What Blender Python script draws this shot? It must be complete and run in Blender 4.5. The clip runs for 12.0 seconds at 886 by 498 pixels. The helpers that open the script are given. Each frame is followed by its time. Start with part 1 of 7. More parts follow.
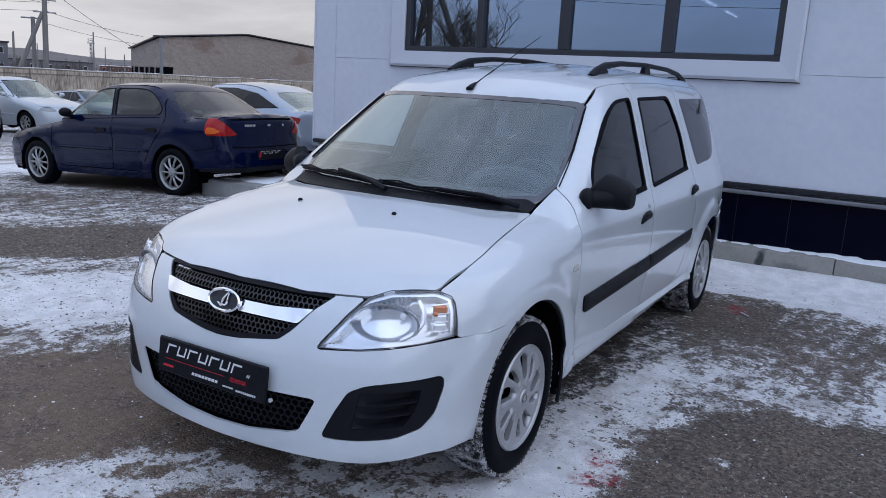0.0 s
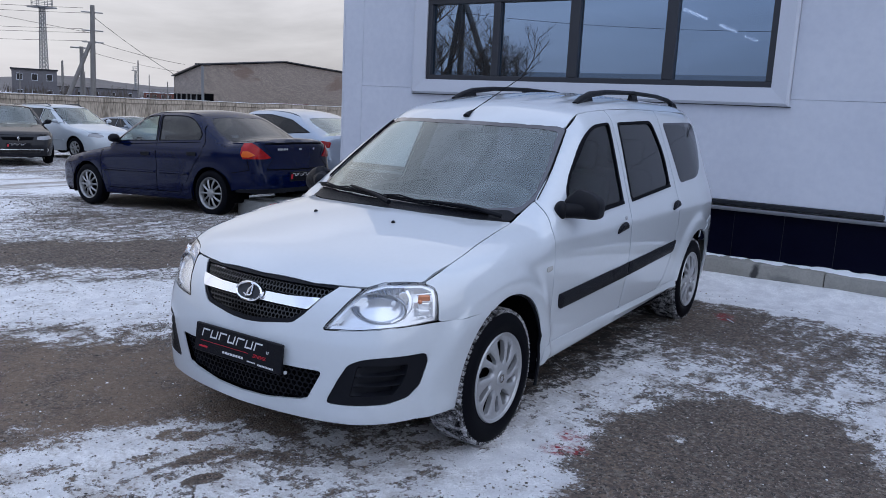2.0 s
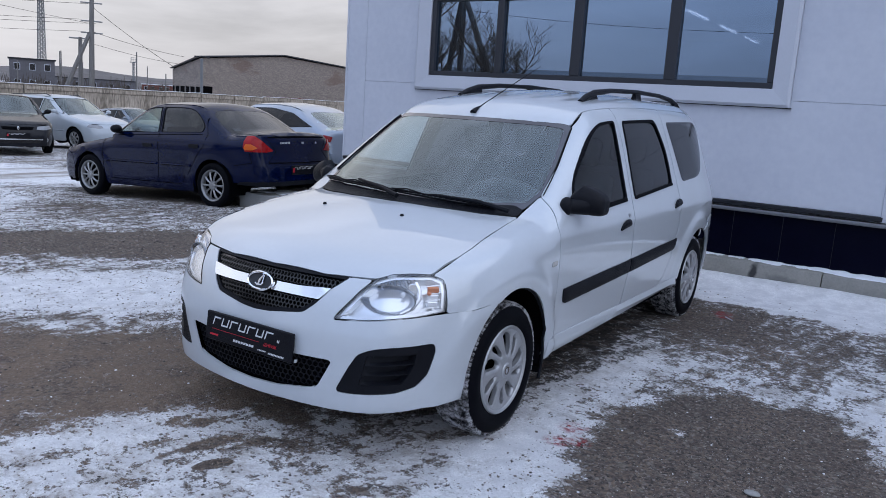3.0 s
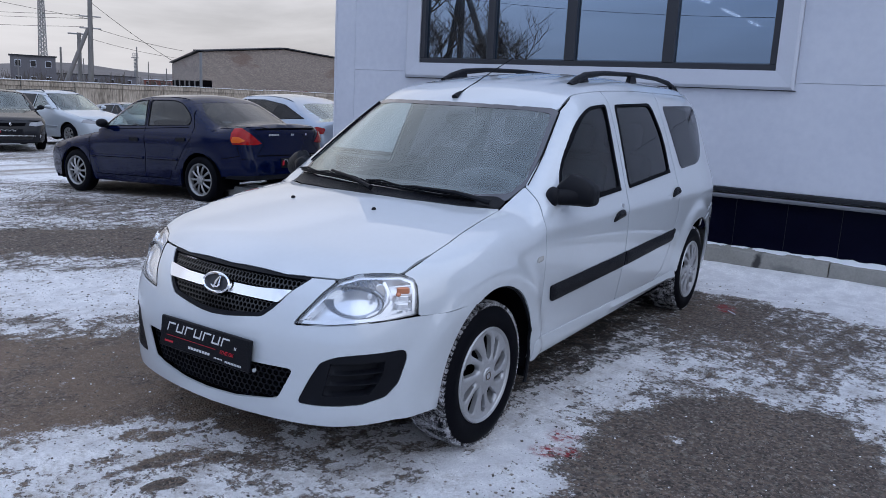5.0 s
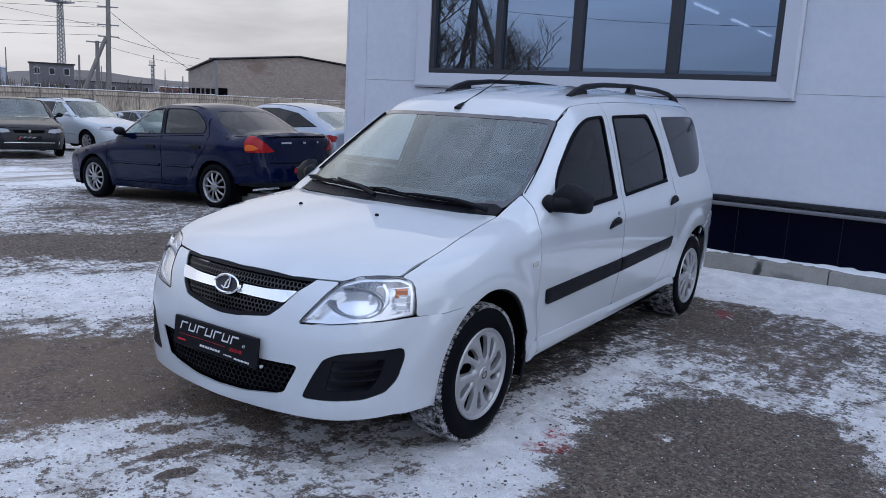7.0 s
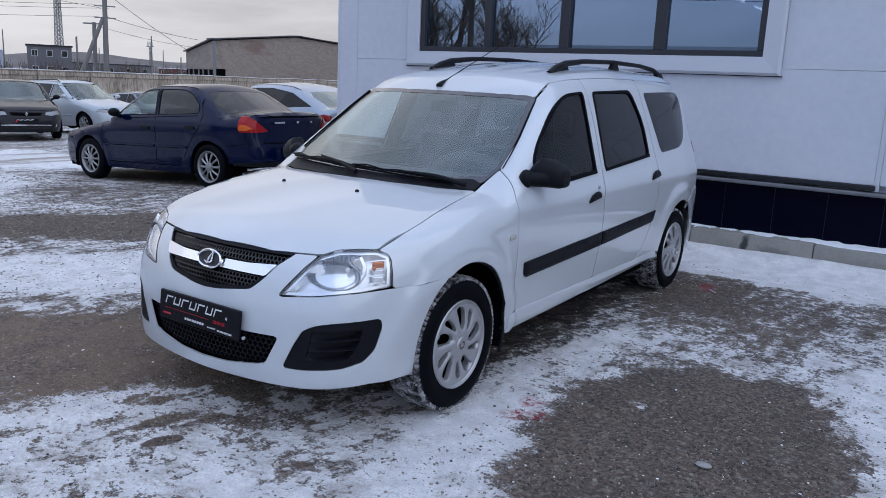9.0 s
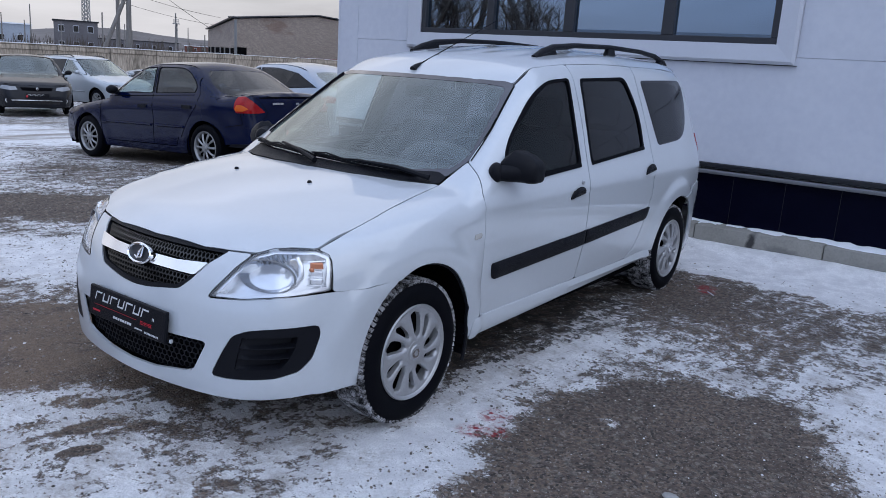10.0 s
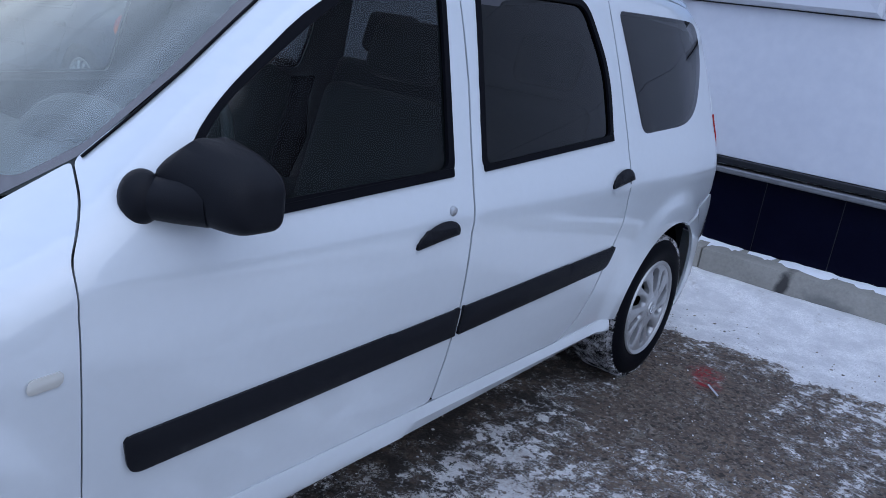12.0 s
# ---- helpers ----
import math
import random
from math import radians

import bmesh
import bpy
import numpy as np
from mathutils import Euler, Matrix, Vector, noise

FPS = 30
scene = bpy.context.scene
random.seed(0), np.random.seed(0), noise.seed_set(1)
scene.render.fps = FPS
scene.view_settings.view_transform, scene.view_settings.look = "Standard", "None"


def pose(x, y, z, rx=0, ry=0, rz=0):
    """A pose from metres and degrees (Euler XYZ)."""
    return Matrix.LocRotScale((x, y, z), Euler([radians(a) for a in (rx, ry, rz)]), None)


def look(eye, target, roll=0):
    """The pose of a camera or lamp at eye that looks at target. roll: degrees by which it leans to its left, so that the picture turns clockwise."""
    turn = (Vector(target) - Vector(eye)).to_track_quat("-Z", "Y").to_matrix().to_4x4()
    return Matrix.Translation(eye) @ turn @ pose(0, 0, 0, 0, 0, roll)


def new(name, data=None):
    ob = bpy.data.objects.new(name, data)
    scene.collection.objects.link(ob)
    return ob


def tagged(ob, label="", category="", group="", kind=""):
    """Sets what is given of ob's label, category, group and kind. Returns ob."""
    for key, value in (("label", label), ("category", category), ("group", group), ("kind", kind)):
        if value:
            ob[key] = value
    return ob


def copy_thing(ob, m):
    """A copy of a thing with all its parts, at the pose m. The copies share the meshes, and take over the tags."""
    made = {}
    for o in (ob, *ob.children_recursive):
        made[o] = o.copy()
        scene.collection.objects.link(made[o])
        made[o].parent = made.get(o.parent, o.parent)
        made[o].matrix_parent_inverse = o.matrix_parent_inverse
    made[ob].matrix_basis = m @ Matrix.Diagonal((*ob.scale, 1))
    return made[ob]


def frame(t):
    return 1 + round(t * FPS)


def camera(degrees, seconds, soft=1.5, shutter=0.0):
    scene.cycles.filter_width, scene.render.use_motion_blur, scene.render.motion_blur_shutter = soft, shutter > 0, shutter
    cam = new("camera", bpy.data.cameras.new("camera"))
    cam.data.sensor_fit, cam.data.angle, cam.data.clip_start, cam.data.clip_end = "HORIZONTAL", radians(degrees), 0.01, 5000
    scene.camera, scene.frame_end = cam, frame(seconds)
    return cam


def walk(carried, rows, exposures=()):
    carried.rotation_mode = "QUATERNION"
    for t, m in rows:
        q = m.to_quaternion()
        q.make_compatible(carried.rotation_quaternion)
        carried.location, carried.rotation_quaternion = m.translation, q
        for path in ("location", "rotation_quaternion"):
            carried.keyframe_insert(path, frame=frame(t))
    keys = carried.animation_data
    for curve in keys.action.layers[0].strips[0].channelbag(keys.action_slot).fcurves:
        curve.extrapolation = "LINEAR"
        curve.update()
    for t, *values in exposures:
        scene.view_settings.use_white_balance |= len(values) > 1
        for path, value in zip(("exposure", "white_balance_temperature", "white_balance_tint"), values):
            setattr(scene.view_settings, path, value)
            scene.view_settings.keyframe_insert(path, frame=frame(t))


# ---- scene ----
cam = camera(59.3, 12.0, soft=0.5)
PATH = [
    (0, (1.966, -2.593, 1.457), (0.972, -0.906, 1.047), 3.2),
    (0.5, (2.016, -2.641, 1.479), (1.006, -0.961, 1.081), 2.8),
    (1, (2.231, -2.733, 1.483), (1.193, -1.065, 1.105), 2.5),
    (1.5, (2.388, -2.805, 1.473), (1.323, -1.151, 1.111), 2.4),
    (2, (2.428, -2.96, 1.487), (1.349, -1.314, 1.131), 2.8),
    (2.5, (2.45, -3.064, 1.494), (1.372, -1.418, 1.136), 3.4),
    (3, (2.417, -3.04, 1.48), (1.348, -1.39, 1.116), 3.7),
    (4.8, (2.378, -2.73, 1.444), (1.303, -1.085, 1.07), 3.1),
    (5, (2.369, -2.733, 1.453), (1.293, -1.092, 1.067), 2.9),
    (5.5, (2.422, -2.868, 1.471), (1.341, -1.23, 1.087), 3.3),
    (6, (2.487, -2.988, 1.482), (1.4, -1.352, 1.105), 3.5),
    (6.5, (2.481, -2.95, 1.47), (1.385, -1.319, 1.099), 3.4),
    (7, (2.515, -2.836, 1.476), (1.408, -1.212, 1.107), 3.0),
    (8.8, (2.629, -2.848, 1.467), (1.526, -1.228, 1.066), 2.3),
    (9, (2.656, -2.85, 1.472), (1.553, -1.235, 1.052), 2.5),
    (9.5, (2.747, -2.642, 1.468), (1.634, -1.04, 1.027), 3.0),
    (10, (2.702, -2.436, 1.489), (1.563, -0.859, 1.025), 3.6),
    (10.5, (2.526, -2.073, 1.44), (1.362, -0.521, 0.952), 4.6),
    (11, (2.395, -1.511, 1.393), (1.211, 0.016, 0.875), 5.7),
    (11.3, (2.241, -1.097, 1.375), (1.07, 0.441, 0.861), 6.7),
    (11.5, (2.141, -0.834, 1.365), (1.0, 0.712, 0.809), 7.7),
    (12, (1.941, -0.124, 1.376), (0.808, 1.418, 0.794), 8.1),
]
walk(cam, [(t, look(eye, target, roll)) for t, eye, target, roll in PATH], [(0, -0.10, 6420, 10), (10.2, -0.10, 6400, 10), (10.8, -0.07, 6320, 10), (11.4, 0.03, 6180, 10), (12, 0.15, 6050, 10)])

# ---- world, sun, exposure ----
world = bpy.data.worlds.new("overcast_sky")
scene.world = world
world.use_nodes = True
wt = world.node_tree
wt.nodes.clear()


def wn(kind):
    return wt.nodes.new(kind)


SUN_EL, SUN_AZ = radians(42), radians(100)   # azimuth from +y towards +x
w_out, w_bg, w_mix = wn("ShaderNodeOutputWorld"), wn("ShaderNodeBackground"), wn("ShaderNodeMix")
w_sky = wn("ShaderNodeTexSky")
w_sky.sky_type = "NISHITA"
w_sky.sun_disc, w_sky.sun_elevation, w_sky.sun_rotation = False, SUN_EL, SUN_AZ
w_sky.air_density, w_sky.dust_density = 1.0, 3.0
w_co, w_map, w_noise = wn("ShaderNodeTexCoord"), wn("ShaderNodeMapping"), wn("ShaderNodeTexNoise")
w_map.inputs["Scale"].default_value = (1.0, 1.0, 4.5)
w_noise.inputs["Scale"].default_value, w_noise.inputs["Detail"].default_value, w_noise.inputs["Roughness"].default_value = 1.6, 7, 0.55
w_noise.inputs["Distortion"].default_value = 0.5
w_ramp, w_cloud = wn("ShaderNodeValToRGB"), wn("ShaderNodeMapRange")
# thin cloud: grey and warm towards the glow on the horizon, blue-grey overhead and opposite
w_ramp.color_ramp.elements[0].position, w_ramp.color_ramp.elements[0].color = 0.0, (0.485, 0.61, 0.895, 1)
w_ramp.color_ramp.elements[1].position, w_ramp.color_ramp.elements[1].color = 0.78, (0.525, 0.512, 0.53, 1)
w_dot, w_dotmap = wn("ShaderNodeVectorMath"), wn("ShaderNodeMapRange")
w_dot.operation = "DOT_PRODUCT"
w_dot.inputs[1].default_value = (-0.80, 0.52, -0.75)
w_dotmap.inputs["From Min"].default_value, w_dotmap.inputs["From Max"].default_value = -0.6, 0.95
w_cloud.inputs["From Min"].default_value, w_cloud.inputs["From Max"].default_value = 0.36, 0.64
w_cloud.inputs["To Min"].default_value, w_cloud.inputs["To Max"].default_value = 7.0, 11.5
w_mul, w_sep, w_up, w_gain = wn("ShaderNodeVectorMath"), wn("ShaderNodeSeparateXYZ"), wn("ShaderNodeMapRange"), wn("ShaderNodeMath")
w_mul.operation, w_gain.operation = "SCALE", "MULTIPLY"
# the cloud thins, and brightens, upwards
w_up.inputs["From Min"].default_value, w_up.inputs["From Max"].default_value = 0.06, 0.42
w_up.inputs["To Min"].default_value, w_up.inputs["To Max"].default_value = 1.18, 1.76
wt.links.new(w_co.outputs["Generated"], w_sep.inputs[0])
wt.links.new(w_sep.outputs["Z"], w_up.inputs["Value"])
wt.links.new(w_up.outputs["Result"], w_gain.inputs[0])
wt.links.new(w_cloud.outputs["Result"], w_gain.inputs[1])
w_mix.data_type = "RGBA"
w_mix.inputs[0].default_value = 0.88
wt.links.new(w_co.outputs["Generated"], w_map.inputs["Vector"])
wt.links.new(w_co.outputs["Generated"], w_dot.inputs[0])
wt.links.new(w_dot.outputs["Value"], w_dotmap.inputs["Value"])
wt.links.new(w_dotmap.outputs["Result"], w_ramp.inputs["Fac"])
wt.links.new(w_map.outputs["Vector"], w_noise.inputs["Vector"])
wt.links.new(w_noise.outputs["Fac"], w_cloud.inputs["Value"])
wt.links.new(w_ramp.outputs["Color"], w_mul.inputs[0])
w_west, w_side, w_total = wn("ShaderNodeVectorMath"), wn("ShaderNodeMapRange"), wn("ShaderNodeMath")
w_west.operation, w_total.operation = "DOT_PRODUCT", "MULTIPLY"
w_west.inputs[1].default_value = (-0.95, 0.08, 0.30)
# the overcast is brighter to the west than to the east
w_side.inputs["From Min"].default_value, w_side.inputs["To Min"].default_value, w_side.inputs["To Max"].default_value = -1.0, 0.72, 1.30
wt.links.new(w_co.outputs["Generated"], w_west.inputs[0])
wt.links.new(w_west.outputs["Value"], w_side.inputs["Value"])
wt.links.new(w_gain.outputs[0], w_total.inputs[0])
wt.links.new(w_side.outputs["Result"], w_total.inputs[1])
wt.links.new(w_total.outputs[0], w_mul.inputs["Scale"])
wt.links.new(w_sky.outputs["Color"], w_mix.inputs[6])
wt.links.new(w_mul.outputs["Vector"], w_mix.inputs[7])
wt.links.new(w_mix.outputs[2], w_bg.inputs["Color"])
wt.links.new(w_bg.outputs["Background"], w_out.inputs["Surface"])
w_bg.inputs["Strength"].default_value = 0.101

sun_data = bpy.data.lights.new("sun", "SUN")
sun_data.energy, sun_data.angle, sun_data.color = 1.05, radians(100), (0.97, 0.98, 1.0)
sun = new("sun", sun_data)
sun_dir = Vector((math.sin(SUN_AZ) * math.cos(SUN_EL), math.cos(SUN_AZ) * math.cos(SUN_EL), math.sin(SUN_EL)))
sun.matrix_world = look(sun_dir * 60, (0, 0, 0))
scene.view_settings.exposure = 0.0


# ---- materials ----
def material(name, color, rough=0.5, metal=0.0, vary=0.0, scale=8.0, bump=0.0, bump_scale=60.0, coat=0.0, spec=0.5, second=None, stretch=(1, 1, 1), trans=0.0, ior=1.45, emit=None, sharp=(0.7, 1.3)):
    """A surface with variation at two scales: broad patches and fine grain with relief."""
    m = bpy.data.materials.new(name)
    m.use_nodes = True
    nt = m.node_tree
    b = nt.nodes["Principled BSDF"]
    b.inputs["Base Color"].default_value = (*color, 1)
    b.inputs["Roughness"].default_value, b.inputs["Metallic"].default_value = rough, metal
    b.inputs["Coat Weight"].default_value, b.inputs["Coat Roughness"].default_value, b.inputs["Coat IOR"].default_value = coat, 0.02, 1.75
    b.inputs["Specular IOR Level"].default_value, b.inputs["IOR"].default_value = spec, ior
    b.inputs["Transmission Weight"].default_value = trans
    if emit:
        b.inputs["Emission Color"].default_value, b.inputs["Emission Strength"].default_value = (*emit[0], 1), emit[1]
    if vary or bump:
        co, mp = nt.nodes.new("ShaderNodeTexCoord"), nt.nodes.new("ShaderNodeMapping")
        mp.inputs["Scale"].default_value = stretch
        nt.links.new(co.outputs["Object"], mp.inputs["Vector"])
    if vary:
        big, fine = nt.nodes.new("ShaderNodeTexNoise"), nt.nodes.new("ShaderNodeTexNoise")
        big.inputs["Scale"].default_value, big.inputs["Detail"].default_value = scale, 5
        fine.inputs["Scale"].default_value, fine.inputs["Detail"].default_value = scale * 14, 3
        add, mix, ramp = nt.nodes.new("ShaderNodeMath"), nt.nodes.new("ShaderNodeMix"), nt.nodes.new("ShaderNodeMapRange")
        add.operation = "ADD"
        mix.data_type = "RGBA"
        for n in (big, fine):
            nt.links.new(mp.outputs["Vector"], n.inputs["Vector"])
        nt.links.new(big.outputs["Fac"], add.inputs[0])
        nt.links.new(fine.outputs["Fac"], add.inputs[1])
        nt.links.new(add.outputs[0], ramp.inputs["Value"])
        ramp.inputs["From Min"].default_value, ramp.inputs["From Max"].default_value = sharp
        nt.links.new(ramp.outputs["Result"], mix.inputs[0])
        other = second or tuple(c * (1 - vary) for c in color)
        mix.inputs[6].default_value, mix.inputs[7].default_value = (*color, 1), (*other, 1)
        nt.links.new(mix.outputs[2], b.inputs["Base Color"])
    if bump:
        bn, bp = nt.nodes.new("ShaderNodeTexNoise"), nt.nodes.new("ShaderNodeBump")
        bn.inputs["Scale"].default_value, bn.inputs["Detail"].default_value = bump_scale, 4
        bp.inputs["Strength"].default_value, bp.inputs["Distance"].default_value = bump, 0.004
        nt.links.new(mp.outputs["Vector"], bn.inputs["Vector"])
        nt.links.new(bn.outputs["Fac"], bp.inputs["Height"])
        nt.links.new(bp.outputs["Normal"], b.inputs["Normal"])
    return m


def glass(name, tint, see=0.7, rough=0.0, ior=1.55, shine=(1, 1, 1), power=5.0):
    """A thin pane: clear or tinted see-through with a glossy face."""
    m = bpy.data.materials.new(name)
    m.use_nodes = True
    nt = m.node_tree
    nt.nodes.clear()
    out, mix, tr, gl, fr, pw, mr = (nt.nodes.new("ShaderNode" + k) for k in ("OutputMaterial", "MixShader", "BsdfTransparent", "BsdfGlossy", "LayerWeight", "Math", "MapRange"))
    tr.inputs["Color"].default_value = (*[c * see for c in tint], 1)
    gl.inputs["Roughness"].default_value = rough
    gl.inputs["Color"].default_value = (*shine, 1)
    # gloss grows towards grazing view, alike from both sides of the pane
    fr.inputs["Blend"].default_value = 0.5
    pw.operation = "POWER"
    pw.inputs[1].default_value = power
    mr.inputs["To Min"].default_value = 1.3 * ((ior - 1) / (ior + 1)) ** 2
    nt.links.new(fr.outputs["Facing"], pw.inputs[0])
    nt.links.new(pw.outputs[0], mr.inputs["Value"])
    nt.links.new(mr.outputs[0], mix.inputs[0])
    nt.links.new(tr.outputs[0], mix.inputs[1])
    nt.links.new(gl.outputs[0], mix.inputs[2])
    nt.links.new(mix.outputs[0], out.inputs[0])
    return m


M = dict(
    white=material("white_car_paint", (0.465, 0.500, 0.538), 0.30, coat=1.0, vary=0.03, scale=3),
    blue=material("dark_blue_paint", (0.0009, 0.0038, 0.024), 0.05, spec=0.26, vary=0.25, scale=4, second=(0.0012, 0.0046, 0.028)),
    silver=material("silver_blue_paint", (0.30, 0.35, 0.42), 0.3, metal=0.3, coat=1.0, vary=0.08, scale=4),
    wagon=material("white_wagon_paint", (0.40, 0.44, 0.48), 0.25, coat=0.5, vary=0.06, scale=4),
    brown=material("brown_black_paint", (0.012, 0.013, 0.017), 0.10, spec=0.28, vary=0.3, scale=4),
    steel=material("steel_grey_paint", (0.10, 0.13, 0.17), 0.3, coat=1.0, vary=0.1, scale=4),
    plastic=material("black_grained_plastic", (0.0065, 0.0072, 0.0105), 0.45, spec=0.14, vary=0.2, scale=30, bump=0.25, bump_scale=900),
    gloss=material("gloss_black_plastic", (0.010, 0.010, 0.011), 0.12),
    rubber=material("black_rubber", (0.0032, 0.0036, 0.0058), 0.6, spec=0.06, vary=0.25, scale=20, bump=0.1, bump_scale=300),
    tread=material("snow_dusted_tyre_tread", (0.006, 0.006, 0.007), 0.8, spec=0.08, vary=0.5, scale=26, second=(0.42, 0.42, 0.44), bump=0.4, bump_scale=160, sharp=(0.92, 1.10)),
    dark=material("dark_cavity", (0.003, 0.003, 0.004), 0.9, spec=0.03, vary=0.2, scale=10),
    alloy=material("silver_wheel_paint", (0.42, 0.43, 0.45), 0.40, metal=0.55, vary=0.1, scale=12, second=(0.35, 0.36, 0.375)),
    bowl=material("lamp_bowl_metal", (0.42, 0.44, 0.48), 0.16, metal=0.85),
    dull=material("dull_silver_wheel", (0.30, 0.305, 0.31), 0.42, metal=0.6, vary=0.15, scale=12),
    chrome=material("chrome", (0.80, 0.81, 0.83), 0.08, metal=1.0),
    lamp=material("lamp_reflector", (0.88, 0.89, 0.90), 0.16, metal=0.7),
    farlamp=material("clear_far_lamp", (0.30, 0.31, 0.33), 0.12, metal=0.3, vary=0.4, scale=14),
    red=material("red_lens", (0.36, 0.006, 0.008), 0.08, spec=0.3, vary=0.5, scale=9),
    amber=material("amber_lens", (0.55, 0.10, 0.012), 0.08, spec=0.3),
    clear=glass("clear_lens", (0.97, 0.98, 1.0), 0.95, 0.0, 1.7),
    screen=glass("windscreen_glass", (0.86, 0.95, 0.93), 0.92, 0.0, 1.92, (0.92, 1.0, 0.98), 3.6),
    carpane=glass("clear_car_window", (0.82, 0.95, 0.92), 0.85, 0.0, 1.45),
    smoke=glass("smoked_car_window", (0.75, 0.80, 0.85), 0.13, 0.0, 1.42),
    sidepane=glass("side_window_glass", (0.80, 0.94, 0.92), 0.72, 0.0, 1.26),
    tint=glass("dark_tinted_glass", (0.55, 0.52, 0.55), 0.22, 0.0, 1.36),
    pane=glass("window_pane_glass", (0.72, 0.80, 0.95), 0.35, 0.0, 3.3, (0.64, 0.80, 1.0)),
    frit=material("black_glass_band", (0.020, 0.016, 0.022), 0.06, coat=0.7),
    trim=material("dark_grey_interior_plastic", (0.024, 0.026, 0.030), 0.7, vary=0.15, scale=4),
    fabric=material("dark_seat_fabric", (0.010, 0.011, 0.015), 0.9, vary=0.3, scale=4),
    panel=material("light_grey_metal_cladding", (0.525, 0.545, 0.600), 0.40, vary=0.04, scale=1.2, second=(0.470, 0.492, 0.555), bump=0.03, bump_scale=14),
    surround=material("white_window_surround", (0.485, 0.505, 0.56), 0.45, vary=0.04, scale=3),
    anthracite=material("anthracite_frame", (0.022, 0.024, 0.031), 0.4, vary=0.12, scale=6),
    navy=material("navy_plinth_tile", (0.0018, 0.002, 0.008), 0.25, spec=0.05, vary=0.3, scale=5, second=(0.003, 0.0034, 0.011)),
    drip=material("dark_drip_flashing", (0.008, 0.009, 0.013), 0.4, vary=0.2, scale=10),
    concrete=material("weathered_concrete", (0.30, 0.30, 0.29), 0.9, vary=0.35, scale=4, bump=0.5, bump_scale=70),
    fence=material("old_fence_concrete", (0.56, 0.48, 0.39), 0.95, vary=0.45, scale=1.0, second=(0.15, 0.127, 0.10), bump=0.8, bump_scale=24, stretch=(1, 1, 0.22)),
    snow=material("packed_snow", (0.80, 0.83, 0.88), 0.75, vary=0.08, scale=5, bump=0.6, bump_scale=40),
    metal=material("grey_galvanised_metal", (0.22, 0.23, 0.24), 0.5, metal=0.6, vary=0.2, scale=8),
    timber=material("weathered_grey_pole", (0.20, 0.19, 0.18), 0.9, vary=0.35, scale=6, bump=0.4, bump_scale=60, stretch=(1, 1, 0.2)),
    bark=material("dark_bare_bark", (0.085, 0.070, 0.058), 0.95, vary=0.4, scale=10, bump=0.5, bump_scale=60),
)


# ---- helpers for meshes ----
def link(name, bm, mat, parent=None, label="", smooth=True, sharp=35):
    me = bpy.data.meshes.new(name)
    bm.to_mesh(me)
    bm.free()
    return finish(name, me, mat, parent, label, smooth, sharp)


def finish(name, me, mat, parent=None, label="", smooth=True, sharp=35):
    for m in mat if isinstance(mat, (list, tuple)) else [mat]:
        me.materials.append(m)
    if smooth:
        me.shade_smooth()
        me.set_sharp_from_angle(angle=radians(sharp))
    ob = new(name, me)
    if parent:
        ob.parent = parent
    if label:
        ob["label"] = label
    return ob


def part(name, bm, mat, parent, label="", smooth=True, sharp=35):
    return link(name, bm, mat, parent, label, smooth, sharp)


def thing(name, label, category, m=None, group="", kind=""):
    ob = new(name)
    if m is not None:
        ob.matrix_world = m
    return tagged(ob, label, category, group, kind)


def box(bm, x0, x1, y0, y1, z0, z1, bevel=0.0, m=None, seg=1):
    r = bmesh.ops.create_cube(bm, size=1, matrix=Matrix.Translation(((x0 + x1) / 2, (y0 + y1) / 2, (z0 + z1) / 2)) @ Matrix.Diagonal((x1 - x0, y1 - y0, z1 - z0, 1)))
    vs = r["verts"]
    if bevel:
        es = list({e for v in vs for e in v.link_edges})
        out = bmesh.ops.bevel(bm, geom=es, offset=bevel, segments=seg, affect="EDGES", profile=0.5)
        vs = list({v for f in out["faces"] for v in f.verts} | {v for v in vs if v.is_valid})
    if m is not None:
        bmesh.ops.transform(bm, matrix=m, verts=vs)
    return vs


def boxed(*a, **k):
    bm = bmesh.new()
    box(bm, *a, **k)
    return bm


def tube(bm, pts, radius, sides=8, caps=True):
    """A round bar along pts; radius is one number or one for each point."""
    pts = [Vector(p) for p in pts]
    rad = radius if isinstance(radius, (list, tuple)) else [radius] * len(pts)
    rings, ref = [], None
    for i, p in enumerate(pts):
        d = (pts[min(i + 1, len(pts) - 1)] - pts[max(i - 1, 0)]).normalized()
        if ref is None:
            ref = d.orthogonal().normalized()
        ref = (ref - d * ref.dot(d)).normalized()
        o = d.cross(ref)
        rings.append([bm.verts.new(p + rad[i] * (math.cos(2 * math.pi * k / sides) * ref + math.sin(2 * math.pi * k / sides) * o)) for k in range(sides)])
    for a, b in zip(rings, rings[1:]):
        for k in range(sides):
            bm.faces.new((a[k], a[(k + 1) % sides], b[(k + 1) % sides], b[k]))
    if caps:
        bm.faces.new(rings[0][::-1])
        bm.faces.new(rings[-1])


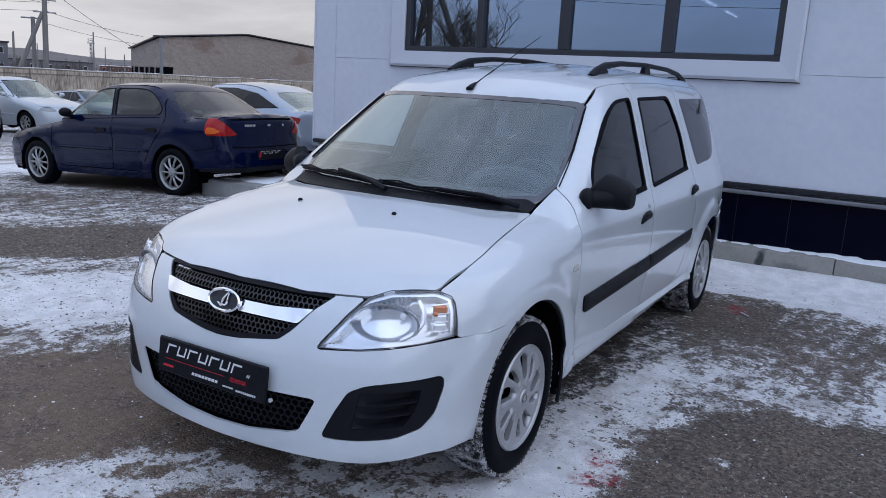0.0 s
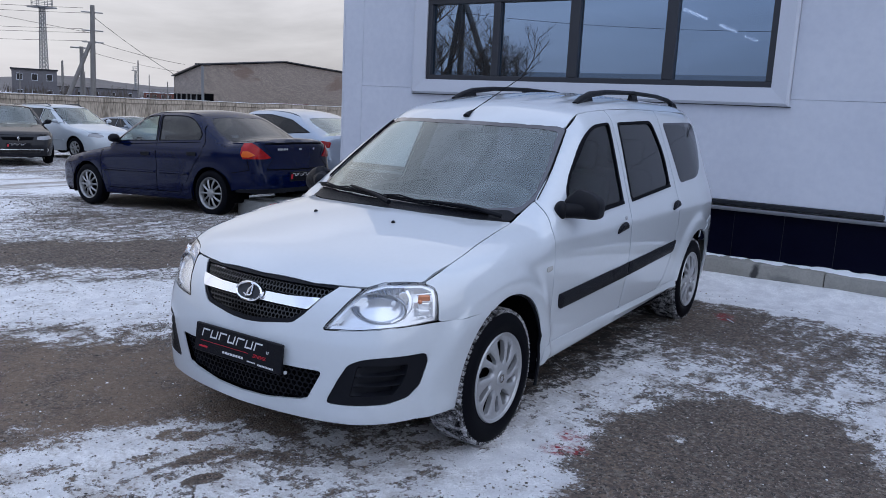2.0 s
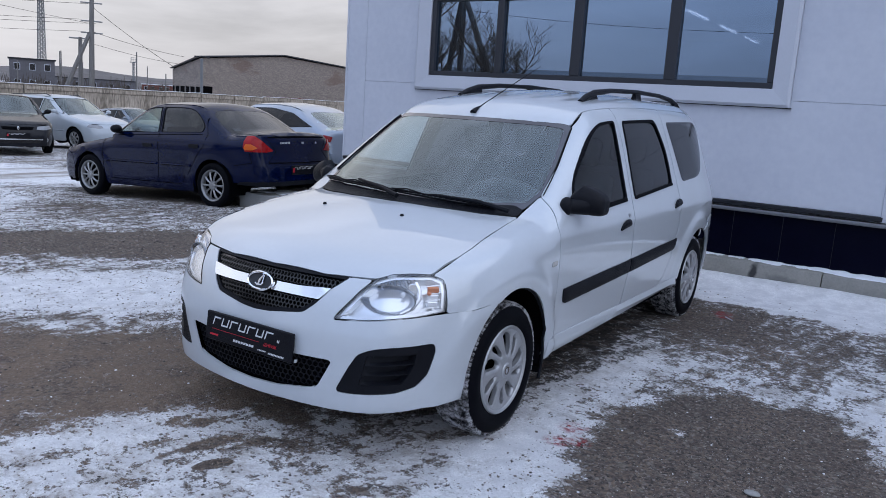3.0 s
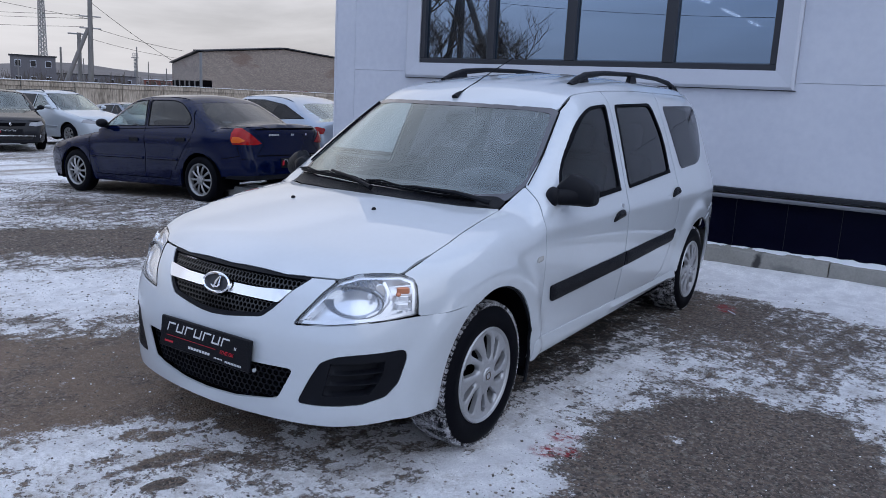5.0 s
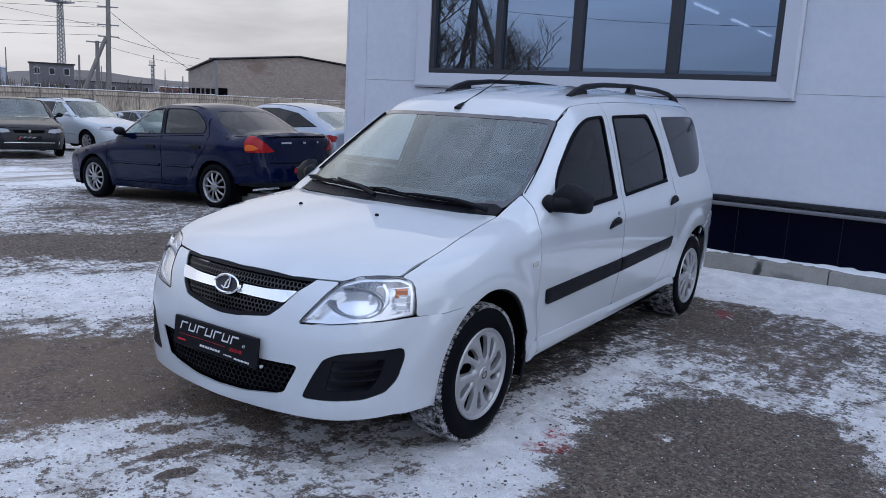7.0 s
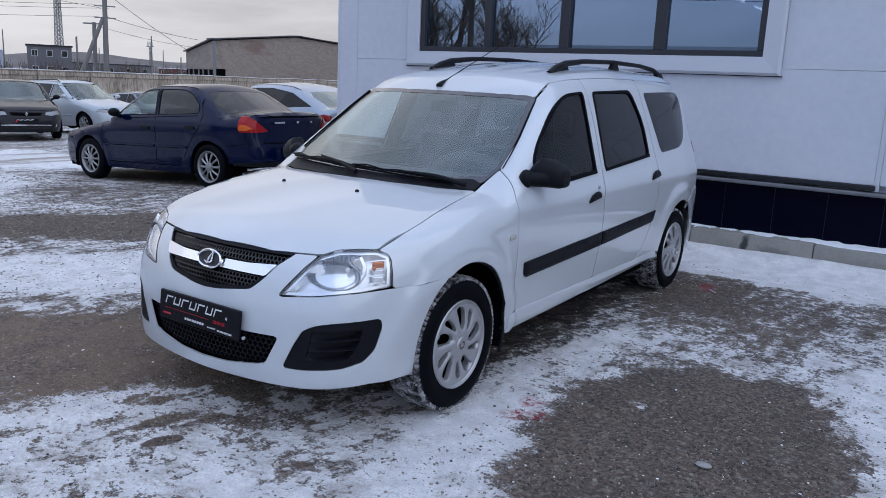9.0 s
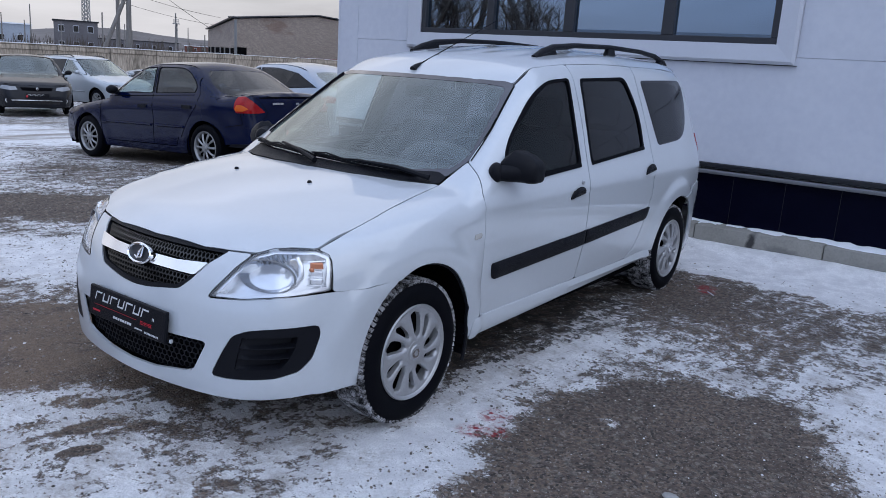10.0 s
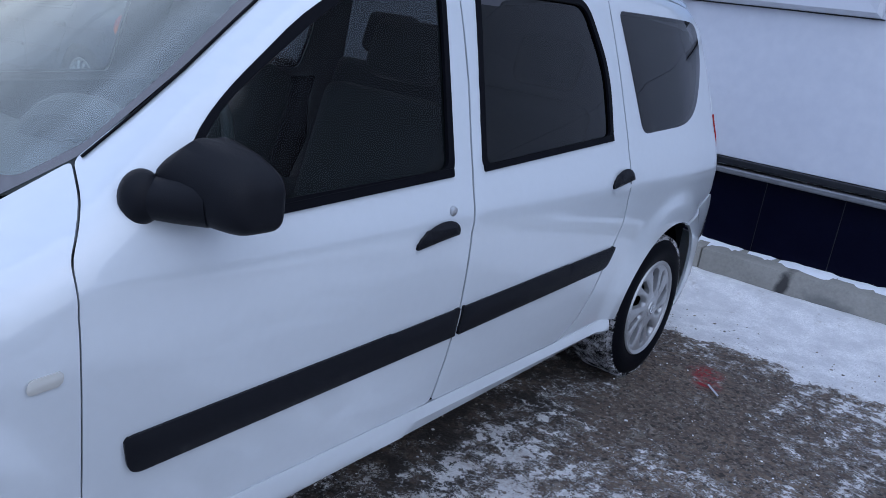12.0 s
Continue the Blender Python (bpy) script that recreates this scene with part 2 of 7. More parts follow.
def lathe(bm, prof, sides=48, axis="x", m=None, closed=False):
    """Turns the profile (along, radius) about an axis."""
    rings = []
    for k in range(sides):
        a = 2 * math.pi * k / sides
        c, s = math.cos(a), math.sin(a)
        ring = []
        for u, r in prof:
            p = Vector((u, r * c, r * s)) if axis == "x" else (Vector((r * c, r * s, u)) if axis == "z" else Vector((r * c, u, r * s)))
            ring.append(bm.verts.new(m @ p if m else p))
        rings.append(ring)
    n = len(prof)
    for k in range(sides):
        a, b = rings[k], rings[(k + 1) % sides]
        for i in range(n if closed else n - 1):
            j = (i + 1) % n
            f = [a[i], b[i], b[j], a[j]]
            try:
                bm.faces.new(f)
            except ValueError:
                pass
    bmesh.ops.remove_doubles(bm, verts=bm.verts, dist=1e-5)
    bmesh.ops.recalc_face_normals(bm, faces=bm.faces)


# ---- car body shapes: a smooth solid in (x, y, z), from which panels are cut ----
def curve(xs, ys):
    """A smooth monotone curve through a few knots."""
    xs, ys = np.array(xs, float), np.array(ys, float)
    d = np.diff(ys) / np.diff(xs)
    s = d[1:] + d[:-1]
    m = np.concatenate(([d[0]], np.where(d[1:] * d[:-1] > 0, 2 * d[1:] * d[:-1] / np.where(s == 0, 1, s), 0), [d[-1]]))

    def f(x):
        x = np.asarray(x, float)
        i = np.clip(np.searchsorted(xs, x) - 1, 0, len(xs) - 2)
        h = xs[i + 1] - xs[i]
        t = (x - xs[i]) / h
        c = np.clip(t, 0, 1)
        v = (1 + 2 * c) * (1 - c) ** 2 * ys[i] + c * (1 - c) ** 2 * h * m[i] + c * c * (3 - 2 * c) * ys[i + 1] + c * c * (c - 1) * h * m[i + 1]
        return v + np.where(t > 1, (t - 1) * h * m[i + 1], 0) + np.where(t < 0, t * h * m[i], 0)
    return f


def smax(a, b, k):
    h = np.maximum(k - np.abs(a - b), 0) / k
    return np.maximum(a, b) + h * h * k / 4


def body_shape(side, taper, nose, hood, roof, tail, screen, back=None, width=0.848, axles=(0, 2.905), hub=0.30, arch=0.36, flare=0.013, belt=0.86, crown=(0.05, 0.07), bow=(0.16, 0.10), round_front=0.14, ribs=0.0, lip=(0.21, 0.15)):
    """The solid's function: below nought inside. Axles at y; the front looks to -y."""
    def f(x, y, z):
        a = np.abs(x)
        s = a - side(z) + taper(y)
        for ax in axles:
            r = np.hypot(y - ax, z - hub)
            t = np.clip((arch + lip[0] - r) / lip[1], 0, 1)
            s = s - flare * t * t * (3 - 2 * t)
        front = nose(z) + bow[0] * (a / 0.8) ** 2 + bow[1] * (a / 0.8) ** 6 - y
        top = z - hood(y) + crown[0] * (a / 0.7) ** 2
        rear = y - tail(z) + 0.10 * (a / 0.8) ** 4
        ws = ((z - 1.0) * screen[1] + screen[0] + 0.17 * (a / 0.65) ** 2 - y) * 0.55
        rf = z - roof(y) + crown[1] * (a / 0.6) ** 2
        if ribs:
            rf = rf + ribs * (0.5 + 0.5 * np.cos(2 * np.pi * a / 0.17)) ** 4 * np.clip((y - 1.25) / 0.2, 0, 1) * np.clip((0.46 - a) / 0.03, 0, 1)
        low = smax(smax(smax(top, s, 0.12), front, round_front), rear, 0.10)
        up = smax(smax(rf, s, 0.10), ws, 0.05)
        up = smax(up, rear, 0.08)
        if back:
            up = smax(up, (y - back[0] - (1.0 - z) * back[1] + 0.12 * (a / 0.65) ** 2) * 0.55, 0.05)
        up = smax(up, belt - z, 0.02)
        return np.maximum(-smax(-low, -up, 0.02), 0.16 - z)
    return f


class Flat:
    """Looks at the solid along one direction."""

    def __init__(self, d):
        self.d = np.array(d, float) / np.linalg.norm(d)
        up = np.array((0, 0, 1.0)) if abs(self.d[2]) < 0.9 else np.array((0, 1.0, 0))
        self.e1 = np.cross(up, self.d)
        self.e1 /= np.linalg.norm(self.e1)
        self.e2 = np.cross(self.d, self.e1)

    def flat(self, p):
        return np.stack((p @ self.e1, p @ self.e2), 1)

    def rays(self, uv, hint):
        s = hint @ self.d
        return uv[:, :1] * self.e1 + uv[:, 1:] * self.e2 + (s.max() + 0.3) * self.d, np.tile(-self.d, (len(uv), 1)), s.max() - s.min() + 0.8


class Round:
    """Looks at the solid from all round an upright axis at (0, c)."""

    def __init__(self, c, r=0.75, ahead=-1):
        self.c, self.r, self.ahead = c, r, ahead

    def flat(self, p):
        return np.stack((np.arctan2(p[:, 0], self.ahead * (p[:, 1] - self.c)) * self.r, p[:, 2]), 1)

    def rays(self, uv, hint):
        t = uv[:, 0] / self.r
        d = np.stack((np.sin(t), self.ahead * np.cos(t), 0 * t), 1)
        o = np.stack((0 * t, 0 * t + self.c, uv[:, 1]), 1)
        return o + 1.6 * d, -d, 1.5


def lift(shape, view, uv, hint):
    """The places where the view's rays through uv meet the solid, and the outward normals."""
    o, d, reach = view.rays(uv, hint)
    lo, hi, done = np.zeros(len(uv)), np.full(len(uv), reach), np.zeros(len(uv), bool)
    step = 0.02
    for s in np.arange(0, reach, step):
        p = o + s * d
        hit = (shape(p[:, 0], p[:, 1], p[:, 2]) < 0) & ~done
        lo, hi = np.where(hit, s - step, lo), np.where(hit, s, hi)
        done |= hit
        if done.all():
            break
    lo = np.where(done, lo, hi - step)
    for _ in range(18):
        mid = (lo + hi) / 2
        p = o + mid[:, None] * d
        ins = shape(p[:, 0], p[:, 1], p[:, 2]) < 0
        hi, lo = np.where(ins, mid, hi), np.where(ins, lo, mid)
    p = o + hi[:, None] * d
    e = 0.004
    n = np.stack([shape(*(p + e * np.eye(3)[k]).T) - shape(*(p - e * np.eye(3)[k]).T) for k in range(3)], 1)
    n /= np.maximum(np.linalg.norm(n, axis=1), 1e-9)[:, None]
    return p, n, done


def dense(loop, step):
    out = []
    for a, b in zip(loop, np.roll(loop, -1, 0)):
        k = max(1, int(np.ceil(np.linalg.norm(b - a) / step)))
        out += [a + (b - a) * i / k for i in range(k)]
    return np.array(out)


def chaikin(loop, times):
    for _ in range(times):
        nxt = np.roll(loop, -1, 0)
        loop = np.stack((0.78 * loop + 0.22 * nxt, 0.22 * loop + 0.78 * nxt), 1).reshape(-1, 2)
    return loop


def inside(pts, loop):
    r = np.zeros(len(pts), bool)
    for (x0, y0), (x1, y1) in zip(loop, np.roll(loop, -1, 0)):
        if y0 != y1:
            r ^= ((pts[:, 1] < y0) != (pts[:, 1] < y1)) & (pts[:, 0] < (x1 - x0) * (pts[:, 1] - y0) / (y1 - y0) + x0)
    return r


def shrink(loop, gap):
    t = np.roll(loop, -1, 0) - np.roll(loop, 1, 0)
    t /= np.maximum(np.linalg.norm(t, axis=1), 1e-9)[:, None]
    area = np.sum(loop[:, 0] * np.roll(loop[:, 1], -1) - loop[:, 1] * np.roll(loop[:, 0], -1))
    return loop + gap * (1 if area > 0 else -1) * np.stack((-t[:, 1], t[:, 0]), 1)


def panel(name, shape, view, knots, mat, parent, holes=(), off=0.0, thick=0.012, step=0.035, soft=1, gap=0.0012, both=False, label="", edge=0.0015, corner=0.06, ring=0.0):
    """A skin panel cut out of the solid along the closed outline; both: also its mirror image."""
    hint = np.array(knots, float)
    loop = dense(shrink(chaikin(dense(view.flat(hint), corner), soft + 1), gap), step * 0.7)
    loops = [loop] + [dense(shrink(chaikin(dense(view.flat(np.array(h, float)), corner), soft + 1), -gap), step * 0.7) for h in holes]
    if ring:
        loops.append(dense(shrink(chaikin(dense(view.flat(hint), corner), soft + 1), gap + ring), step * 0.7))
    lo, hi = loop.min(0), loop.max(0)
    gx, gy = np.meshgrid(np.arange(lo[0], hi[0], step), np.arange(lo[1], hi[1], step))
    grid = np.stack((gx.ravel() + (np.arange(gx.size) // gx.shape[1] % 2) * step / 2, gy.ravel()), 1)
    grid = grid[inside(grid, loop)]
    rim = np.concatenate(loops)
    for h in loops[1:]:
        grid = grid[~inside(grid, h)]
    if len(grid):
        keep = np.ones(len(grid), bool)
        for k in range(0, len(rim), 200):
            keep &= np.min(np.linalg.norm(grid[:, None] - rim[None, k:k + 200], axis=2), axis=1) > step * 0.45
        grid = grid[keep]
    pts = np.concatenate((rim, grid))
    edges, base = [], 0
    for h in loops:
        edges += [(base + i, base + (i + 1) % len(h)) for i in range(len(h))]
        base += len(h)
    from mathutils.geometry import delaunay_2d_cdt
    vs, _, fs, _, _, _ = delaunay_2d_cdt([Vector(p) for p in pts], edges, [], 0, 1e-6)
    uv = np.array([tuple(v) for v in vs])
    fs = [f for f in fs if len(f) == 3]
    mid = uv[np.array(fs)].mean(1)
    ok = inside(mid, loop)
    for h in loops[1:]:
        ok &= ~inside(mid, h)
    p, n, done = lift(shape, view, uv, hint)
    near = np.zeros(len(uv), bool)
    for k in range(0, len(rim), 200):
        near |= np.min(np.linalg.norm(uv[:, None] - rim[None, k:k + 200], axis=2), axis=1) < 1e-4
    q = p + n * (off - near[:, None] * edge)
    bm = bmesh.new()
    bv = [bm.verts.new(c) for c in q]
    for f, good in zip(fs, ok):
        if good and done[list(f)].all():
            bm.faces.new([bv[i] for i in f])
    bmesh.ops.delete(bm, geom=[v for v in bm.verts if not v.link_faces], context="VERTS")
    bm.normal_update()
    bm.verts.index_update()
    if bm.faces and sum(f.normal.dot(Vector(f.calc_center_median()) - Vector((0, 1.4, 0.6))) for f in bm.faces) < 0:
        bmesh.ops.reverse_faces(bm, faces=bm.faces)
        bm.normal_update()
    if thick:
        rimmed = [e for e in bm.edges if e.is_boundary]
        normals = {v: v.normal.copy() for e in rimmed for v in e.verts}
        r = bmesh.ops.extrude_edge_only(bm, edges=rimmed)
        back = {}
        for e in rimmed:
            for v in e.verts:
                for e2 in v.link_edges:
                    o = e2.other_vert(v)
                    if o not in normals and (o.co - v.co).length < 1e-7:
                        back[o] = normals[v]
        for v, nn in back.items():
            v.co -= nn * thick
    me = bpy.data.meshes.new(name)
    bm.to_mesh(me)
    bm.free()
    obs = [finish(name, me, mat, parent, label)]
    if both:
        me2 = me.copy()
        me2.transform(Matrix.Diagonal((-1, 1, 1, 1)))
        me2.flip_normals()
        ob = new(name, me2)
        ob.parent = parent
        if label:
            ob["label"] = label
        obs.append(ob)
    return obs


def snap(shape, view, knots):
    """The knots moved onto the solid, so that neighbouring panels share one seam."""
    k = np.array(knots, float)
    return [tuple(p) for p in lift(shape, view, view.flat(k), k)[0]]


def arc(x, cy, cz, r, a0, a1, n=12):
    """Points of an arch in a car's side, angles in degrees from +y up."""
    return [(x, cy + r * math.cos(radians(a0 + (a1 - a0) * i / n)), cz + r * math.sin(radians(a0 + (a1 - a0) * i / n))) for i in range(n + 1)]


# ---- ground: one sheet to the horizon, falling gently away from the building's end ----
def ground_z(x, y):
    x, y = np.asarray(x, float), np.asarray(y, float)
    t = np.clip((-4.2 - x) / 5.0, 0, 1)
    drop = 0.20 * t * t * (3 - 2 * t) + 0.025 * np.maximum(-9 - x, 0) + 0.045 * np.maximum(-20 - x, 0)
    bank = 0.085 * np.exp(-((4.55 - np.minimum(y, 4.55)) / 0.28) ** 2) * np.clip((x + 3.5) / 2, 0, 1)
    lumps = sum(0.0028 / k * np.sin(k * (9.1 * x + 4.3 * y) + 2.1 * np.sin(k * 5.7 * y + k)) * np.sin(k * (8.3 * y - 3.7 * x) + 1.7 * np.sin(k * 6.1 * x)) for k in (1, 2.3, 4.1))
    fine = lumps + 0.006 * np.sin(3.1 * x + 1.7 * np.sin(1.3 * y)) * np.sin(2.3 * y + 1.1 * np.sin(2.1 * x))
    return -np.minimum(drop, 1.25) + bank + fine * np.exp(-(np.hypot(x, y) / 14) ** 2) - 0.004


def axis_lines(lo, hi, step, far):
    mid = np.arange(lo, hi + step / 2, step)
    grow = [step * 1.35 ** k for k in range(1, 60)]
    out = np.cumsum(grow)
    out = out[out < far]
    return np.concatenate((lo - out[::-1], mid, hi + out))


def grid_mesh(name, xs, ys, zf):
    gx, gy = np.meshgrid(xs, ys)
    v = np.stack((gx.ravel(), gy.ravel(), zf(gx, gy).ravel()), 1)
    n, m = len(xs), len(ys)
    i = (np.arange(m - 1)[:, None] * n + np.arange(n - 1)[None]).ravel()
    f = np.stack((i, i + 1, i + 1 + n, i + n), 1)
    me = bpy.data.meshes.new(name)
    me.from_pydata(v.tolist(), [], f.tolist())
    return me


def ground_material():
    m = bpy.data.materials.new("trodden_snow_on_gravel")
    m.use_nodes = True
    nt = m.node_tree
    L = nt.links.new
    b = nt.nodes["Principled BSDF"]
    co = nt.nodes.new("ShaderNodeTexCoord")

    def noise(scale, detail=6, rough=0.6, stretch=None, dist=0.0, turn=0):
        n = nt.nodes.new("ShaderNodeTexNoise")
        n.inputs["Scale"].default_value, n.inputs["Detail"].default_value, n.inputs["Roughness"].default_value = scale, detail, rough
        n.inputs["Distortion"].default_value = dist
        if stretch:
            mp = nt.nodes.new("ShaderNodeMapping")
            mp.vector_type = "TEXTURE"
            mp.inputs["Scale"].default_value = tuple(1 / c for c in stretch)
            mp.inputs["Rotation"].default_value = (0, 0, radians(turn))
            L(co.outputs["Object"], mp.inputs["Vector"])
            L(mp.outputs["Vector"], n.inputs["Vector"])
        else:
            L(co.outputs["Object"], n.inputs["Vector"])
        return n.outputs["Fac"]

    def math_(op, a, c, clamp=False):
        n = nt.nodes.new("ShaderNodeMath")
        n.operation, n.use_clamp = op, clamp
        for k, v in enumerate((a, c)):
            if isinstance(v, (int, float)):
                n.inputs[k].default_value = v
            else:
                L(v, n.inputs[k])
        return n.outputs[0]

    def ramp(v, lo, hi, a=0.0, c=1.0):
        n = nt.nodes.new("ShaderNodeMapRange")
        n.interpolation_type = "SMOOTHSTEP"
        L(v, n.inputs["Value"])
        for k, s in zip((1, 2, 3, 4), (lo, hi, a, c)):
            n.inputs[k].default_value = s
        return n.outputs["Result"]

    def mixc(f, a, c):
        n = nt.nodes.new("ShaderNodeMix")
        n.data_type = "RGBA"
        L(f, n.inputs[0])
        for k, v in zip((6, 7), (a, c)):
            if isinstance(v, tuple):
                n.inputs[k].default_value = (*v, 1)
            else:
                L(v, n.inputs[k])
        return n.outputs[2]

    def blob(x, y, rx, ry, turn=0.0, inner=0.7, outer=1.2):
        """A worn, swept or darkened patch with a ragged edge: 1 in its middle, 0 outside."""
        mp = nt.nodes.new("ShaderNodeMapping")
        mp.vector_type = "TEXTURE"
        mp.inputs["Location"].default_value = (x, y, 0)
        mp.inputs["Rotation"].default_value = (0, 0, radians(turn))
        mp.inputs["Scale"].default_value = (rx, ry, 1000)
        L(co.outputs["Object"], mp.inputs["Vector"])
        ln = nt.nodes.new("ShaderNodeVectorMath")
        ln.operation = "LENGTH"
        L(mp.outputs["Vector"], ln.inputs[0])
        d = math_("ADD", ln.outputs["Value"], math_("MULTIPLY", math_("SUBTRACT", edge_noise, 0.5), 1.1))
        return ramp(d, inner, outer, 1.0, 0.0)

    edge_noise = noise(2.6, 9, 0.7)
    broad, mid_n, fine = noise(0.55, 6, 0.55), noise(5.5, 9, 0.72, dist=0.4), noise(34, 6, 0.8)

    def cells(scale, rnd=1.0):
        v = nt.nodes.new("ShaderNodeTexVoronoi")
        v.inputs["Scale"].default_value, v.inputs["Randomness"].default_value = scale, rnd
        L(co.outputs["Object"], v.inputs["Vector"])
        s = nt.nodes.new("ShaderNodeSeparateColor")
        L(v.outputs["Color"], s.inputs[0])
        return v.outputs["Distance"], s.outputs[0], s.outputs[1]

    d1, c1, c2 = cells(85)
    d2, c3, c4 = cells(36)
    # bias: above nought more snow, below nought more bare ground
    bias = None
    for sign, args in PATCHES:
        v = math_("MULTIPLY", blob(*args), sign)
        bias = v if bias is None else math_("ADD", bias, v)
    cover = math_("ADD", math_("MULTIPLY", broad, 0.8), math_("MULTIPLY", mid_n, 2.3))
    cover = math_("ADD", cover, 0.18)
    cover = math_("ADD", cover, math_("MULTIPLY", fine, 0.9))
    cover = math_("ADD", cover, math_("MULTIPLY", c1, 0.25))
    cover = math_("ADD", cover, math_("MULTIPLY", c3, 0.16))
    # smeared by feet and tyres, slanting across the yard
    smear = noise(1.0, 7, 0.66, (9.0, 1.7, 1), 0.5, -9)
    cover = math_("ADD", cover, math_("MULTIPLY", math_("SUBTRACT", smear, 0.5), 1.5))
    cover = math_("ADD", cover, math_("MULTIPLY", math_("SUBTRACT", noise(17, 4, 0.62), 0.5), 1.5))
    cover = math_("ADD", cover, bias)
    snow = ramp(cover, 2.40, 2.45)
    # gravel: brown-grey grit with pale and dark stones
    grit = mixc(ramp(noise(1.6, 6), 0.35, 0.65), (0.200, 0.148, 0.113), (0.130, 0.098, 0.078))
    grit = mixc(ramp(c1, 0.66, 0.95), grit, (0.245, 0.205, 0.178))
    grit = mixc(ramp(c2, 0.74, 0.92), grit, (0.040, 0.034, 0.031))
    grit = mixc(ramp(c4, 0.90, 0.93, 0.0, 0.6), grit, (0.27, 0.24, 0.21))
    grit = mixc(ramp(fine, 0.42, 0.56, 0.0, 0.7), grit, (0.058, 0.048, 0.042))
    grit = mixc(ramp(noise(9, 8, 0.75), 0.60, 0.66, 0.0, 0.7), grit, (0.055, 0.043, 0.034))
    grit = mixc(ramp(noise(150, 2, 0.6), 0.67, 0.71, 0.0, 0.6), grit, (0.62, 0.62, 0.62))
    soil = blob(-1.35, -1.0, 2.1, 1.0, 48, 0.5, 1.2)
    grit = mixc(math_("MULTIPLY", soil, ramp(noise(3.5, 6, 0.6), 0.36, 0.58, 0.15, 0.55)), grit, (0.235, 0.165, 0.115))
    # meltwater under the car, with part of the car's shade put into its colour
    wet_shade = math_("MULTIPLY", blob(0.55, 1.7, 0.42, 1.7, 0, 0.55, 1.15), ramp(noise(8, 6, 0.7), 0.42, 0.56, 0.35, 0.95))
    grit = mixc(wet_shade, grit, (0.030, 0.026, 0.024))
    white = mixc(ramp(noise(7, 7, 0.7), 0.35, 0.65), (0.90, 0.90, 0.91), (0.66, 0.66, 0.68))
    white = mixc(math_("MULTIPLY", ramp(noise(60, 5, 0.8), 0.53, 0.60), ramp(cover, 2.46, 3.1, 0.85, 0.05)), white, (0.17, 0.145, 0.125))
    trod = math_("MULTIPLY", ramp(noise(4.2, 9, 0.78), 0.48, 0.60), ramp(cover, 2.7, 3.3, 0.8, 0.0))
    white = mixc(trod, white, (0.36, 0.325, 0.30))
    col = mixc(snow, grit, white)
    # trodden film of snow in the grit
    dust = math_("MULTIPLY", ramp(cover, 1.96, 2.39, 0.0, 0.68), ramp(noise(120, 4, 0.8), 0.47, 0.55))
    col = mixc(dust, col, (0.66, 0.665, 0.68))
    # brown slush churned by tyres across the yard
    rut_map = nt.nodes.new("ShaderNodeMapping")
    rut_map.inputs["Scale"].default_value = (3.4, 0.25, 1)
    rut_map.inputs["Rotation"].default_value = (0, 0, radians(-6))
    L(co.outputs["Object"], rut_map.inputs["Vector"])
    rut = nt.nodes.new("ShaderNodeTexNoise")
    rut.inputs["Scale"].default_value, rut.inputs["Detail"].default_value = 1.0, 6
    L(rut_map.outputs["Vector"], rut.inputs["Vector"])
    lane = math_("MAXIMUM", blob(-12.2, 5.0, 1.15, 9.0, -4, 0.6, 1.15), blob(-15.4, 3.5, 0.7, 9.0, -4, 0.6, 1.15))
    col = mixc(math_("MULTIPLY", lane, ramp(rut.outputs["Fac"], 0.40, 0.56, 0.1, 0.9)), col, (0.26, 0.225, 0.19))
    # spilt red dye
    dye = None
    for x, y, r in ((1.07, 0.30, 0.075), (1.15, 0.17, 0.06), (1.07, 0.11, 0.065), (1.04, 3.19, 0.075), (1.09, 3.07, 0.06)):
        v = blob(x, y, 1.25 * r, 1.25 * r, 0, 0.3, 1.05)
        dye = v if dye is None else math_("MAXIMUM", dye, v)
    dye = math_("MULTIPLY", dye, ramp(noise(22, 4, 0.7), 0.44, 0.6, 0.12, 1.0))
    col = mixc(dye, col, (0.30, 0.012, 0.022))
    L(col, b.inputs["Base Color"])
    L(ramp(snow, 0, 1, 0.82, 0.6), b.inputs["Roughness"])
    b.inputs["Specular IOR Level"].default_value = 0.35
    h = math_("ADD", math_("MULTIPLY", snow, 0.7), math_("MULTIPLY", fine, 0.8))
    bare = math_("SUBTRACT", 1.0, snow)
    h = math_("ADD", h, math_("MULTIPLY", math_("MULTIPLY", d1, bare), -0.6))
    h = math_("ADD", h, math_("MULTIPLY", math_("MULTIPLY", d2, bare), -0.25))
    h = math_("ADD", h, math_("MULTIPLY", noise(140, 3, 0.7), 0.5))
    h = math_("ADD", h, math_("MULTIPLY", noise(11, 6, 0.7), 0.9))
    bp = nt.nodes.new("ShaderNodeBump")
    bp.inputs["Strength"].default_value, bp.inputs["Distance"].default_value = 1.0, 0.017
    L(h, bp.inputs["Height"])
    L(bp.outputs["Normal"], b.inputs["Normal"])
    return m


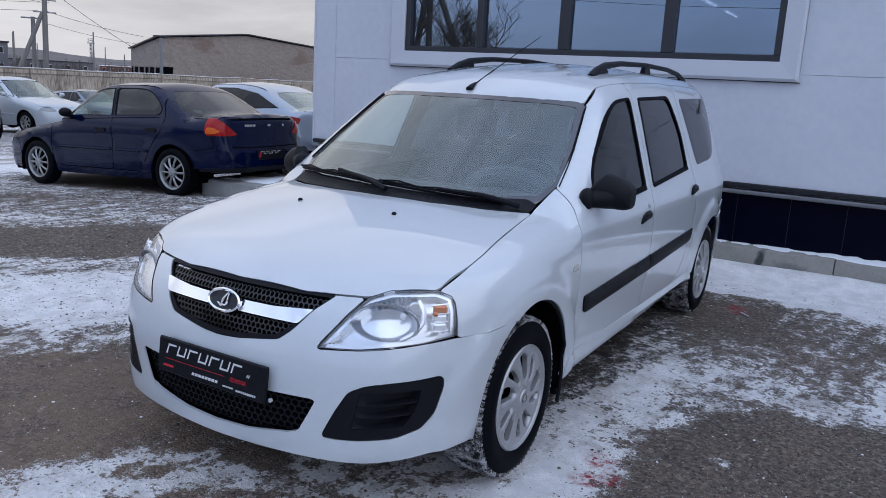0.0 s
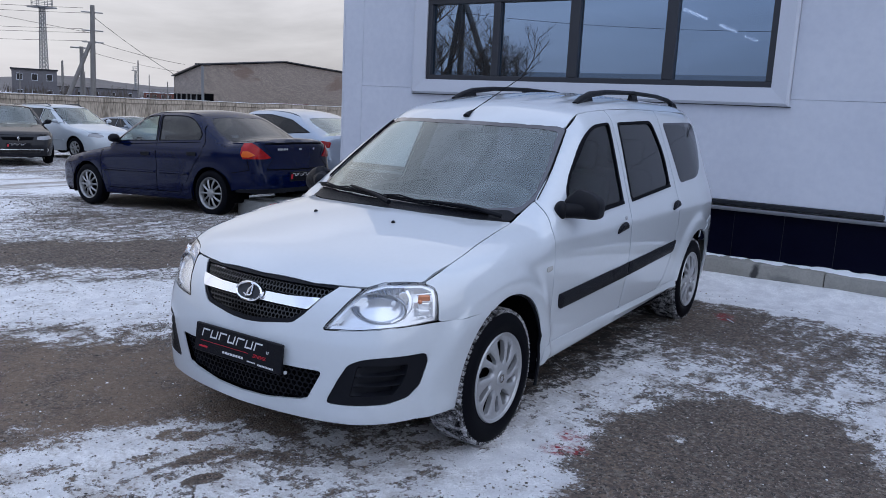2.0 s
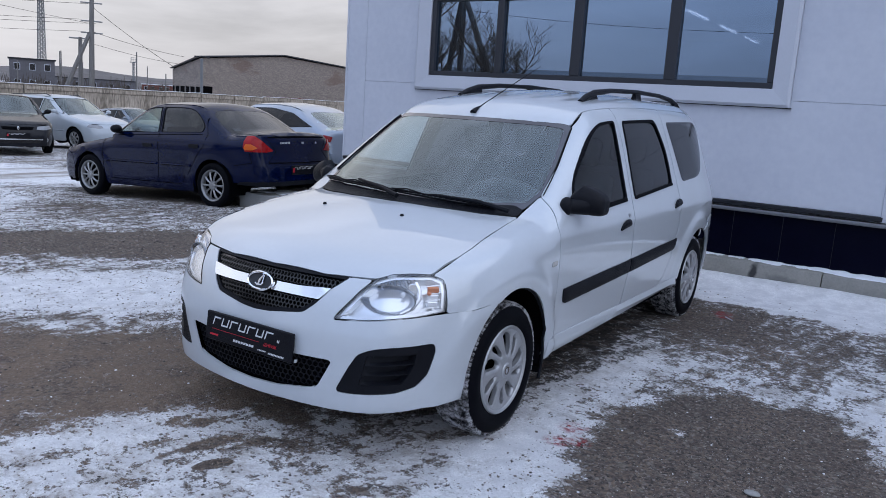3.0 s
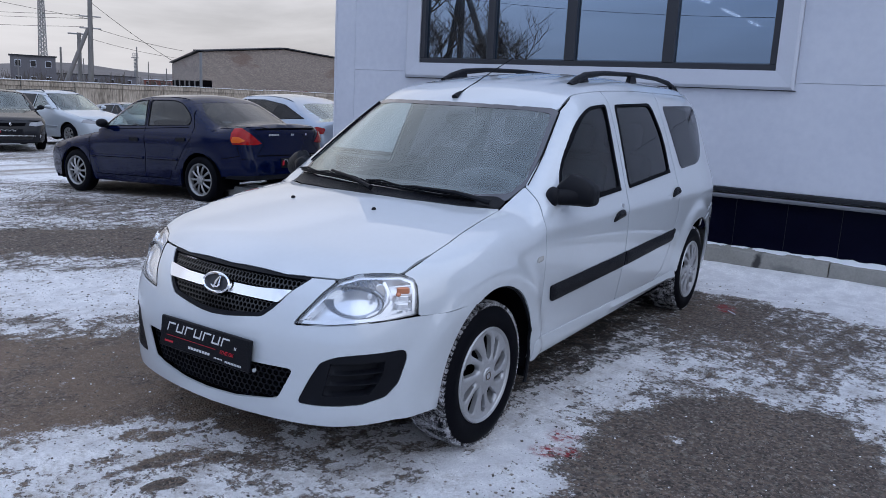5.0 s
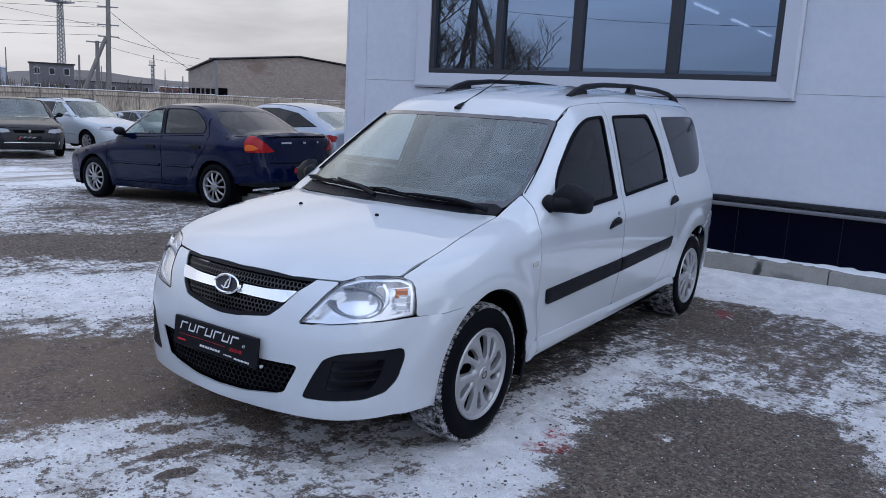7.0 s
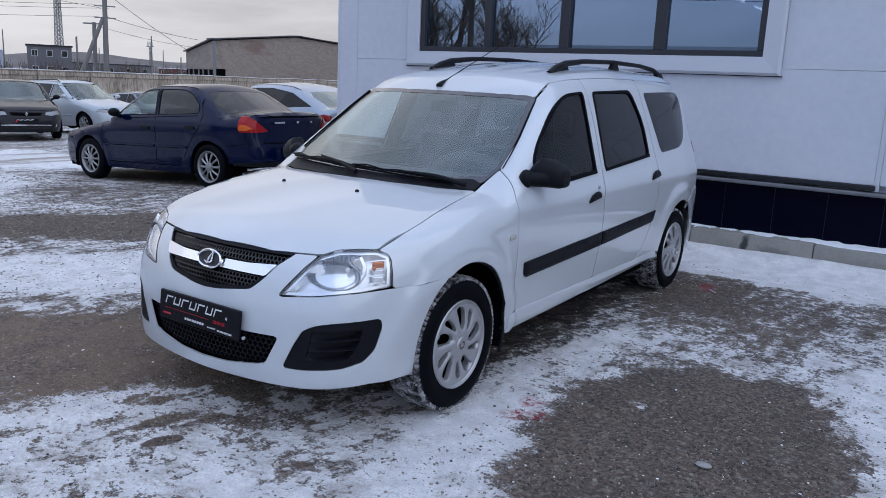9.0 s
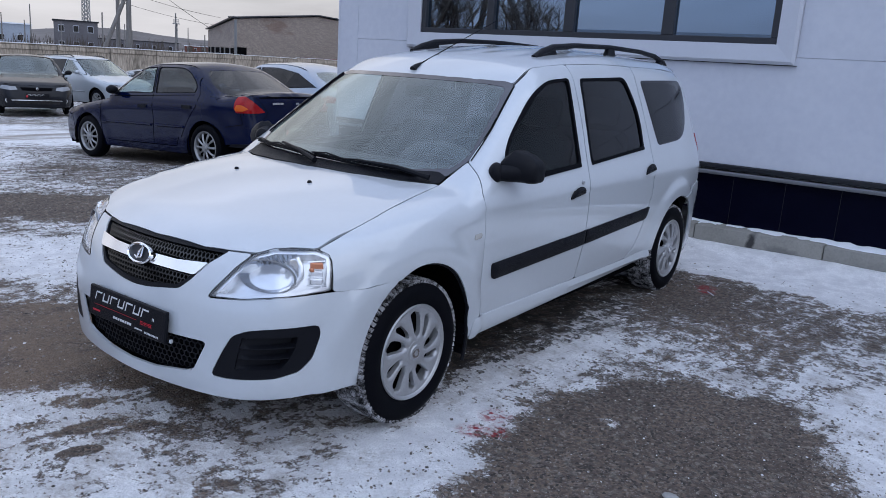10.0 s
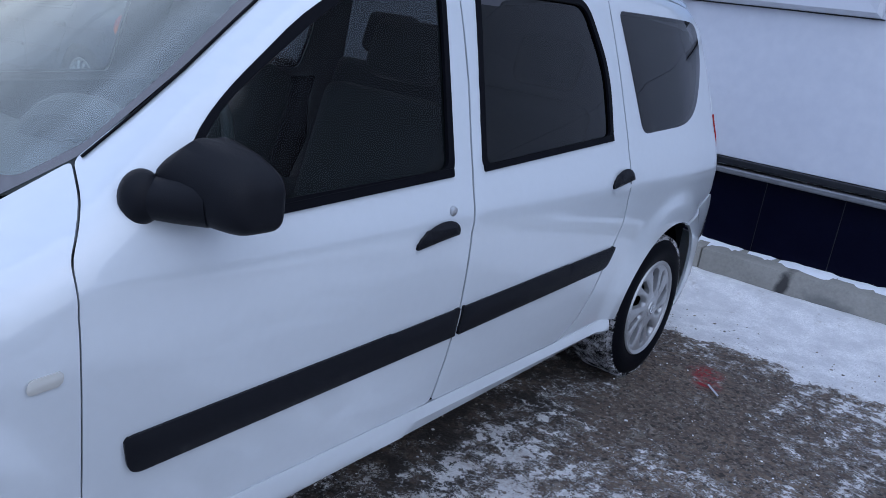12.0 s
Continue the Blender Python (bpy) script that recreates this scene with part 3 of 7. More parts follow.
# sign, (x, y, half lengths, turn, inner, outer): swept bare spots, packed snow, shade-deepening patches under cars
PATCHES = (
    (-1.1, (1.80, 0.30, 0.69, 1.04, 0, 0.8, 1.1)),
    (0.42, (1.12, -0.30, 0.34, 0.8, 0, 0.4, 1.2)),
    (-0.85, (-1.35, -0.95, 1.9, 0.74, 48, 0.7, 1.15)),
    (0.75, (-2.75, 0.15, 1.7, 0.62, 48, 0.6, 1.15)),
    (-0.9, (-4.1, 1.35, 2.3, 0.72, 48, 0.65, 1.15)),
    (0.10, (-5.9, 2.2, 3.2, 1.0, 48, 0.5, 1.3)),
    (0.46, (1.0, 0.6, 0.35, 1.1, -4, 0.4, 1.3)),
    (0.18, (0.6, -1.35, 1.3, 0.5, 20, 0.4, 1.3)),
    (0.55, (2.75, 1.0, 0.55, 1.3, 0, 0.4, 1.2)),
    (0.34, (2.9, 2.2, 1.0, 1.2, 0, 0.4, 1.3)),
    (-0.30, (-6.6, 2.5, 2.6, 0.9, 20, 0.5, 1.3)),
    (-0.25, (1.2, 0.85, 0.30, 0.6, 0, 0.4, 1.3)),
    (-0.22, (1.6, 2.5, 1.0, 0.8, 0, 0.4, 1.3)),
    (-0.5, (1.05, 2.9, 0.45, 0.7, 0, 0.4, 1.3)),
    (1.1, (2.5, 4.15, 4.2, 0.62, 0, 0.7, 1.1)),
    (0.48, (0.75, -1.75, 1.5, 0.22, 40, 0.5, 1.2)),
    (0.32, (-0.35, -0.85, 0.80, 0.20, 40, 0.4, 1.3)),
    # next two: bare ground under the cars, its dark colour also deepening their shade
    (-0.8, (0.0, 1.3, 0.72, 1.9, 0, 0.6, 1.2)),
    (-0.9, (-7.2, 4.75, 2.2, 0.85, 3, 0.7, 1.2)),
    (0.6, (-9.5, 1.5, 3.0, 1.6, 0, 0.5, 1.2)),
    (0.8, (-13.5, 4.0, 4.0, 2.0, 20, 0.5, 1.2)),
    (0.24, (-0.40, -1.35, 0.9, 0.26, 84, 0.5, 1.2)),
    # shoe prints trodden down to the soil, and a stray clot of snow
    (-1.2, (0.11, -1.07, 0.085, 0.045, 65, 0.7, 1.0)),
    (-0.75, (-0.06, -0.97, 0.16, 0.055, 73, 0.4, 1.2)),
    (-0.7, (0.0, -0.54, 0.14, 0.09, 18, 0.4, 1.2)),
    (-0.7, (0.11, -0.78, 0.13, 0.08, 30, 0.4, 1.2)),
    (-0.7, (-0.33, -0.88, 0.12, 0.08, 40, 0.4, 1.2)),
    (1.05, (1.46, 0.59, 0.085, 0.06, 20, 0.3, 1.1)),
)
ground_me = grid_mesh("ground", axis_lines(-4.5, 3.6, 0.035, 2600), axis_lines(-2.6, 5.0, 0.035, 2600), ground_z)
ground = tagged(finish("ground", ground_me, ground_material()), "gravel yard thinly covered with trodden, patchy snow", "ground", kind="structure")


# ---- the clad building ----
WALL_Y, WALL_X0, WALL_X1, WALL_TOP = 4.80, -4.30, 13.0, 5.2
WIN = (-3.0, 0.875, 1.815, 2.72)            # x0, x1, z0, z1 of the frame's outside
LEDGE_Z = 0.23


M["steel_trim"] = material("dull_grey_sill_metal", (0.17, 0.175, 0.19), 0.45, metal=0.3, vary=0.25, scale=12)


def cladding():
    wall = thing("wall_south", "light grey metal-clad building wall with flush panel joints", "wall", kind="structure")
    # panels: x0, x1, z0, z1
    cells = [(WALL_X0, -4.0, 0.75, WALL_TOP), (-4.0, 1.915, 0.75, 1.715), (-4.0, WIN[0] - 0.2, 1.715, 2.9), (WIN[0] - 0.2, WIN[1] + 0.165, WIN[3] + 0.16, 4.1),
             (-4.0, WIN[0] - 0.2, 2.9, 4.1), (WIN[1] + 0.165, 5.9, 1.715, 2.9), (1.955, 5.9, 0.75, 1.715), (WIN[1] + 0.165, 5.9, 2.9, 4.1), (-4.0, 5.9, 4.1, WALL_TOP), (5.9, WALL_X1, 0.75, 1.715), (5.9, WALL_X1, 1.715, 2.9), (5.9, WALL_X1, 2.9, 4.1), (5.9, WALL_X1, 4.1, WALL_TOP)]
    for x0, x1, z0, z1 in cells:
        part("cladding_panel", boxed(x0 + 0.0012, x1 - 0.0012, WALL_Y, WALL_Y + 0.08, z0 + 0.0012, z1 - 0.0012, bevel=0.002), M["panel"], wall)
    part("joint_strip", boxed(1.915, 1.955, WALL_Y - 0.006, WALL_Y + 0.02, 0.70, 1.72, bevel=0.002), M["surround"], wall, "pale vertical joint strip")
    part("corner_trim", boxed(WALL_X0 - 0.03, WALL_X0 + 0.0, WALL_Y - 0.004, WALL_Y + 0.14, 0.70, WALL_TOP, bevel=0.004), M["panel"], wall)
    # backing core with the window opening through it
    bm = bmesh.new()
    for x0, x1, z0, z1 in ((WALL_X0, WIN[0], -0.3, WALL_TOP), (WIN[1], WALL_X1, -0.3, WALL_TOP), (WIN[0], WIN[1], -0.3, WIN[2]), (WIN[0], WIN[1], WIN[3], WALL_TOP)):
        box(bm, x0, x1, WALL_Y + 0.081, WALL_Y + 0.25, z0, z1)
    part("wall_core", bm, M["panel"], wall, smooth=False)
    part("flashing", boxed(WALL_X0, 1.93, WALL_Y - 0.030, WALL_Y + 0.08, 0.708, 0.748, bevel=0.004), M["drip"], wall, "dark metal drip flashing")
    part("sill_strip", boxed(WALL_X0, WALL_X1, WALL_Y - 0.055, WALL_Y + 0.08, 0.655, 0.690, bevel=0.008), M["steel_trim"], wall, "grey metal sill strip dusted with snow")
    part("plinth_grout", boxed(WALL_X0 + 0.01, WALL_X1, WALL_Y + 0.024, WALL_Y + 0.079, LEDGE_Z - 0.29, 0.652), M["drip"], wall, smooth=False)
    for k in range(39):
        x0 = 1.12 - 0.45 * 12 + 0.45 * k
        if x0 > WALL_X1 - 0.1:
            break
        part("plinth_tile", boxed(max(x0, WALL_X0) + 0.0025, min(x0 + 0.4475, WALL_X1), WALL_Y + 0.02, WALL_Y + 0.08, LEDGE_Z - 0.3, 0.653, bevel=0.002), M["navy"], wall)
    # west side
    side = thing("wall_west", "light grey metal-clad end wall of the building", "wall", kind="structure")
    part("cladding_panel", boxed(WALL_X0 - 0.002, WALL_X0 + 0.07, WALL_Y + 0.142, 20, 0.70, WALL_TOP), M["panel"], side)
    part("plinth_tile", boxed(WALL_X0 + 0.01, WALL_X0 + 0.09, WALL_Y + 0.1, 20, -0.5, 0.69), M["navy"], side)
    rf = tagged(link("roof", boxed(WALL_X0, WALL_X1, WALL_Y + 0.1, 20, WALL_TOP - 0.2, WALL_TOP - 0.05), M["panel"], smooth=False), "flat roof of the clad building", "roof", kind="structure")
    back = tagged(link("wall_north", boxed(WALL_X0, WALL_X1, 19.8, 20, -0.4, WALL_TOP - 0.2), M["panel"], smooth=False), "plain rear wall of the clad building", "wall", kind="structure")
    east = tagged(link("wall_east", boxed(WALL_X1 - 0.1, WALL_X1, WALL_Y + 0.26, 19.8, -0.4, WALL_TOP - 0.2), M["panel"], smooth=False), "plain far end wall of the clad building", "wall", kind="structure")


cladding()
room_mat = material("dim_showroom_wall", (0.20, 0.21, 0.23), 0.8, vary=0.15, scale=2)
bm = bmesh.new()
box(bm, WALL_X0 + 0.1, 12.0, 19.0, 19.1, 0.3, 3.6)
tagged(link("inner_wall", bm, room_mat, smooth=False), "dim inner wall of the showroom", "wall", kind="structure")
tagged(link("inner_floor", boxed(WALL_X0 + 0.1, 12, WALL_Y + 0.26, 19, 0.2, 0.3), room_mat, smooth=False), "dim showroom floor", "floor", kind="structure")
tagged(link("ceiling", boxed(WALL_X0 + 0.1, 12, WALL_Y + 0.26, 19, 3.6, 3.7), room_mat, smooth=False), "dim showroom ceiling", "ceiling", kind="structure")


def window():
    x0, x1, z0, z1 = WIN
    w = thing("window_1", "wide four-pane window with anthracite frame and white surround", "window", kind="structure")
    # picture-frame surround with sloping faces
    bm = bmesh.new()
    o, yf, yb = 0.165, WALL_Y - 0.065, WALL_Y + 0.02
    outer = [(x0 - o - 0.03, z0 - o), (x1 + o, z0 - o), (x1 + o, z1 + o), (x0 - o - 0.03, z1 + o)]
    lip = [(x0 - o - 0.005, z0 - o + 0.025), (x1 + o - 0.025, z0 - o + 0.025), (x1 + o - 0.025, z1 + o - 0.025), (x0 - o - 0.005, z1 + o - 0.025)]
    inner = [(x0, z0), (x1, z0), (x1, z1), (x0, z1)]
    loops = []
    for pts, y in ((outer, yb), (outer, yf + 0.02), (lip, yf), (inner, yf + 0.012), (inner, WALL_Y + 0.10)):
        loops.append([bm.verts.new((x, y, z)) for x, z in pts])
    for a, c in zip(loops, loops[1:]):
        for k in range(4):
            bm.faces.new((a[k], a[(k + 1) % 4], c[(k + 1) % 4], c[k]))
    bmesh.ops.recalc_face_normals(bm, faces=bm.faces)
    part("window_surround", bm, M["surround"], w, "white folded metal surround", smooth=False)
    part("shadow_gap", boxed(x0 - o - 0.045, x1 + o + 0.015, WALL_Y - 0.012, WALL_Y - 0.002, z0 - o - 0.008, z0 - o - 0.001), M["anthracite"], w)
    f, yf = 0.055, WALL_Y - 0.035
    bars = [x0 + 0.03, -2.075, -1.135, -0.11, x1 - 0.03]
    part("window_frame", boxed(x0, x1, yf, yf + 0.09, z0, z0 + f, bevel=0.004), M["anthracite"], w)
    part("window_frame", boxed(x0, x1, yf, yf + 0.09, z1 - f, z1, bevel=0.004), M["anthracite"], w)
    for k, xb in enumerate(bars):
        h = 0.03 if k in (0, 4) else (0.042 if k == 1 else 0.055)
        part("mullion", boxed(xb - h, xb + h, yf - 0.002, yf + 0.09, z0 + f, z1 - f, bevel=0.004), M["anthracite"], w)
    for a, c in zip(bars, bars[1:]):
        pn = part("pane", boxed(a, c, yf + 0.05, yf + 0.056, z0 + 0.02, z1 - 0.02), M["pane"], w, smooth=False)
        pn.visible_shadow = False


window()

def kerb_material():
    """Kerb concrete with one dark brushed smear and fainter, darker patches along it."""
    m = material("kerb_concrete", (0.27, 0.262, 0.24), 0.9, vary=0.22, scale=5, bump=0.4, bump_scale=80)
    nt = m.node_tree
    b = nt.nodes["Principled BSDF"]
    src = b.inputs["Base Color"].links[0].from_socket
    co = nt.nodes.new("ShaderNodeTexCoord")
    nz = nt.nodes.new("ShaderNodeTexNoise")
    nz.inputs["Scale"].default_value, nz.inputs["Detail"].default_value = 26, 5
    nt.links.new(co.outputs["Object"], nz.inputs["Vector"])
    for (x, z, rx, rz, lean), power, dark in (((0.962, 0.125, 0.034, 0.10, 14), 0.92, (0.022, 0.022, 0.024)), ((1.23, 0.085, 0.16, 0.050, 6), 0.62, (0.10, 0.10, 0.10)), ((-0.4, 0.10, 0.30, 0.04, 0), 0.35, (0.14, 0.14, 0.135)), ((2.2, 0.10, 0.35, 0.05, 0), 0.35, (0.14, 0.14, 0.135))):
        mp, ln, ad, mr, mx = (nt.nodes.new("ShaderNode" + k) for k in ("Mapping", "VectorMath", "Math", "MapRange", "Mix"))
        mp.vector_type = "TEXTURE"
        mp.inputs["Location"].default_value, mp.inputs["Rotation"].default_value, mp.inputs["Scale"].default_value = (x, 4.6, z), (0, radians(lean), 0), (rx, 50, rz)
        ln.operation = "LENGTH"
        mr.inputs["From Min"].default_value, mr.inputs["From Max"].default_value = 1.05, 1.75
        mr.inputs["To Min"].default_value, mr.inputs["To Max"].default_value = power, 0.0
        mx.data_type = "RGBA"
        mx.inputs[7].default_value = (*dark, 1)
        nt.links.new(co.outputs["Object"], mp.inputs["Vector"])
        nt.links.new(mp.outputs["Vector"], ln.inputs[0])
        nt.links.new(ln.outputs["Value"], ad.inputs[0])
        nt.links.new(nz.outputs["Fac"], ad.inputs[1])
        nt.links.new(ad.outputs[0], mr.inputs["Value"])
        nt.links.new(mr.outputs[0], mx.inputs[0])
        nt.links.new(src, mx.inputs[6])
        src = mx.outputs[2]
    nt.links.new(src, b.inputs["Base Color"])
    return m


M["kerb"] = kerb_material()
kerb = thing("kerb", "grey concrete kerb and snow-dusted ledge along the building", "kerb", kind="structure")
for k in range(16):
    x0 = 0.46 - 1.09 * 4 + 1.09 * k
    part("kerb_stone", boxed(max(x0, -4.35) + 0.003, x0 + 1.087, 4.55, 4.74, -0.3, LEDGE_Z - 0.02 - 0.003 * (k % 3), bevel=0.010, seg=2), M["kerb"], kerb)
part("ledge", boxed(-4.35, 13.0, 4.741, 4.84, -0.3, LEDGE_Z - 0.025), M["kerb"], kerb, smooth=False)


# ---- wheels ----
def tyre_profile(r, w, rim):
    h = w / 2
    return [(-h + 0.012, rim), (-h, rim + 0.025), (-h - 0.004, (r + rim) / 2), (-h + 0.004, r - 0.028), (-h + 0.022, r - 0.010), (-h + 0.05, r - 0.006), (h - 0.05, r - 0.006), (h - 0.022, r - 0.010), (h - 0.004, r - 0.028), (h + 0.004, (r + rim) / 2), (h, rim + 0.025), (h - 0.012, rim)]


def wheel_cover(parent, m, h, rim, pairs=5):
    """A silver wheel trim: a domed disc with wide and narrow slanting openings in turn."""
    from mathutils.geometry import delaunay_2d_cdt
    big = rim - .003
    loops = [np.array([(big * math.cos(2 * math.pi * k / 72), big * math.sin(2 * math.pi * k / 72)) for k in range(72)])]
    for k in range(2 * pairs):
        a0, wide = 2 * math.pi * (k + (.06 if k % 2 else -.06)) / (2 * pairs) + .25, k % 2 == 0
        r0, r1, half_w, lean = (.068, .178, .035, .22) if wide else (.080, .172, .021, .22)
        left, right = [], []
        for t in np.linspace(0, 1, 13):
            rad, a = r0 + (r1 - r0) * t, a0 + lean * (t - .5)
            w = half_w * (.5 + .5 * t) * max(1 - abs(2 * t - 1) ** 5, .02) ** .5
            left.append((rad * math.cos(a) - w * math.sin(a), rad * math.sin(a) + w * math.cos(a)))
            right.append((rad * math.cos(a) + w * math.sin(a), rad * math.sin(a) - w * math.cos(a)))
        loops.append(np.array(left + right[::-1]))
    g = np.arange(-big, big, .009)
    grid = np.stack([c.ravel() for c in np.meshgrid(g, g)], 1)
    edge_pts = np.concatenate(loops[1:])
    ok = np.hypot(grid[:, 0], grid[:, 1]) < big - .005
    for lp in loops[1:]:
        ok &= ~inside(grid, lp)
    grid = grid[ok]
    grid = grid[np.min(np.linalg.norm(grid[:, None] - edge_pts[None], axis=2), axis=1) > .004]
    edges, base = [], 0
    for lp in loops:
        edges += [(base + i, base + (i + 1) % len(lp)) for i in range(len(lp))]
        base += len(lp)
    vs, _, fs, _, _, _ = delaunay_2d_cdt([Vector(p) for p in np.concatenate(loops + [grid])], edges, [], 0, 1e-7)
    uv = np.array([tuple(v) for v in vs])
    rad = np.hypot(uv[:, 0], uv[:, 1])
    near = np.min(np.linalg.norm(uv[:, None] - edge_pts[None], axis=2), axis=1)
    dep = h - .014 + .012 * (1 - (rad / big) ** 2) + .006 * np.sqrt(np.clip(near / .014, 0, 1))
    bm = bmesh.new()
    bv = [bm.verts.new(m @ Vector((d, y, z))) for d, (y, z) in zip(dep, uv)]
    mid = uv[np.array([f[:3] for f in fs])].mean(1)
    gone = np.zeros(len(fs), bool)
    for lp in loops[1:]:
        gone |= inside(mid, lp)
    for f, g_ in zip(fs, gone):
        if not g_:
            bm.faces.new([bv[i] for i in f])
    bmesh.ops.delete(bm, geom=[v for v in bm.verts if not v.link_faces], context="VERTS")
    r = bmesh.ops.extrude_edge_only(bm, edges=[e for e in bm.edges if e.is_boundary])
    back = (m.to_3x3() @ Vector((-.022, 0, 0)))
    bmesh.ops.translate(bm, vec=back, verts=[v for v in r["geom"] if isinstance(v, bmesh.types.BMVert)])
    bmesh.ops.recalc_face_normals(bm, faces=bm.faces)
    part("wheel_trim", bm, M["alloy"], parent, "silver wheel trim with slanting openings", sharp=50)


def wheel(parent, x, y, z, r=0.31, w=0.185, rim=0.20, spokes=10, blocks=True, swirl=0.18, mirror=1, detail=True, slim=1.0, cover=False, paint="alloy"):
    """A wheel on a car; its outer face looks to +x, or -x where mirror is -1."""
    m = Matrix.Translation((x, y, z)) @ Matrix.Diagonal((mirror, 1, 1, 1))
    bm = bmesh.new()
    lathe(bm, tyre_profile(r, w, rim), 64 if detail else 32, "x", m)
    wh = part("wheel", bm, M["rubber"], parent, "black winter tyre on a silver wheel")
    if blocks:
        bm = bmesh.new()
        n = 80
        for row, u in enumerate((-0.078, -0.052, -0.026, 0.0, 0.026, 0.052, 0.078)):
            for k in range(n):
                a = 2 * math.pi * (k + 0.5 * (row % 2)) / n
                outer = row in (0, 6)
                rr = r - (0.006 if outer else 0.003)
                mm = m @ Matrix.Rotation(a, 4, "X") @ Matrix.Translation((u, 0, rr)) @ Matrix.Rotation(radians((14, -22, 24, 0, -24, 22, -14)[row]), 4, "Z")
                if outer:
                    mm = mm @ Matrix.Rotation(radians(16 if u > 0 else -16), 4, "Y")
                box(bm, -0.0115, 0.0115, -0.0085, 0.0085, -0.010, 0.005, m=mm)
        part("tread", bm, M["tread"], wh, "snow-dusted tread blocks", smooth=False)
    bm = bmesh.new()
    h = w / 2
    lathe(bm, [(-h + 0.01, rim + 0.002), (-h + 0.03, rim - 0.02), (h - 0.05, rim - 0.028), (h - 0.012, rim - 0.014), (h - 0.002, rim - 0.006), (h + 0.001, rim + 0.004), (h - 0.006, rim + 0.008)], 64 if detail else 32, "x", m)
    part("rim", bm, M[paint], wh)
    bm = bmesh.new()
    lathe(bm, [(h - 0.055, 0.001), (h - 0.055, rim - 0.025)], 32, "x", m)
    part("brake_disc", bm, M["dark"], wh)
    if cover:
        wheel_cover(wh, m, h, rim)
    else:
        bm = bmesh.new()
        for k in range(spokes):
            a0 = 2 * math.pi * k / spokes
            rows = []
            for i in range(7):
                t = i / 6
                rad = 0.045 + (rim - 0.052) * t
                a = a0 + swirl * (t - 0.5) * (1 if k % 2 else 0.35)
                half = ((0.015 + 0.020 * t ** 1.5) if i < 6 else 0.046) * slim
                dep = h - 0.004 - 0.020 * t * t + 0.010 * math.sin(math.pi * t)
                rows.append([(dep - 0.014, -half - 0.006, rad, a), (dep, -half + 0.003, rad, a), (dep + 0.003, 0, rad, a), (dep, half - 0.003, rad, a), (dep - 0.014, half + 0.006, rad, a)])
            vs = []
            for row in rows:
                vv = []
                for u, s, rad, a in row:
                    c, sn = math.cos(a), math.sin(a)
                    vv.append(bm.verts.new(m @ Vector((u, rad * c - s * sn, rad * sn + s * c))))
                vs.append(vv)
            for p, q in zip(vs, vs[1:]):
                for i in range(4):
                    bm.faces.new((p[i], p[i + 1], q[i + 1], q[i]))
        bmesh.ops.recalc_face_normals(bm, faces=bm.faces)
        part("spokes", bm, M[paint], wh)
    bm = bmesh.new()
    lathe(bm, [(h - 0.03, 0.062), (h - 0.006, 0.060), (h + 0.004, 0.052), (h + 0.005, 0.036), (h + 0.010, 0.032), (h + 0.011, 0.0005)], 32, "x", m)
    cap = part("hub_cap", bm, M[paint], wh)
    if detail:
        bm = bmesh.new()
        lathe(bm, [(h + 0.0115, 0.012), (h + 0.0125, 0.018), (h + 0.0115, 0.022)], 24, "x", m)
        part("emblem_ring", bm, M["chrome"], wh)
    return wh


def mirrored(half):
    """A closed outline from its half with x at or above nought, from the top's middle to the bottom's."""
    return list(half) + [(-x, y, z) for x, y, z in half[::-1] if x > 1e-6]


def fillet(pts, trims):
    """A closed outline whose corners are rounded off, each over its own length."""
    out, n = [], len(pts)
    for k in range(n):
        p, a, b = (Vector(pts[i % n]) for i in (k, k - 1, k + 1))
        ta, tb = min(trims[k], (a - p).length * .48), min(trims[k], (b - p).length * .48)
        pa, pb = p + (a - p).normalized() * ta, p + (b - p).normalized() * tb
        out += [tuple(pa.lerp(p, t).lerp(p.lerp(pb, t), t)) for t in np.linspace(0, 1, 9)]
    return out


# ---- the white estate car ----
estate = thing("estate_car", "clean white seven-seat estate car parked tail to the building", "car")
side_prof = curve((.15, .22, .32, .45, .60, .75, .86, .95, 1.05, 1.45, 1.62), (.77, .80, .824, .838, .848, .852, .848, .826, .792, .652, .58))
sz_ = np.arange(.10, 1.70, .005)
sw_ = np.exp(-(np.arange(-30, 31) * .005 / .045) ** 2)
ss_ = np.convolve(np.pad(side_prof(sz_), 30, mode="reflect", reflect_type="odd"), sw_ / sw_.sum(), "valid")


def side_prof(z):
    """The flank's half width, eased so that reflections run smoothly along it."""
    return np.interp(z, sz_, ss_)


EST = body_shape(
    side_prof,
    curve((-.85, -.5, -.3, 0, .5, 2.9, 3.3, 3.65), (.20, .085, .035, .008, 0, 0, .028, .10)),
    curve((.15, .2, .3, .42, .5, .6, .7, .8, .95), (-.755, -.775, -.785, -.787, -.78, -.755, -.715, -.66, -.50)),
    curve((-.8, -.6, -.4, -.04, .2, .45, .9), (.75, .815, .87, .948, .985, 1.01, 1.03)),
    curve((.85, 1.2, 1.7, 2.2, 3.0, 3.45), (1.43, 1.545, 1.61, 1.635, 1.628, 1.59)),
    curve((.2, .32, .6, .95, 1.5, 1.62), (3.53, 3.60, 3.62, 3.60, 3.43, 3.37)),
    (0.25, 1.55), crown=(0.05, 0.06), ribs=0.006, flare=0.018, lip=(0.150, 0.06))
SIDE, TOP, NOSE = Flat((1, 0, .35)), Flat((0, 0, 1)), Round(0.0)

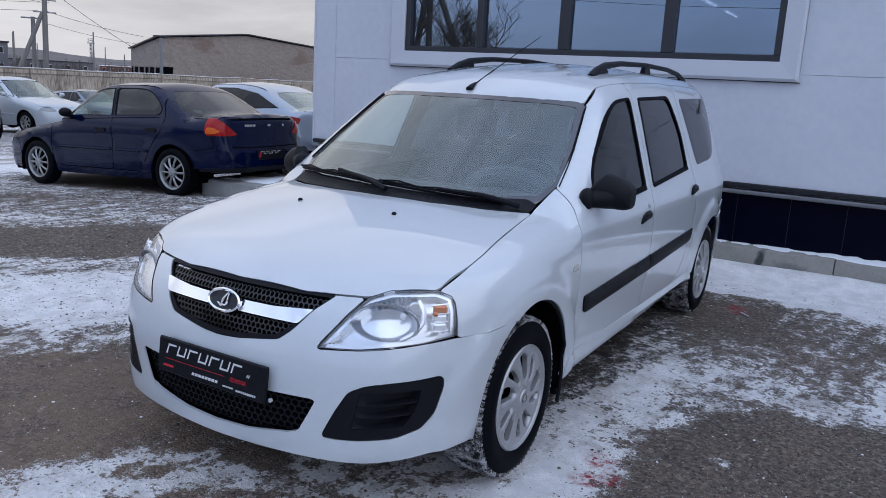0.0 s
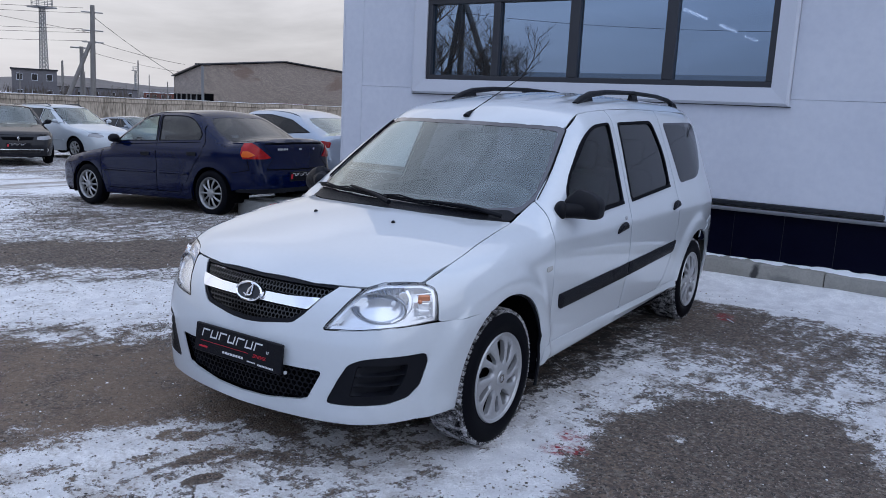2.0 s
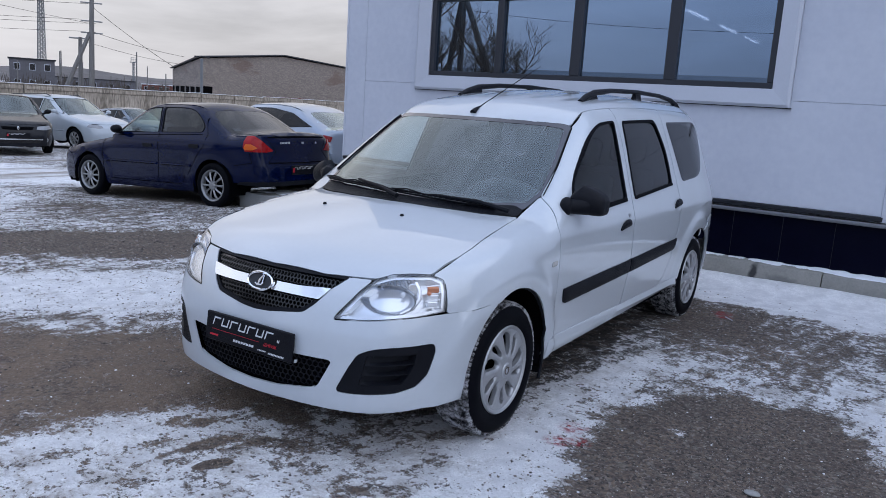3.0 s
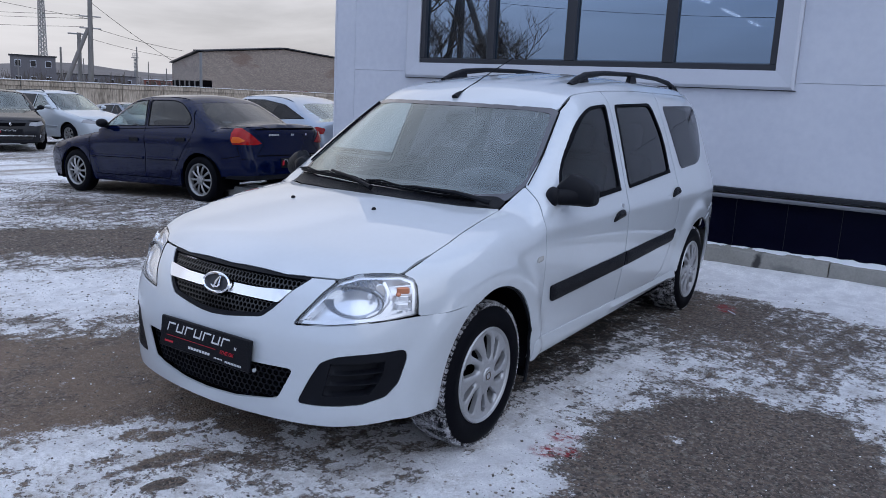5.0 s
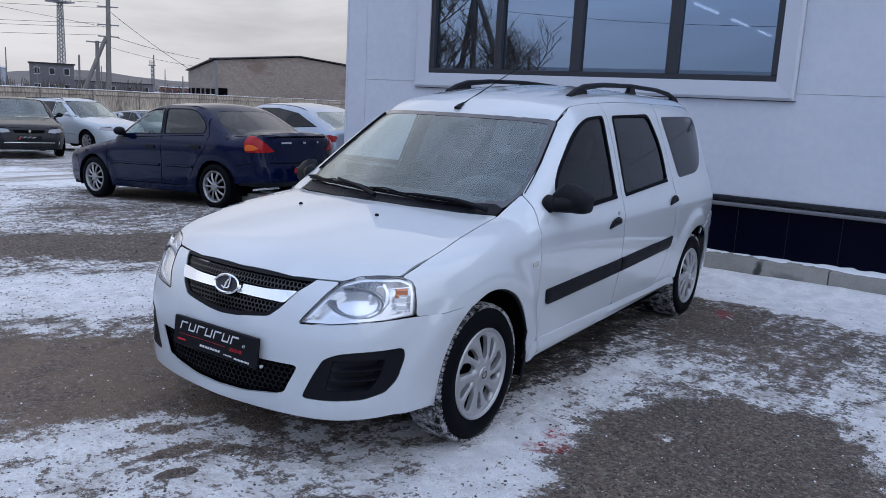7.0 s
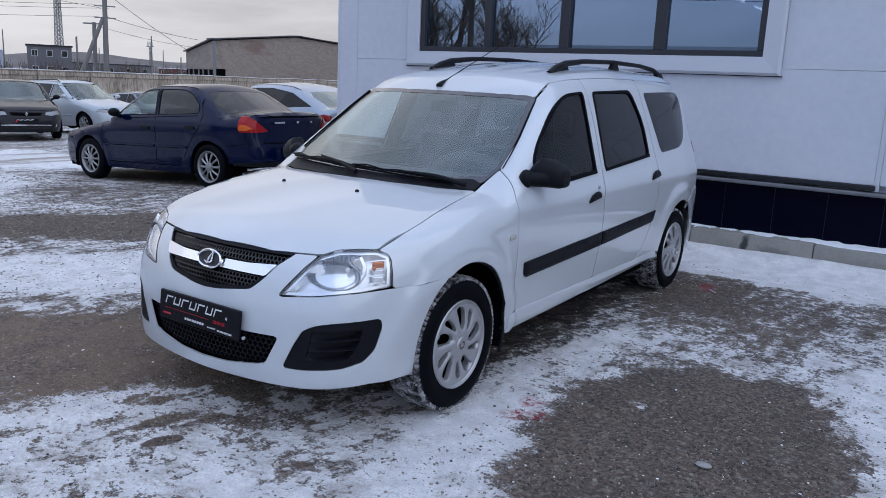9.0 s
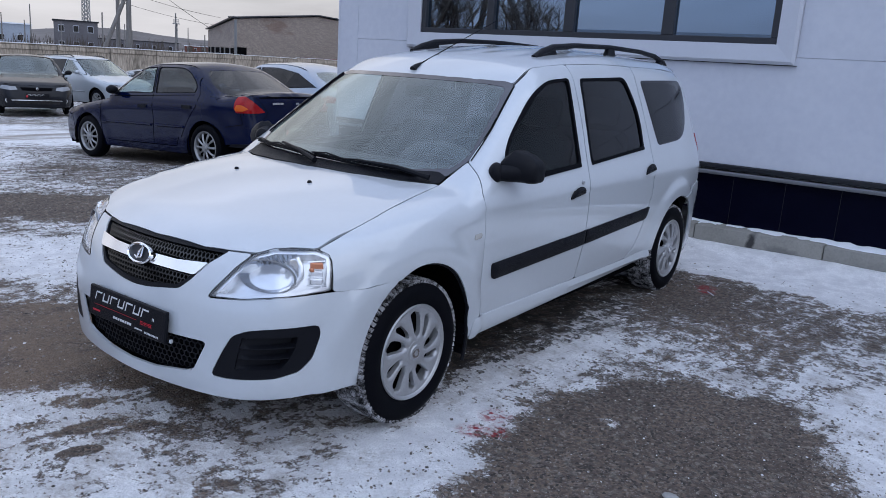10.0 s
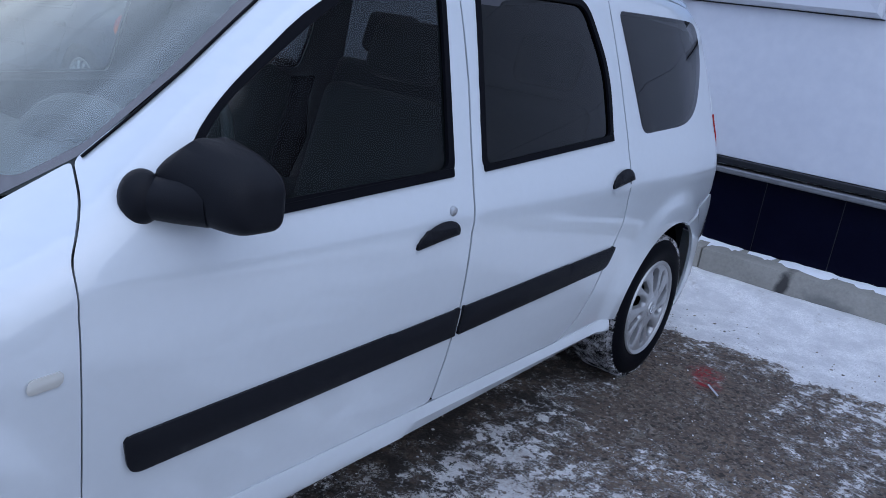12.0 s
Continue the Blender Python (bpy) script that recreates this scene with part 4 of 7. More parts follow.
arch_r = curve((-30, 0, 30, 60, 90, 112, 150, 180, 210), (.372, .368, .372, .388, .389, .376, .345, .333, .330))


def front_arch(x, a0, a1, n=14):
    return [(x, float(arch_r(a)) * math.cos(radians(a)), .30 + float(arch_r(a)) * math.sin(radians(a))) for a in np.linspace(a0, a1, n + 1)]


hood_seam = snap(EST, TOP, [(.69, -.445, .79), (.707, -.27, .845), (.703, -.16, .87), (.69, -.05, .90), (.672, .15, .94), (.652, .345, .98)])
door_seam = snap(EST, SIDE, [(.84, .453, .36), (.85, .450, .52), (.853, .445, .77), (.83, .443, .93), (.74, .495, 1.01), (.688, .520, 1.06)])
roof_seam = snap(EST, TOP, [(.578, 1.03, 1.41), (.562, 1.20, 1.465), (.573, 1.34, 1.485), (.585, 1.534, 1.495), (.597, 2.0, 1.495), (.599, 2.385, 1.49), (.597, 2.8, 1.49), (.592, 3.2, 1.475)])
hood_half = [(0, -.656, .76), (.28, -.639, .76), (.40, -.611, .76), (.508, -.577, .765), (.60, -.50, .78)] + hood_seam + [(.49, .245, .98), (.25, .17, .98), (0, .15, .98)]
panel("hood", EST, TOP, mirrored(hood_half), M["white"], estate, soft=1, gap=0.002)
panel("fender", EST, Flat((1, 0, .6)), door_seam + hood_seam[::-1] + [(.74, -.42, .765), (.762, -.43, .735), (.777, -.44, .645), (.83, -.318, .645), (.86, -.155, .655)] + front_arch(.86, 112, 0) + [(.83, .385, .27), (.83, .44, .28)], M["white"], estate, soft=1, gap=.002, both=True)
door_f = door_seam + [(.659, .735, 1.203), (.590, 1.012, 1.40)] + roof_seam[1:4] + [(.698, 1.528, 1.325), (.74, 1.521, 1.203), (.791, 1.5, 1.05), (.853, 1.478, .86), (.855, 1.475, .64), (.847, 1.455, .495), (.837, 1.427, .36)]
win_f = fillet([(.814, .672, .972), (.772, .683, 1.115), (.648, 1.15, 1.412), (.638, 1.462, 1.438), (.80, 1.405, 1.0)], (.03, .20, .24, .03, .03))
door_r = [(.837, 1.432, .36), (.847, 1.46, .495), (.855, 1.48, .64), (.853, 1.483, .86), (.791, 1.505, 1.05), (.74, 1.526, 1.203), (.698, 1.533, 1.325)] + roof_seam[3:6] + [(.655, 2.39, 1.44), (.72, 2.41, 1.25), (.79, 2.42, 1.05), (.836, 2.41, .90), (.853, 2.40, .75), (.856, 2.361, .683), (.847, 2.281, .505), (.84, 2.208, .412), (.835, 2.1, .36)]
win_r = fillet([(.808, 1.553, 1.002), (.645, 1.618, 1.441), (.647, 2.215, 1.458), (.72, 2.318, 1.25), (.796, 2.297, 1.049)], (.03, .03, .06, .10, .03))
quarter = [(.837, 2.105, .36), (.842, 2.215, .412), (.849, 2.287, .505), (.858, 2.366, .683), (.855, 2.405, .75), (.838, 2.415, .90), (.79, 2.425, 1.05), (.72, 2.415, 1.25), (.655, 2.395, 1.44)] + roof_seam[5:] + [(.63, 3.30, 1.43), (.70, 3.36, 1.24), (.77, 3.38, 1.05), (.83, 3.38, .80), (.83, 3.37, .77), (.862, 3.02, .672)] + arc(.86, 2.905, .30, .385, 72, 172, 14) + [(.835, 2.45, .36)]
win_q = fillet([(.792, 2.554, 1.052), (.649, 2.462, 1.452), (.628, 3.245, 1.463), (.70, 3.235, 1.28), (.775, 3.06, 1.075)], (.04, .03, .10, .16, .20))
for ol_, ho_ in ((door_f, win_f), (door_r, win_r), (quarter, win_q)):
    panel("inner_trim", EST, SIDE, ol_, M["trim"], estate, holes=(ho_,), off=-.016, thick=0, gap=-.004, step=.06, both=True)
doors = panel("front_door", EST, SIDE, door_f, M["white"], estate, holes=(win_f,), both=True)
rdoors = panel("rear_door", EST, SIDE, door_r, M["white"], estate, holes=(win_r,), both=True)
panel("rear_quarter", EST, SIDE, quarter, M["white"], estate, holes=(win_q,), both=True)
panel("roof_panel", EST, TOP, mirrored([(u, .905 + .36 * u * u, 1.43) for u in (0, .12, .24, .36, .46, .54)] + roof_seam + [(.5, 3.37, 1.5), (0, 3.44, 1.57)]), M["white"], estate, soft=1)
screen_half = [(u, .925 + .36 * u * u, 1.41) for u in (0, .12, .24, .36, .46, .54)] + [(.585, 1.030, 1.40), (.65, .74, 1.2), (.68, .53, 1.06), (.645, .40, .99), (.49, .285, .985), (.25, .205, .985), (0, .19, .985)]
SCREEN = Flat((0, -.55, .83))
inner_half = [(u, .885 + .36 * u * u, 1.395) for u in (0, .12, .24, .36, .46)] + [(.560, .985, 1.385), (.627, .735, 1.2), (.660, .555, 1.08), (.635, .45, 1.02), (.47, .345, 1.015), (.25, .275, 1.015), (0, .26, 1.015)]
panel("windscreen", EST, SCREEN, mirrored(screen_half), M["screen"], estate, thick=0, step=.05, off=-.002)[0].visible_shadow = False
panel("windscreen_band", EST, SCREEN, mirrored(screen_half), M["frit"], estate, holes=(mirrored(inner_half),), thick=0, step=.05, off=.0005, label="black band round the windscreen")
for sx in (1, -1):
    bm = bmesh.new()
    tube(bm, [Vector(p) + Vector((sx * .004, 0, .002)) for p in snap(EST, SCREEN, [(sx * x, y, z) for x, y, z in ((.590, 1.015, 1.39), (.622, .88, 1.30), (.655, .735, 1.2), (.672, .63, 1.13), (.684, .53, 1.06))])], .006 if sx < 0 else .003, 8)
    part("screen_seal", bm, M["rubber"], estate, "black rubber strip beside the windscreen")
for nm, w_out_, mt in (("front_window", win_f, "sidepane"), ("rear_window", win_r, "tint"), ("quarter_window", win_q, "tint")):
    panel(nm, EST, SIDE, w_out_, M[mt], estate, thick=0, step=.06, off=-.006 if nm != "quarter_window" else .001, gap=-.004, both=True)
panel("sill", EST, Flat((1, 0, 0)), [(.83, .405, .36), (.83, 2.1, .36), (.83, 2.46, .37), (.83, 2.50, .31), (.82, 1.3, .275), (.82, .395, .255)], M["white"], estate, off=.014, edge=.012, both=True)
panel("tailgate", EST, Flat((0, 1, .2)), mirrored([(0, 3.45, 1.54), (.5, 3.37, 1.46), (.62, 3.36, 1.30), (.70, 3.45, 1.1), (.72, 3.5, .75), (.70, 3.5, .52), (0, 3.6, .5)]), M["white"], estate, step=.06)
panel("rear_bumper", EST, Round(2.95, ahead=1), mirrored([(0, 3.64, .50), (.70, 3.5, .52), (.83, 3.375, .76), (.86, 3.03, .665)] + [(.86, 2.905 + r_ * math.cos(radians(a_)), .30 + r_ * math.sin(radians(a_))) for a_, r_ in ((70, .384), (56, .376), (42, .364), (28, .353), (14, .345), (0, .340), (-15, .338))] + [(.7, 3.45, .22), (0, 3.55, .20)]), M["white"], estate, step=.06, off=.004)
panel("tail_lamp", EST, Flat((.6, 1, 0)), [(.69, 3.45, 1.10), (.71, 3.45, 1.00), (.735, 3.47, .80), (.72, 3.52, .79), (.68, 3.5, 1.04)], M["red"], estate, both=True, off=.001)

bumper_half = [(0, -.652, .756), (.28, -.635, .756), (.40, -.607, .757), (.495, -.58, .76), (.465, -.635, .712), (.412, -.70, .625), (.396, -.712, .595), (.54, -.66, .608), (.70, -.55, .633), (.774, -.45, .643), (.83, -.318, .6445), (.86, -.16, .6545)] + front_arch(.85, 113, 190, 10) + [(.80, -.40, .240), (.74, -.50, .236), (.60, -.63, .228), (.40, -.70, .220), (0, -.75, .214)]
grille_half = [(0, -.65, .762), (.25, -.64, .762), (.405, -.607, .763), (.345, -.666, .708), (.30, -.717, .642), (.255, -.738, .603), (.085, -.761, .578), (0, -.76, .573)]
low_half = [(0, -.77, .425), (.42, -.735, .432), (.36, -.755, .31), (.32, -.76, .297), (.15, -.77, .272), (0, -.775, .266)]
fog = [(.445, -.742, .305), (.492, -.72, .410), (.528, -.705, .474), (.58, -.68, .500), (.642, -.646, .510), (.766, -.497, .523), (.772, -.489, .487), (.752, -.514, .391), (.728, -.556, .343), (.665, -.625, .318), (.503, -.717, .305)]
fog_m = [(-x, y, z) for x, y, z in fog]
panel("front_bumper", EST, NOSE, mirrored(bumper_half), M["white"], estate, holes=(mirrored(grille_half), mirrored(low_half), fog, fog_m), step=.03, soft=1, thick=.006)
panel("bumper_liner", EST, NOSE, mirrored([(0, -.65, .752), (.49, -.58, .756), (.45, -.64, .70), (.41, -.70, .60), (.76, -.45, .60), (.80, -.36, .45), (.78, -.40, .25), (.60, -.60, .24), (0, -.74, .225)]), M["dark"], estate, off=-.05, thick=0, step=.06)


def honeycomb(name, shape, view, outline, mat, parent, r=0.0115, wall=0.0028, off=-0.012, deep=0.012, label=""):
    """A mesh of hexagons that follows the solid inside an outline."""
    hint = np.array(outline, float)
    loop = view.flat(hint)
    lo, hi = loop.min(0), loop.max(0)
    cells = []
    dy, row = r * 1.5, 0
    y = lo[1]
    while y < hi[1] + r:
        x = lo[0] + (r * math.sqrt(3) / 2 if row % 2 else 0)
        while x < hi[0] + r:
            cells.append((x, y))
            x += r * math.sqrt(3)
        y += dy
        row += 1
    cells = np.array(cells)
    cells = cells[inside(cells, loop)]
    ang = [radians(30 + 60 * k) for k in range(6)]
    ring = [(c, f) for f in (r, r - wall) for c in ang]
    uv = np.concatenate([cells + np.array((math.cos(a) * f, math.sin(a) * f)) for a, f in ring])
    p, n, done = lift(shape, view, uv, hint)
    n_c = len(cells)
    bm = bmesh.new()
    front = [bm.verts.new(q) for q in p + n * off]
    back = [bm.verts.new(q) for q in p + n * (off - deep)]
    for i in range(n_c):
        if not all(done[k * n_c + i] for k in range(12)):
            continue
        for k in range(6):
            k2 = (k + 1) % 6
            a, b, c, d = front[k * n_c + i], front[k2 * n_c + i], front[(6 + k2) * n_c + i], front[(6 + k) * n_c + i]
            bm.faces.new((a, b, c, d))
            bm.faces.new((d, c, back[(6 + k2) * n_c + i], back[(6 + k) * n_c + i]))
    bmesh.ops.delete(bm, geom=[v for v in bm.verts if not v.link_faces], context="VERTS")
    return part(name, bm, mat, parent, label, smooth=False)


up_mesh = mirrored([(0, -.65, .748), (.25, -.64, .748), (.385, -.61, .748), (.345, -.666, .712), (0, -.70, .70)])
lo_mesh = mirrored([(0, -.72, .662), (.31, -.70, .655), (.29, -.72, .63), (.25, -.738, .607), (.085, -.761, .585), (0, -.76, .580)])
honeycomb("grille_mesh", EST, NOSE, up_mesh, M["gloss"], estate, label="gloss black honeycomb grille")
honeycomb("grille_mesh", EST, NOSE, lo_mesh, M["gloss"], estate, label="gloss black honeycomb grille")
honeycomb("intake_mesh", EST, NOSE, mirrored(low_half), M["plastic"], estate, r=.0145, wall=.0032, off=-.024, label="black honeycomb lower air intake")
inner_g = [(0, -.65, .749), (.25, -.64, .749), (.374, -.607, .750), (.328, -.666, .702), (.285, -.717, .648), (.24, -.738, .616), (.085, -.761, .595), (0, -.76, .591)]
panel("grille_frame", EST, NOSE, mirrored(grille_half), M["plastic"], estate, holes=(mirrored(inner_g),), off=-.004, gap=0, step=.03, corner=.03)
panel("grille_bar", EST, NOSE, mirrored([(0, -.70, .698), (.20, -.69, .699), (.350, -.666, .709), (.31, -.70, .660), (.15, -.72, .661), (0, -.72, .662)]), M["chrome"], estate, off=.006, thick=.02, corner=.02, label="satin chrome grille bar")
panel("intake_lip", EST, NOSE, mirrored([(0, -.77, .268), (.15, -.77, .274), (.32, -.76, .299), (.355, -.755, .312), (.34, -.76, .292), (.15, -.77, .262), (0, -.775, .256)]), M["white"], estate, off=.002, corner=.02)


# badge
def badge(parent, m, w=0.064, h=0.035):
    bm = bmesh.new()
    ring = []
    for k in range(40):
        a = 2 * math.pi * k / 40
        ring.append([bm.verts.new(m @ Vector((w * f * math.cos(a), h * f * math.sin(a) if f == 1 else (h - (1 - f) * w) * math.sin(a), d))) for f, d in ((1.0, -0.003), (1.0, 0.006), (0.93, 0.010), (0.86, 0.006), (0.85, -0.002))])
    for k in range(40):
        a, b = ring[k], ring[(k + 1) % 40]
        for i in range(4):
            bm.faces.new((a[i], b[i], b[i + 1], a[i + 1]))
    bmesh.ops.recalc_face_normals(bm, faces=bm.faces)
    bd = part("badge", bm, M["chrome"], parent, "oval chrome badge with a dark centre")
    bm = bmesh.new()
    bm.faces.new([bm.verts.new(m @ Vector((w * 0.87 * math.cos(2 * math.pi * k / 32), (h - 0.13 * w) * math.sin(2 * math.pi * k / 32), 0.0))) for k in range(32)])
    part("badge_field", bm, M["anthracite"], bd)
    bm = bmesh.new()
    tube(bm, [m @ Vector(p) for p in ((-0.022, -0.010, 0.004), (-0.006, -0.016, 0.005), (0.012, -0.012, 0.005), (0.018, -0.004, 0.004))], [0.003, 0.0045, 0.004, 0.002])
    tube(bm, [m @ Vector(p) for p in ((-0.006, -0.014, 0.004), (0.000, 0.004, 0.006), (0.012, 0.024, 0.004))], [0.0045, 0.005, 0.0025])
    tube(bm, [m @ Vector(p) for p in ((0.010, -0.012, 0.004), (0.014, 0.004, 0.005), (0.014, 0.022, 0.004))], [0.003, 0.004, 0.0025])
    part("badge_relief", bm, M["chrome"], bd)


badge(estate, Matrix.Translation((0, -.728, .688)) @ Matrix.Rotation(radians(72), 4, "X") @ Matrix.Scale(1.22, 4))


# number plate holder with dealer lettering: bars for the trade name and telephone line
def text_mesh(body, size, m, mat, parent, shear=0.0):
    cu = bpy.data.curves.new("text", "FONT")
    cu.body, cu.size, cu.extrude, cu.shear, cu.align_x = body, size, 0.0005, shear, "LEFT"
    tmp = bpy.data.objects.new("text", cu)
    me = bpy.data.meshes.new_from_object(tmp)
    bpy.data.objects.remove(tmp)
    me.transform(m)
    return finish("lettering", me, mat, parent, smooth=False)


M["repeat"] = material("clear_grey_lens", (.42, .42, .40), .2, coat=1.0)
M["letter"] = material("silver_lettering", (0.55, 0.56, 0.58), 0.4)
M["letter_red"] = material("red_lettering", (0.45, 0.015, 0.03), 0.4)


def word_bars(bm, m, x, y, h, widths, gap, slant=0.18, stroke=None, hollow=True, odd=0):
    """Plain slanted marks in place of a trade name."""
    s = stroke or h * 0.19
    for k, w in enumerate(widths):
        def q(x0, x1, y0, y1):
            vs = [bm.verts.new(m @ Vector((cx + slant * cy, cy + y, 0))) for cx, cy in ((x0, y0), (x1, y0), (x1, y1), (x0, y1))]
            bm.faces.new(vs)
        if hollow:
            q(x, x + s, 0, h)
            if odd == 0:
                q(x + s, x + w, h - s, h)
            else:
                q(x + s, x + w - s, 0, s)
                q(x + w - s, x + w, 0, h)
        else:
            q(x, x + w, 0, h)
        x += w + gap


def dealer_plate(parent, m, w=0.524, h=0.125, fine=True):
    pl = part("number_plate", boxed(-w / 2, w / 2, -h / 2, h / 2, -0.012, 0.004, bevel=0.004, m=m), M["plastic"], parent, "black dealer plate with silver and red marks")
    face = m @ Matrix.Translation((0, 0, 0.0048))
    for k in range(7):
        bm = bmesh.new()
        word_bars(bm, face, -w * 0.42 + k * w * 0.102, 0.008, 0.036, [w * 0.080], 0, slant=0.3, odd=k % 2)
        part("silver_mark", bm, M["letter"], pl, smooth=False)
    bm = bmesh.new()
    if fine:
        word_bars(bm, face, w * 0.335, 0.008, 0.012, [0.004, 0.004], 0.004, hollow=False)
        word_bars(bm, face, -w * 0.16, -0.043, 0.010, [w * 0.025] * 8, w * 0.006, hollow=False)
        word_bars(bm, face, w * 0.13, -0.047, 0.006, [w * 0.012] * 6, w * 0.004, hollow=False)
        word_bars(bm, face, w * 0.25, -0.051, 0.008, [w * 0.012] * 11, w * 0.004, hollow=False)
    if fine:
        part("small_marks", bm, M["letter"], pl, smooth=False)["kind"] = "stuff"
    bm = bmesh.new()
    if fine:
        word_bars(bm, face, -w * 0.42, -0.012, 0.0018, [w * 0.56], 0, slant=0, hollow=False)
        word_bars(bm, face, -w * 0.44, -0.040, 0.008, [w * 0.10], 0, hollow=False)
    else:
        word_bars(bm, face, -w * 0.48, -0.030, 0.06, [w * 0.07], 0, hollow=False)
    part("red_marks", bm, M["letter_red"], pl, smooth=False)
    if fine:
        text_mesh("IZHEVSK", 0.020, face @ Matrix.Translation((w * 0.19, -0.021, 0.0003)), M["letter_red"], pl, shear=0.2)
    return pl


dealer_plate(estate, Matrix.Translation((0, -.797, .457)) @ Matrix.Rotation(radians(84), 4, "X"))
part("plate_bracket", boxed(.256, .268, -.785, -.770, .394, .408, bevel=.003), M["white"], estate)

# fog lamp blanks
for sx in (1, -1):
    f3 = [(sx * x, y, z) for x, y, z in fog]
    # three slots sunk into the blank, deeper towards the wheel, with thin lips between
    grid, deep = [], []
    for s_ in range(3):
        for f, k in ((0, 0), (.10, 0), (.17, 1), (.80, 1), (1, 0))[0 if s_ == 0 else 1:]:
            t = (s_ + f) / 3
            xs = [(.545 - .03 * t) + ((.744 - .055 * t ** 2) - (.545 - .03 * t)) * c / 16 for c in range(17)]
            uv = np.array([(math.atan2(sx * q, .70 - .16 * (q / .8) ** 4) * .75, .474 - .126 * t + .010 * c / 16) for c, q in enumerate(xs)])
            p, n, _ = lift(EST, NOSE, uv, np.array([(sx * q, 0, 0) for q in xs]))
            grid.append(p)
            deep.append([p_ - n_ * (.0076 + (.032 * k * (c / 15) ** .6 if c < 16 else 0)) for c, (p_, n_) in enumerate(zip(p, n))])
    rim = [*grid[0], *(g[-1] for g in grid[1:-1]), *grid[-1][::-1], *(g[0] for g in grid[-2:0:-1])]
    blank = panel("fog_blank", EST, NOSE, f3, M["plastic"], estate, holes=([tuple(q) for q in rim],), off=-.007, gap=.001, thick=.012, step=.03, corner=.03, edge=-.004)[0]
    bm = bmesh.new()
    vs = [[bm.verts.new(q) for q in row] for row in deep]
    for a, b in zip(vs, vs[1:]):
        for c in range(16):
            bm.faces.new((a[c], a[c + 1], b[c + 1], b[c]))
    bmesh.ops.recalc_face_normals(bm, faces=bm.faces)
    part("louvre", bm, M["plastic"], blank)

# headlamps
M["palecell"] = material("pale_amber_cell", (.50, .20, .11), .2, metal=.2)
lens = [(.398, -.712, .598), (.473, -.634, .715), (.506, -.574, .764), (.56, -.53, .787), (.69, -.445, .795), (.735, -.42, .776), (.757, -.43, .735), (.772, -.445, .650), (.706, -.552, .634), (.54, -.668, .609)]
for sx in (1, -1):
    view = Flat((.5 * sx, -.85, .15))
    ol = [(sx * x, y, z) for x, y, z in lens]
    housing = panel("headlamp", EST, view, ol, M["lamp"], estate, off=-.055 if sx > 0 else -.016, thick=0, gap=-.004, step=.03, corner=.03, label="clear headlamp with chrome reflector")[0]
    panel("lens", EST, view, ol, M["clear"], housing, off=.001, gap=.002, thick=0, step=.03, corner=.03)
    c = np.array(ol).mean(0)
    panel("lens_seal", EST, view, ol, M["gloss"], housing, ring=.0024, off=.0005, gap=.0006, step=.02, corner=.03)
    panel("bezel", EST, view, ol, M["lamp"], housing, ring=.012, off=-.010, gap=.004, thick=.05, step=.02, corner=.03)
    d = Vector((.38 * sx, -.90, .12)).normalized()
    turn = d.to_track_quat("Z", "Y").to_matrix().to_4x4()
    bm = bmesh.new()
    mm = Matrix.Translation((sx * .574, -.574, .688)) @ turn @ Matrix.Diagonal((1.42, .76, 1, 1))
    lathe(bm, [(-.085, .002), (-.080, .020), (-.060, .042), (-.025, .062), (.008, .073), (.018, .077), (.018, .080), (.0, .082)], 36, "z", mm)
    part("reflector_bowl", bm, M["bowl"], housing)
    bm = bmesh.new()
    lathe(bm, [(.014, .0775), (.019, .0785), (.019, .0800), (.012, .0815)], 36, "z", mm)
    part("bowl_rim", bm, M["metal"], housing)
    bm = bmesh.new()
    lathe(bm, [(-.06, .002), (-.02, .016), (.0, .018), (.006, .014), (.008, .0005)], 20, "z", Matrix.Translation((sx * .628, -.552, .716)) @ turn @ Matrix.Scale(.7, 4))
    part("bulb_cap", bm, M["lamp"], housing)
    bm = bmesh.new()
    lathe(bm, [(-.04, .010), (-.01, .022), (.006, .026), (.010, .022), (.010, .0005)], 20, "z", Matrix.Translation((sx * .655, -.518, .735)) @ turn)
    part("projector", bm, M["chrome"], housing)
    bm = bmesh.new()
    tube(bm, [(sx * .658, -.512, .764), (sx * .678, -.512, .735), (sx * .682, -.516, .70), (sx * .670, -.540, .664), (sx * .64, -.582, .642)], [.009, .011, .011, .010, .006], 10)
    part("divider", bm, M["lamp"], housing)
    bm = bmesh.new()
    for i in range(4):
        tube(bm, [(sx * .698, -.495, .662 + .030 * i), (sx * .740, -.452, .667 + .030 * i)], .0032, 8)
    part("indicator_ribs", bm, M["lamp"], housing)
    for i in range(3):
        bm = bmesh.new()
        box(bm, -.024, .024, -.012, .006, -.0125, .0125, bevel=.005, m=Matrix.Translation((sx * .717, -.470, .679 + .030 * i)) @ Matrix.Rotation(radians(45 * sx), 4, "Z"))
        part("indicator_cell", bm, M["palecell" if i == 2 else "lamp"], housing)
    bm = bmesh.new()
    for i in range(9):
        f = i / 8
        px_, py_, pz_ = .515 + .115 * f, -.572 + .085 * f, .716 + .040 * math.sin(1.2 * f + .35)
        tube(bm, [(sx * px_, py_ - .012, pz_ + .012), (sx * (px_ + .006), py_ - .002, pz_ - .016)], [.0075, .004], 8)
    part("reflector_flutes", bm, M["bowl"], housing)
    bm = bmesh.new()
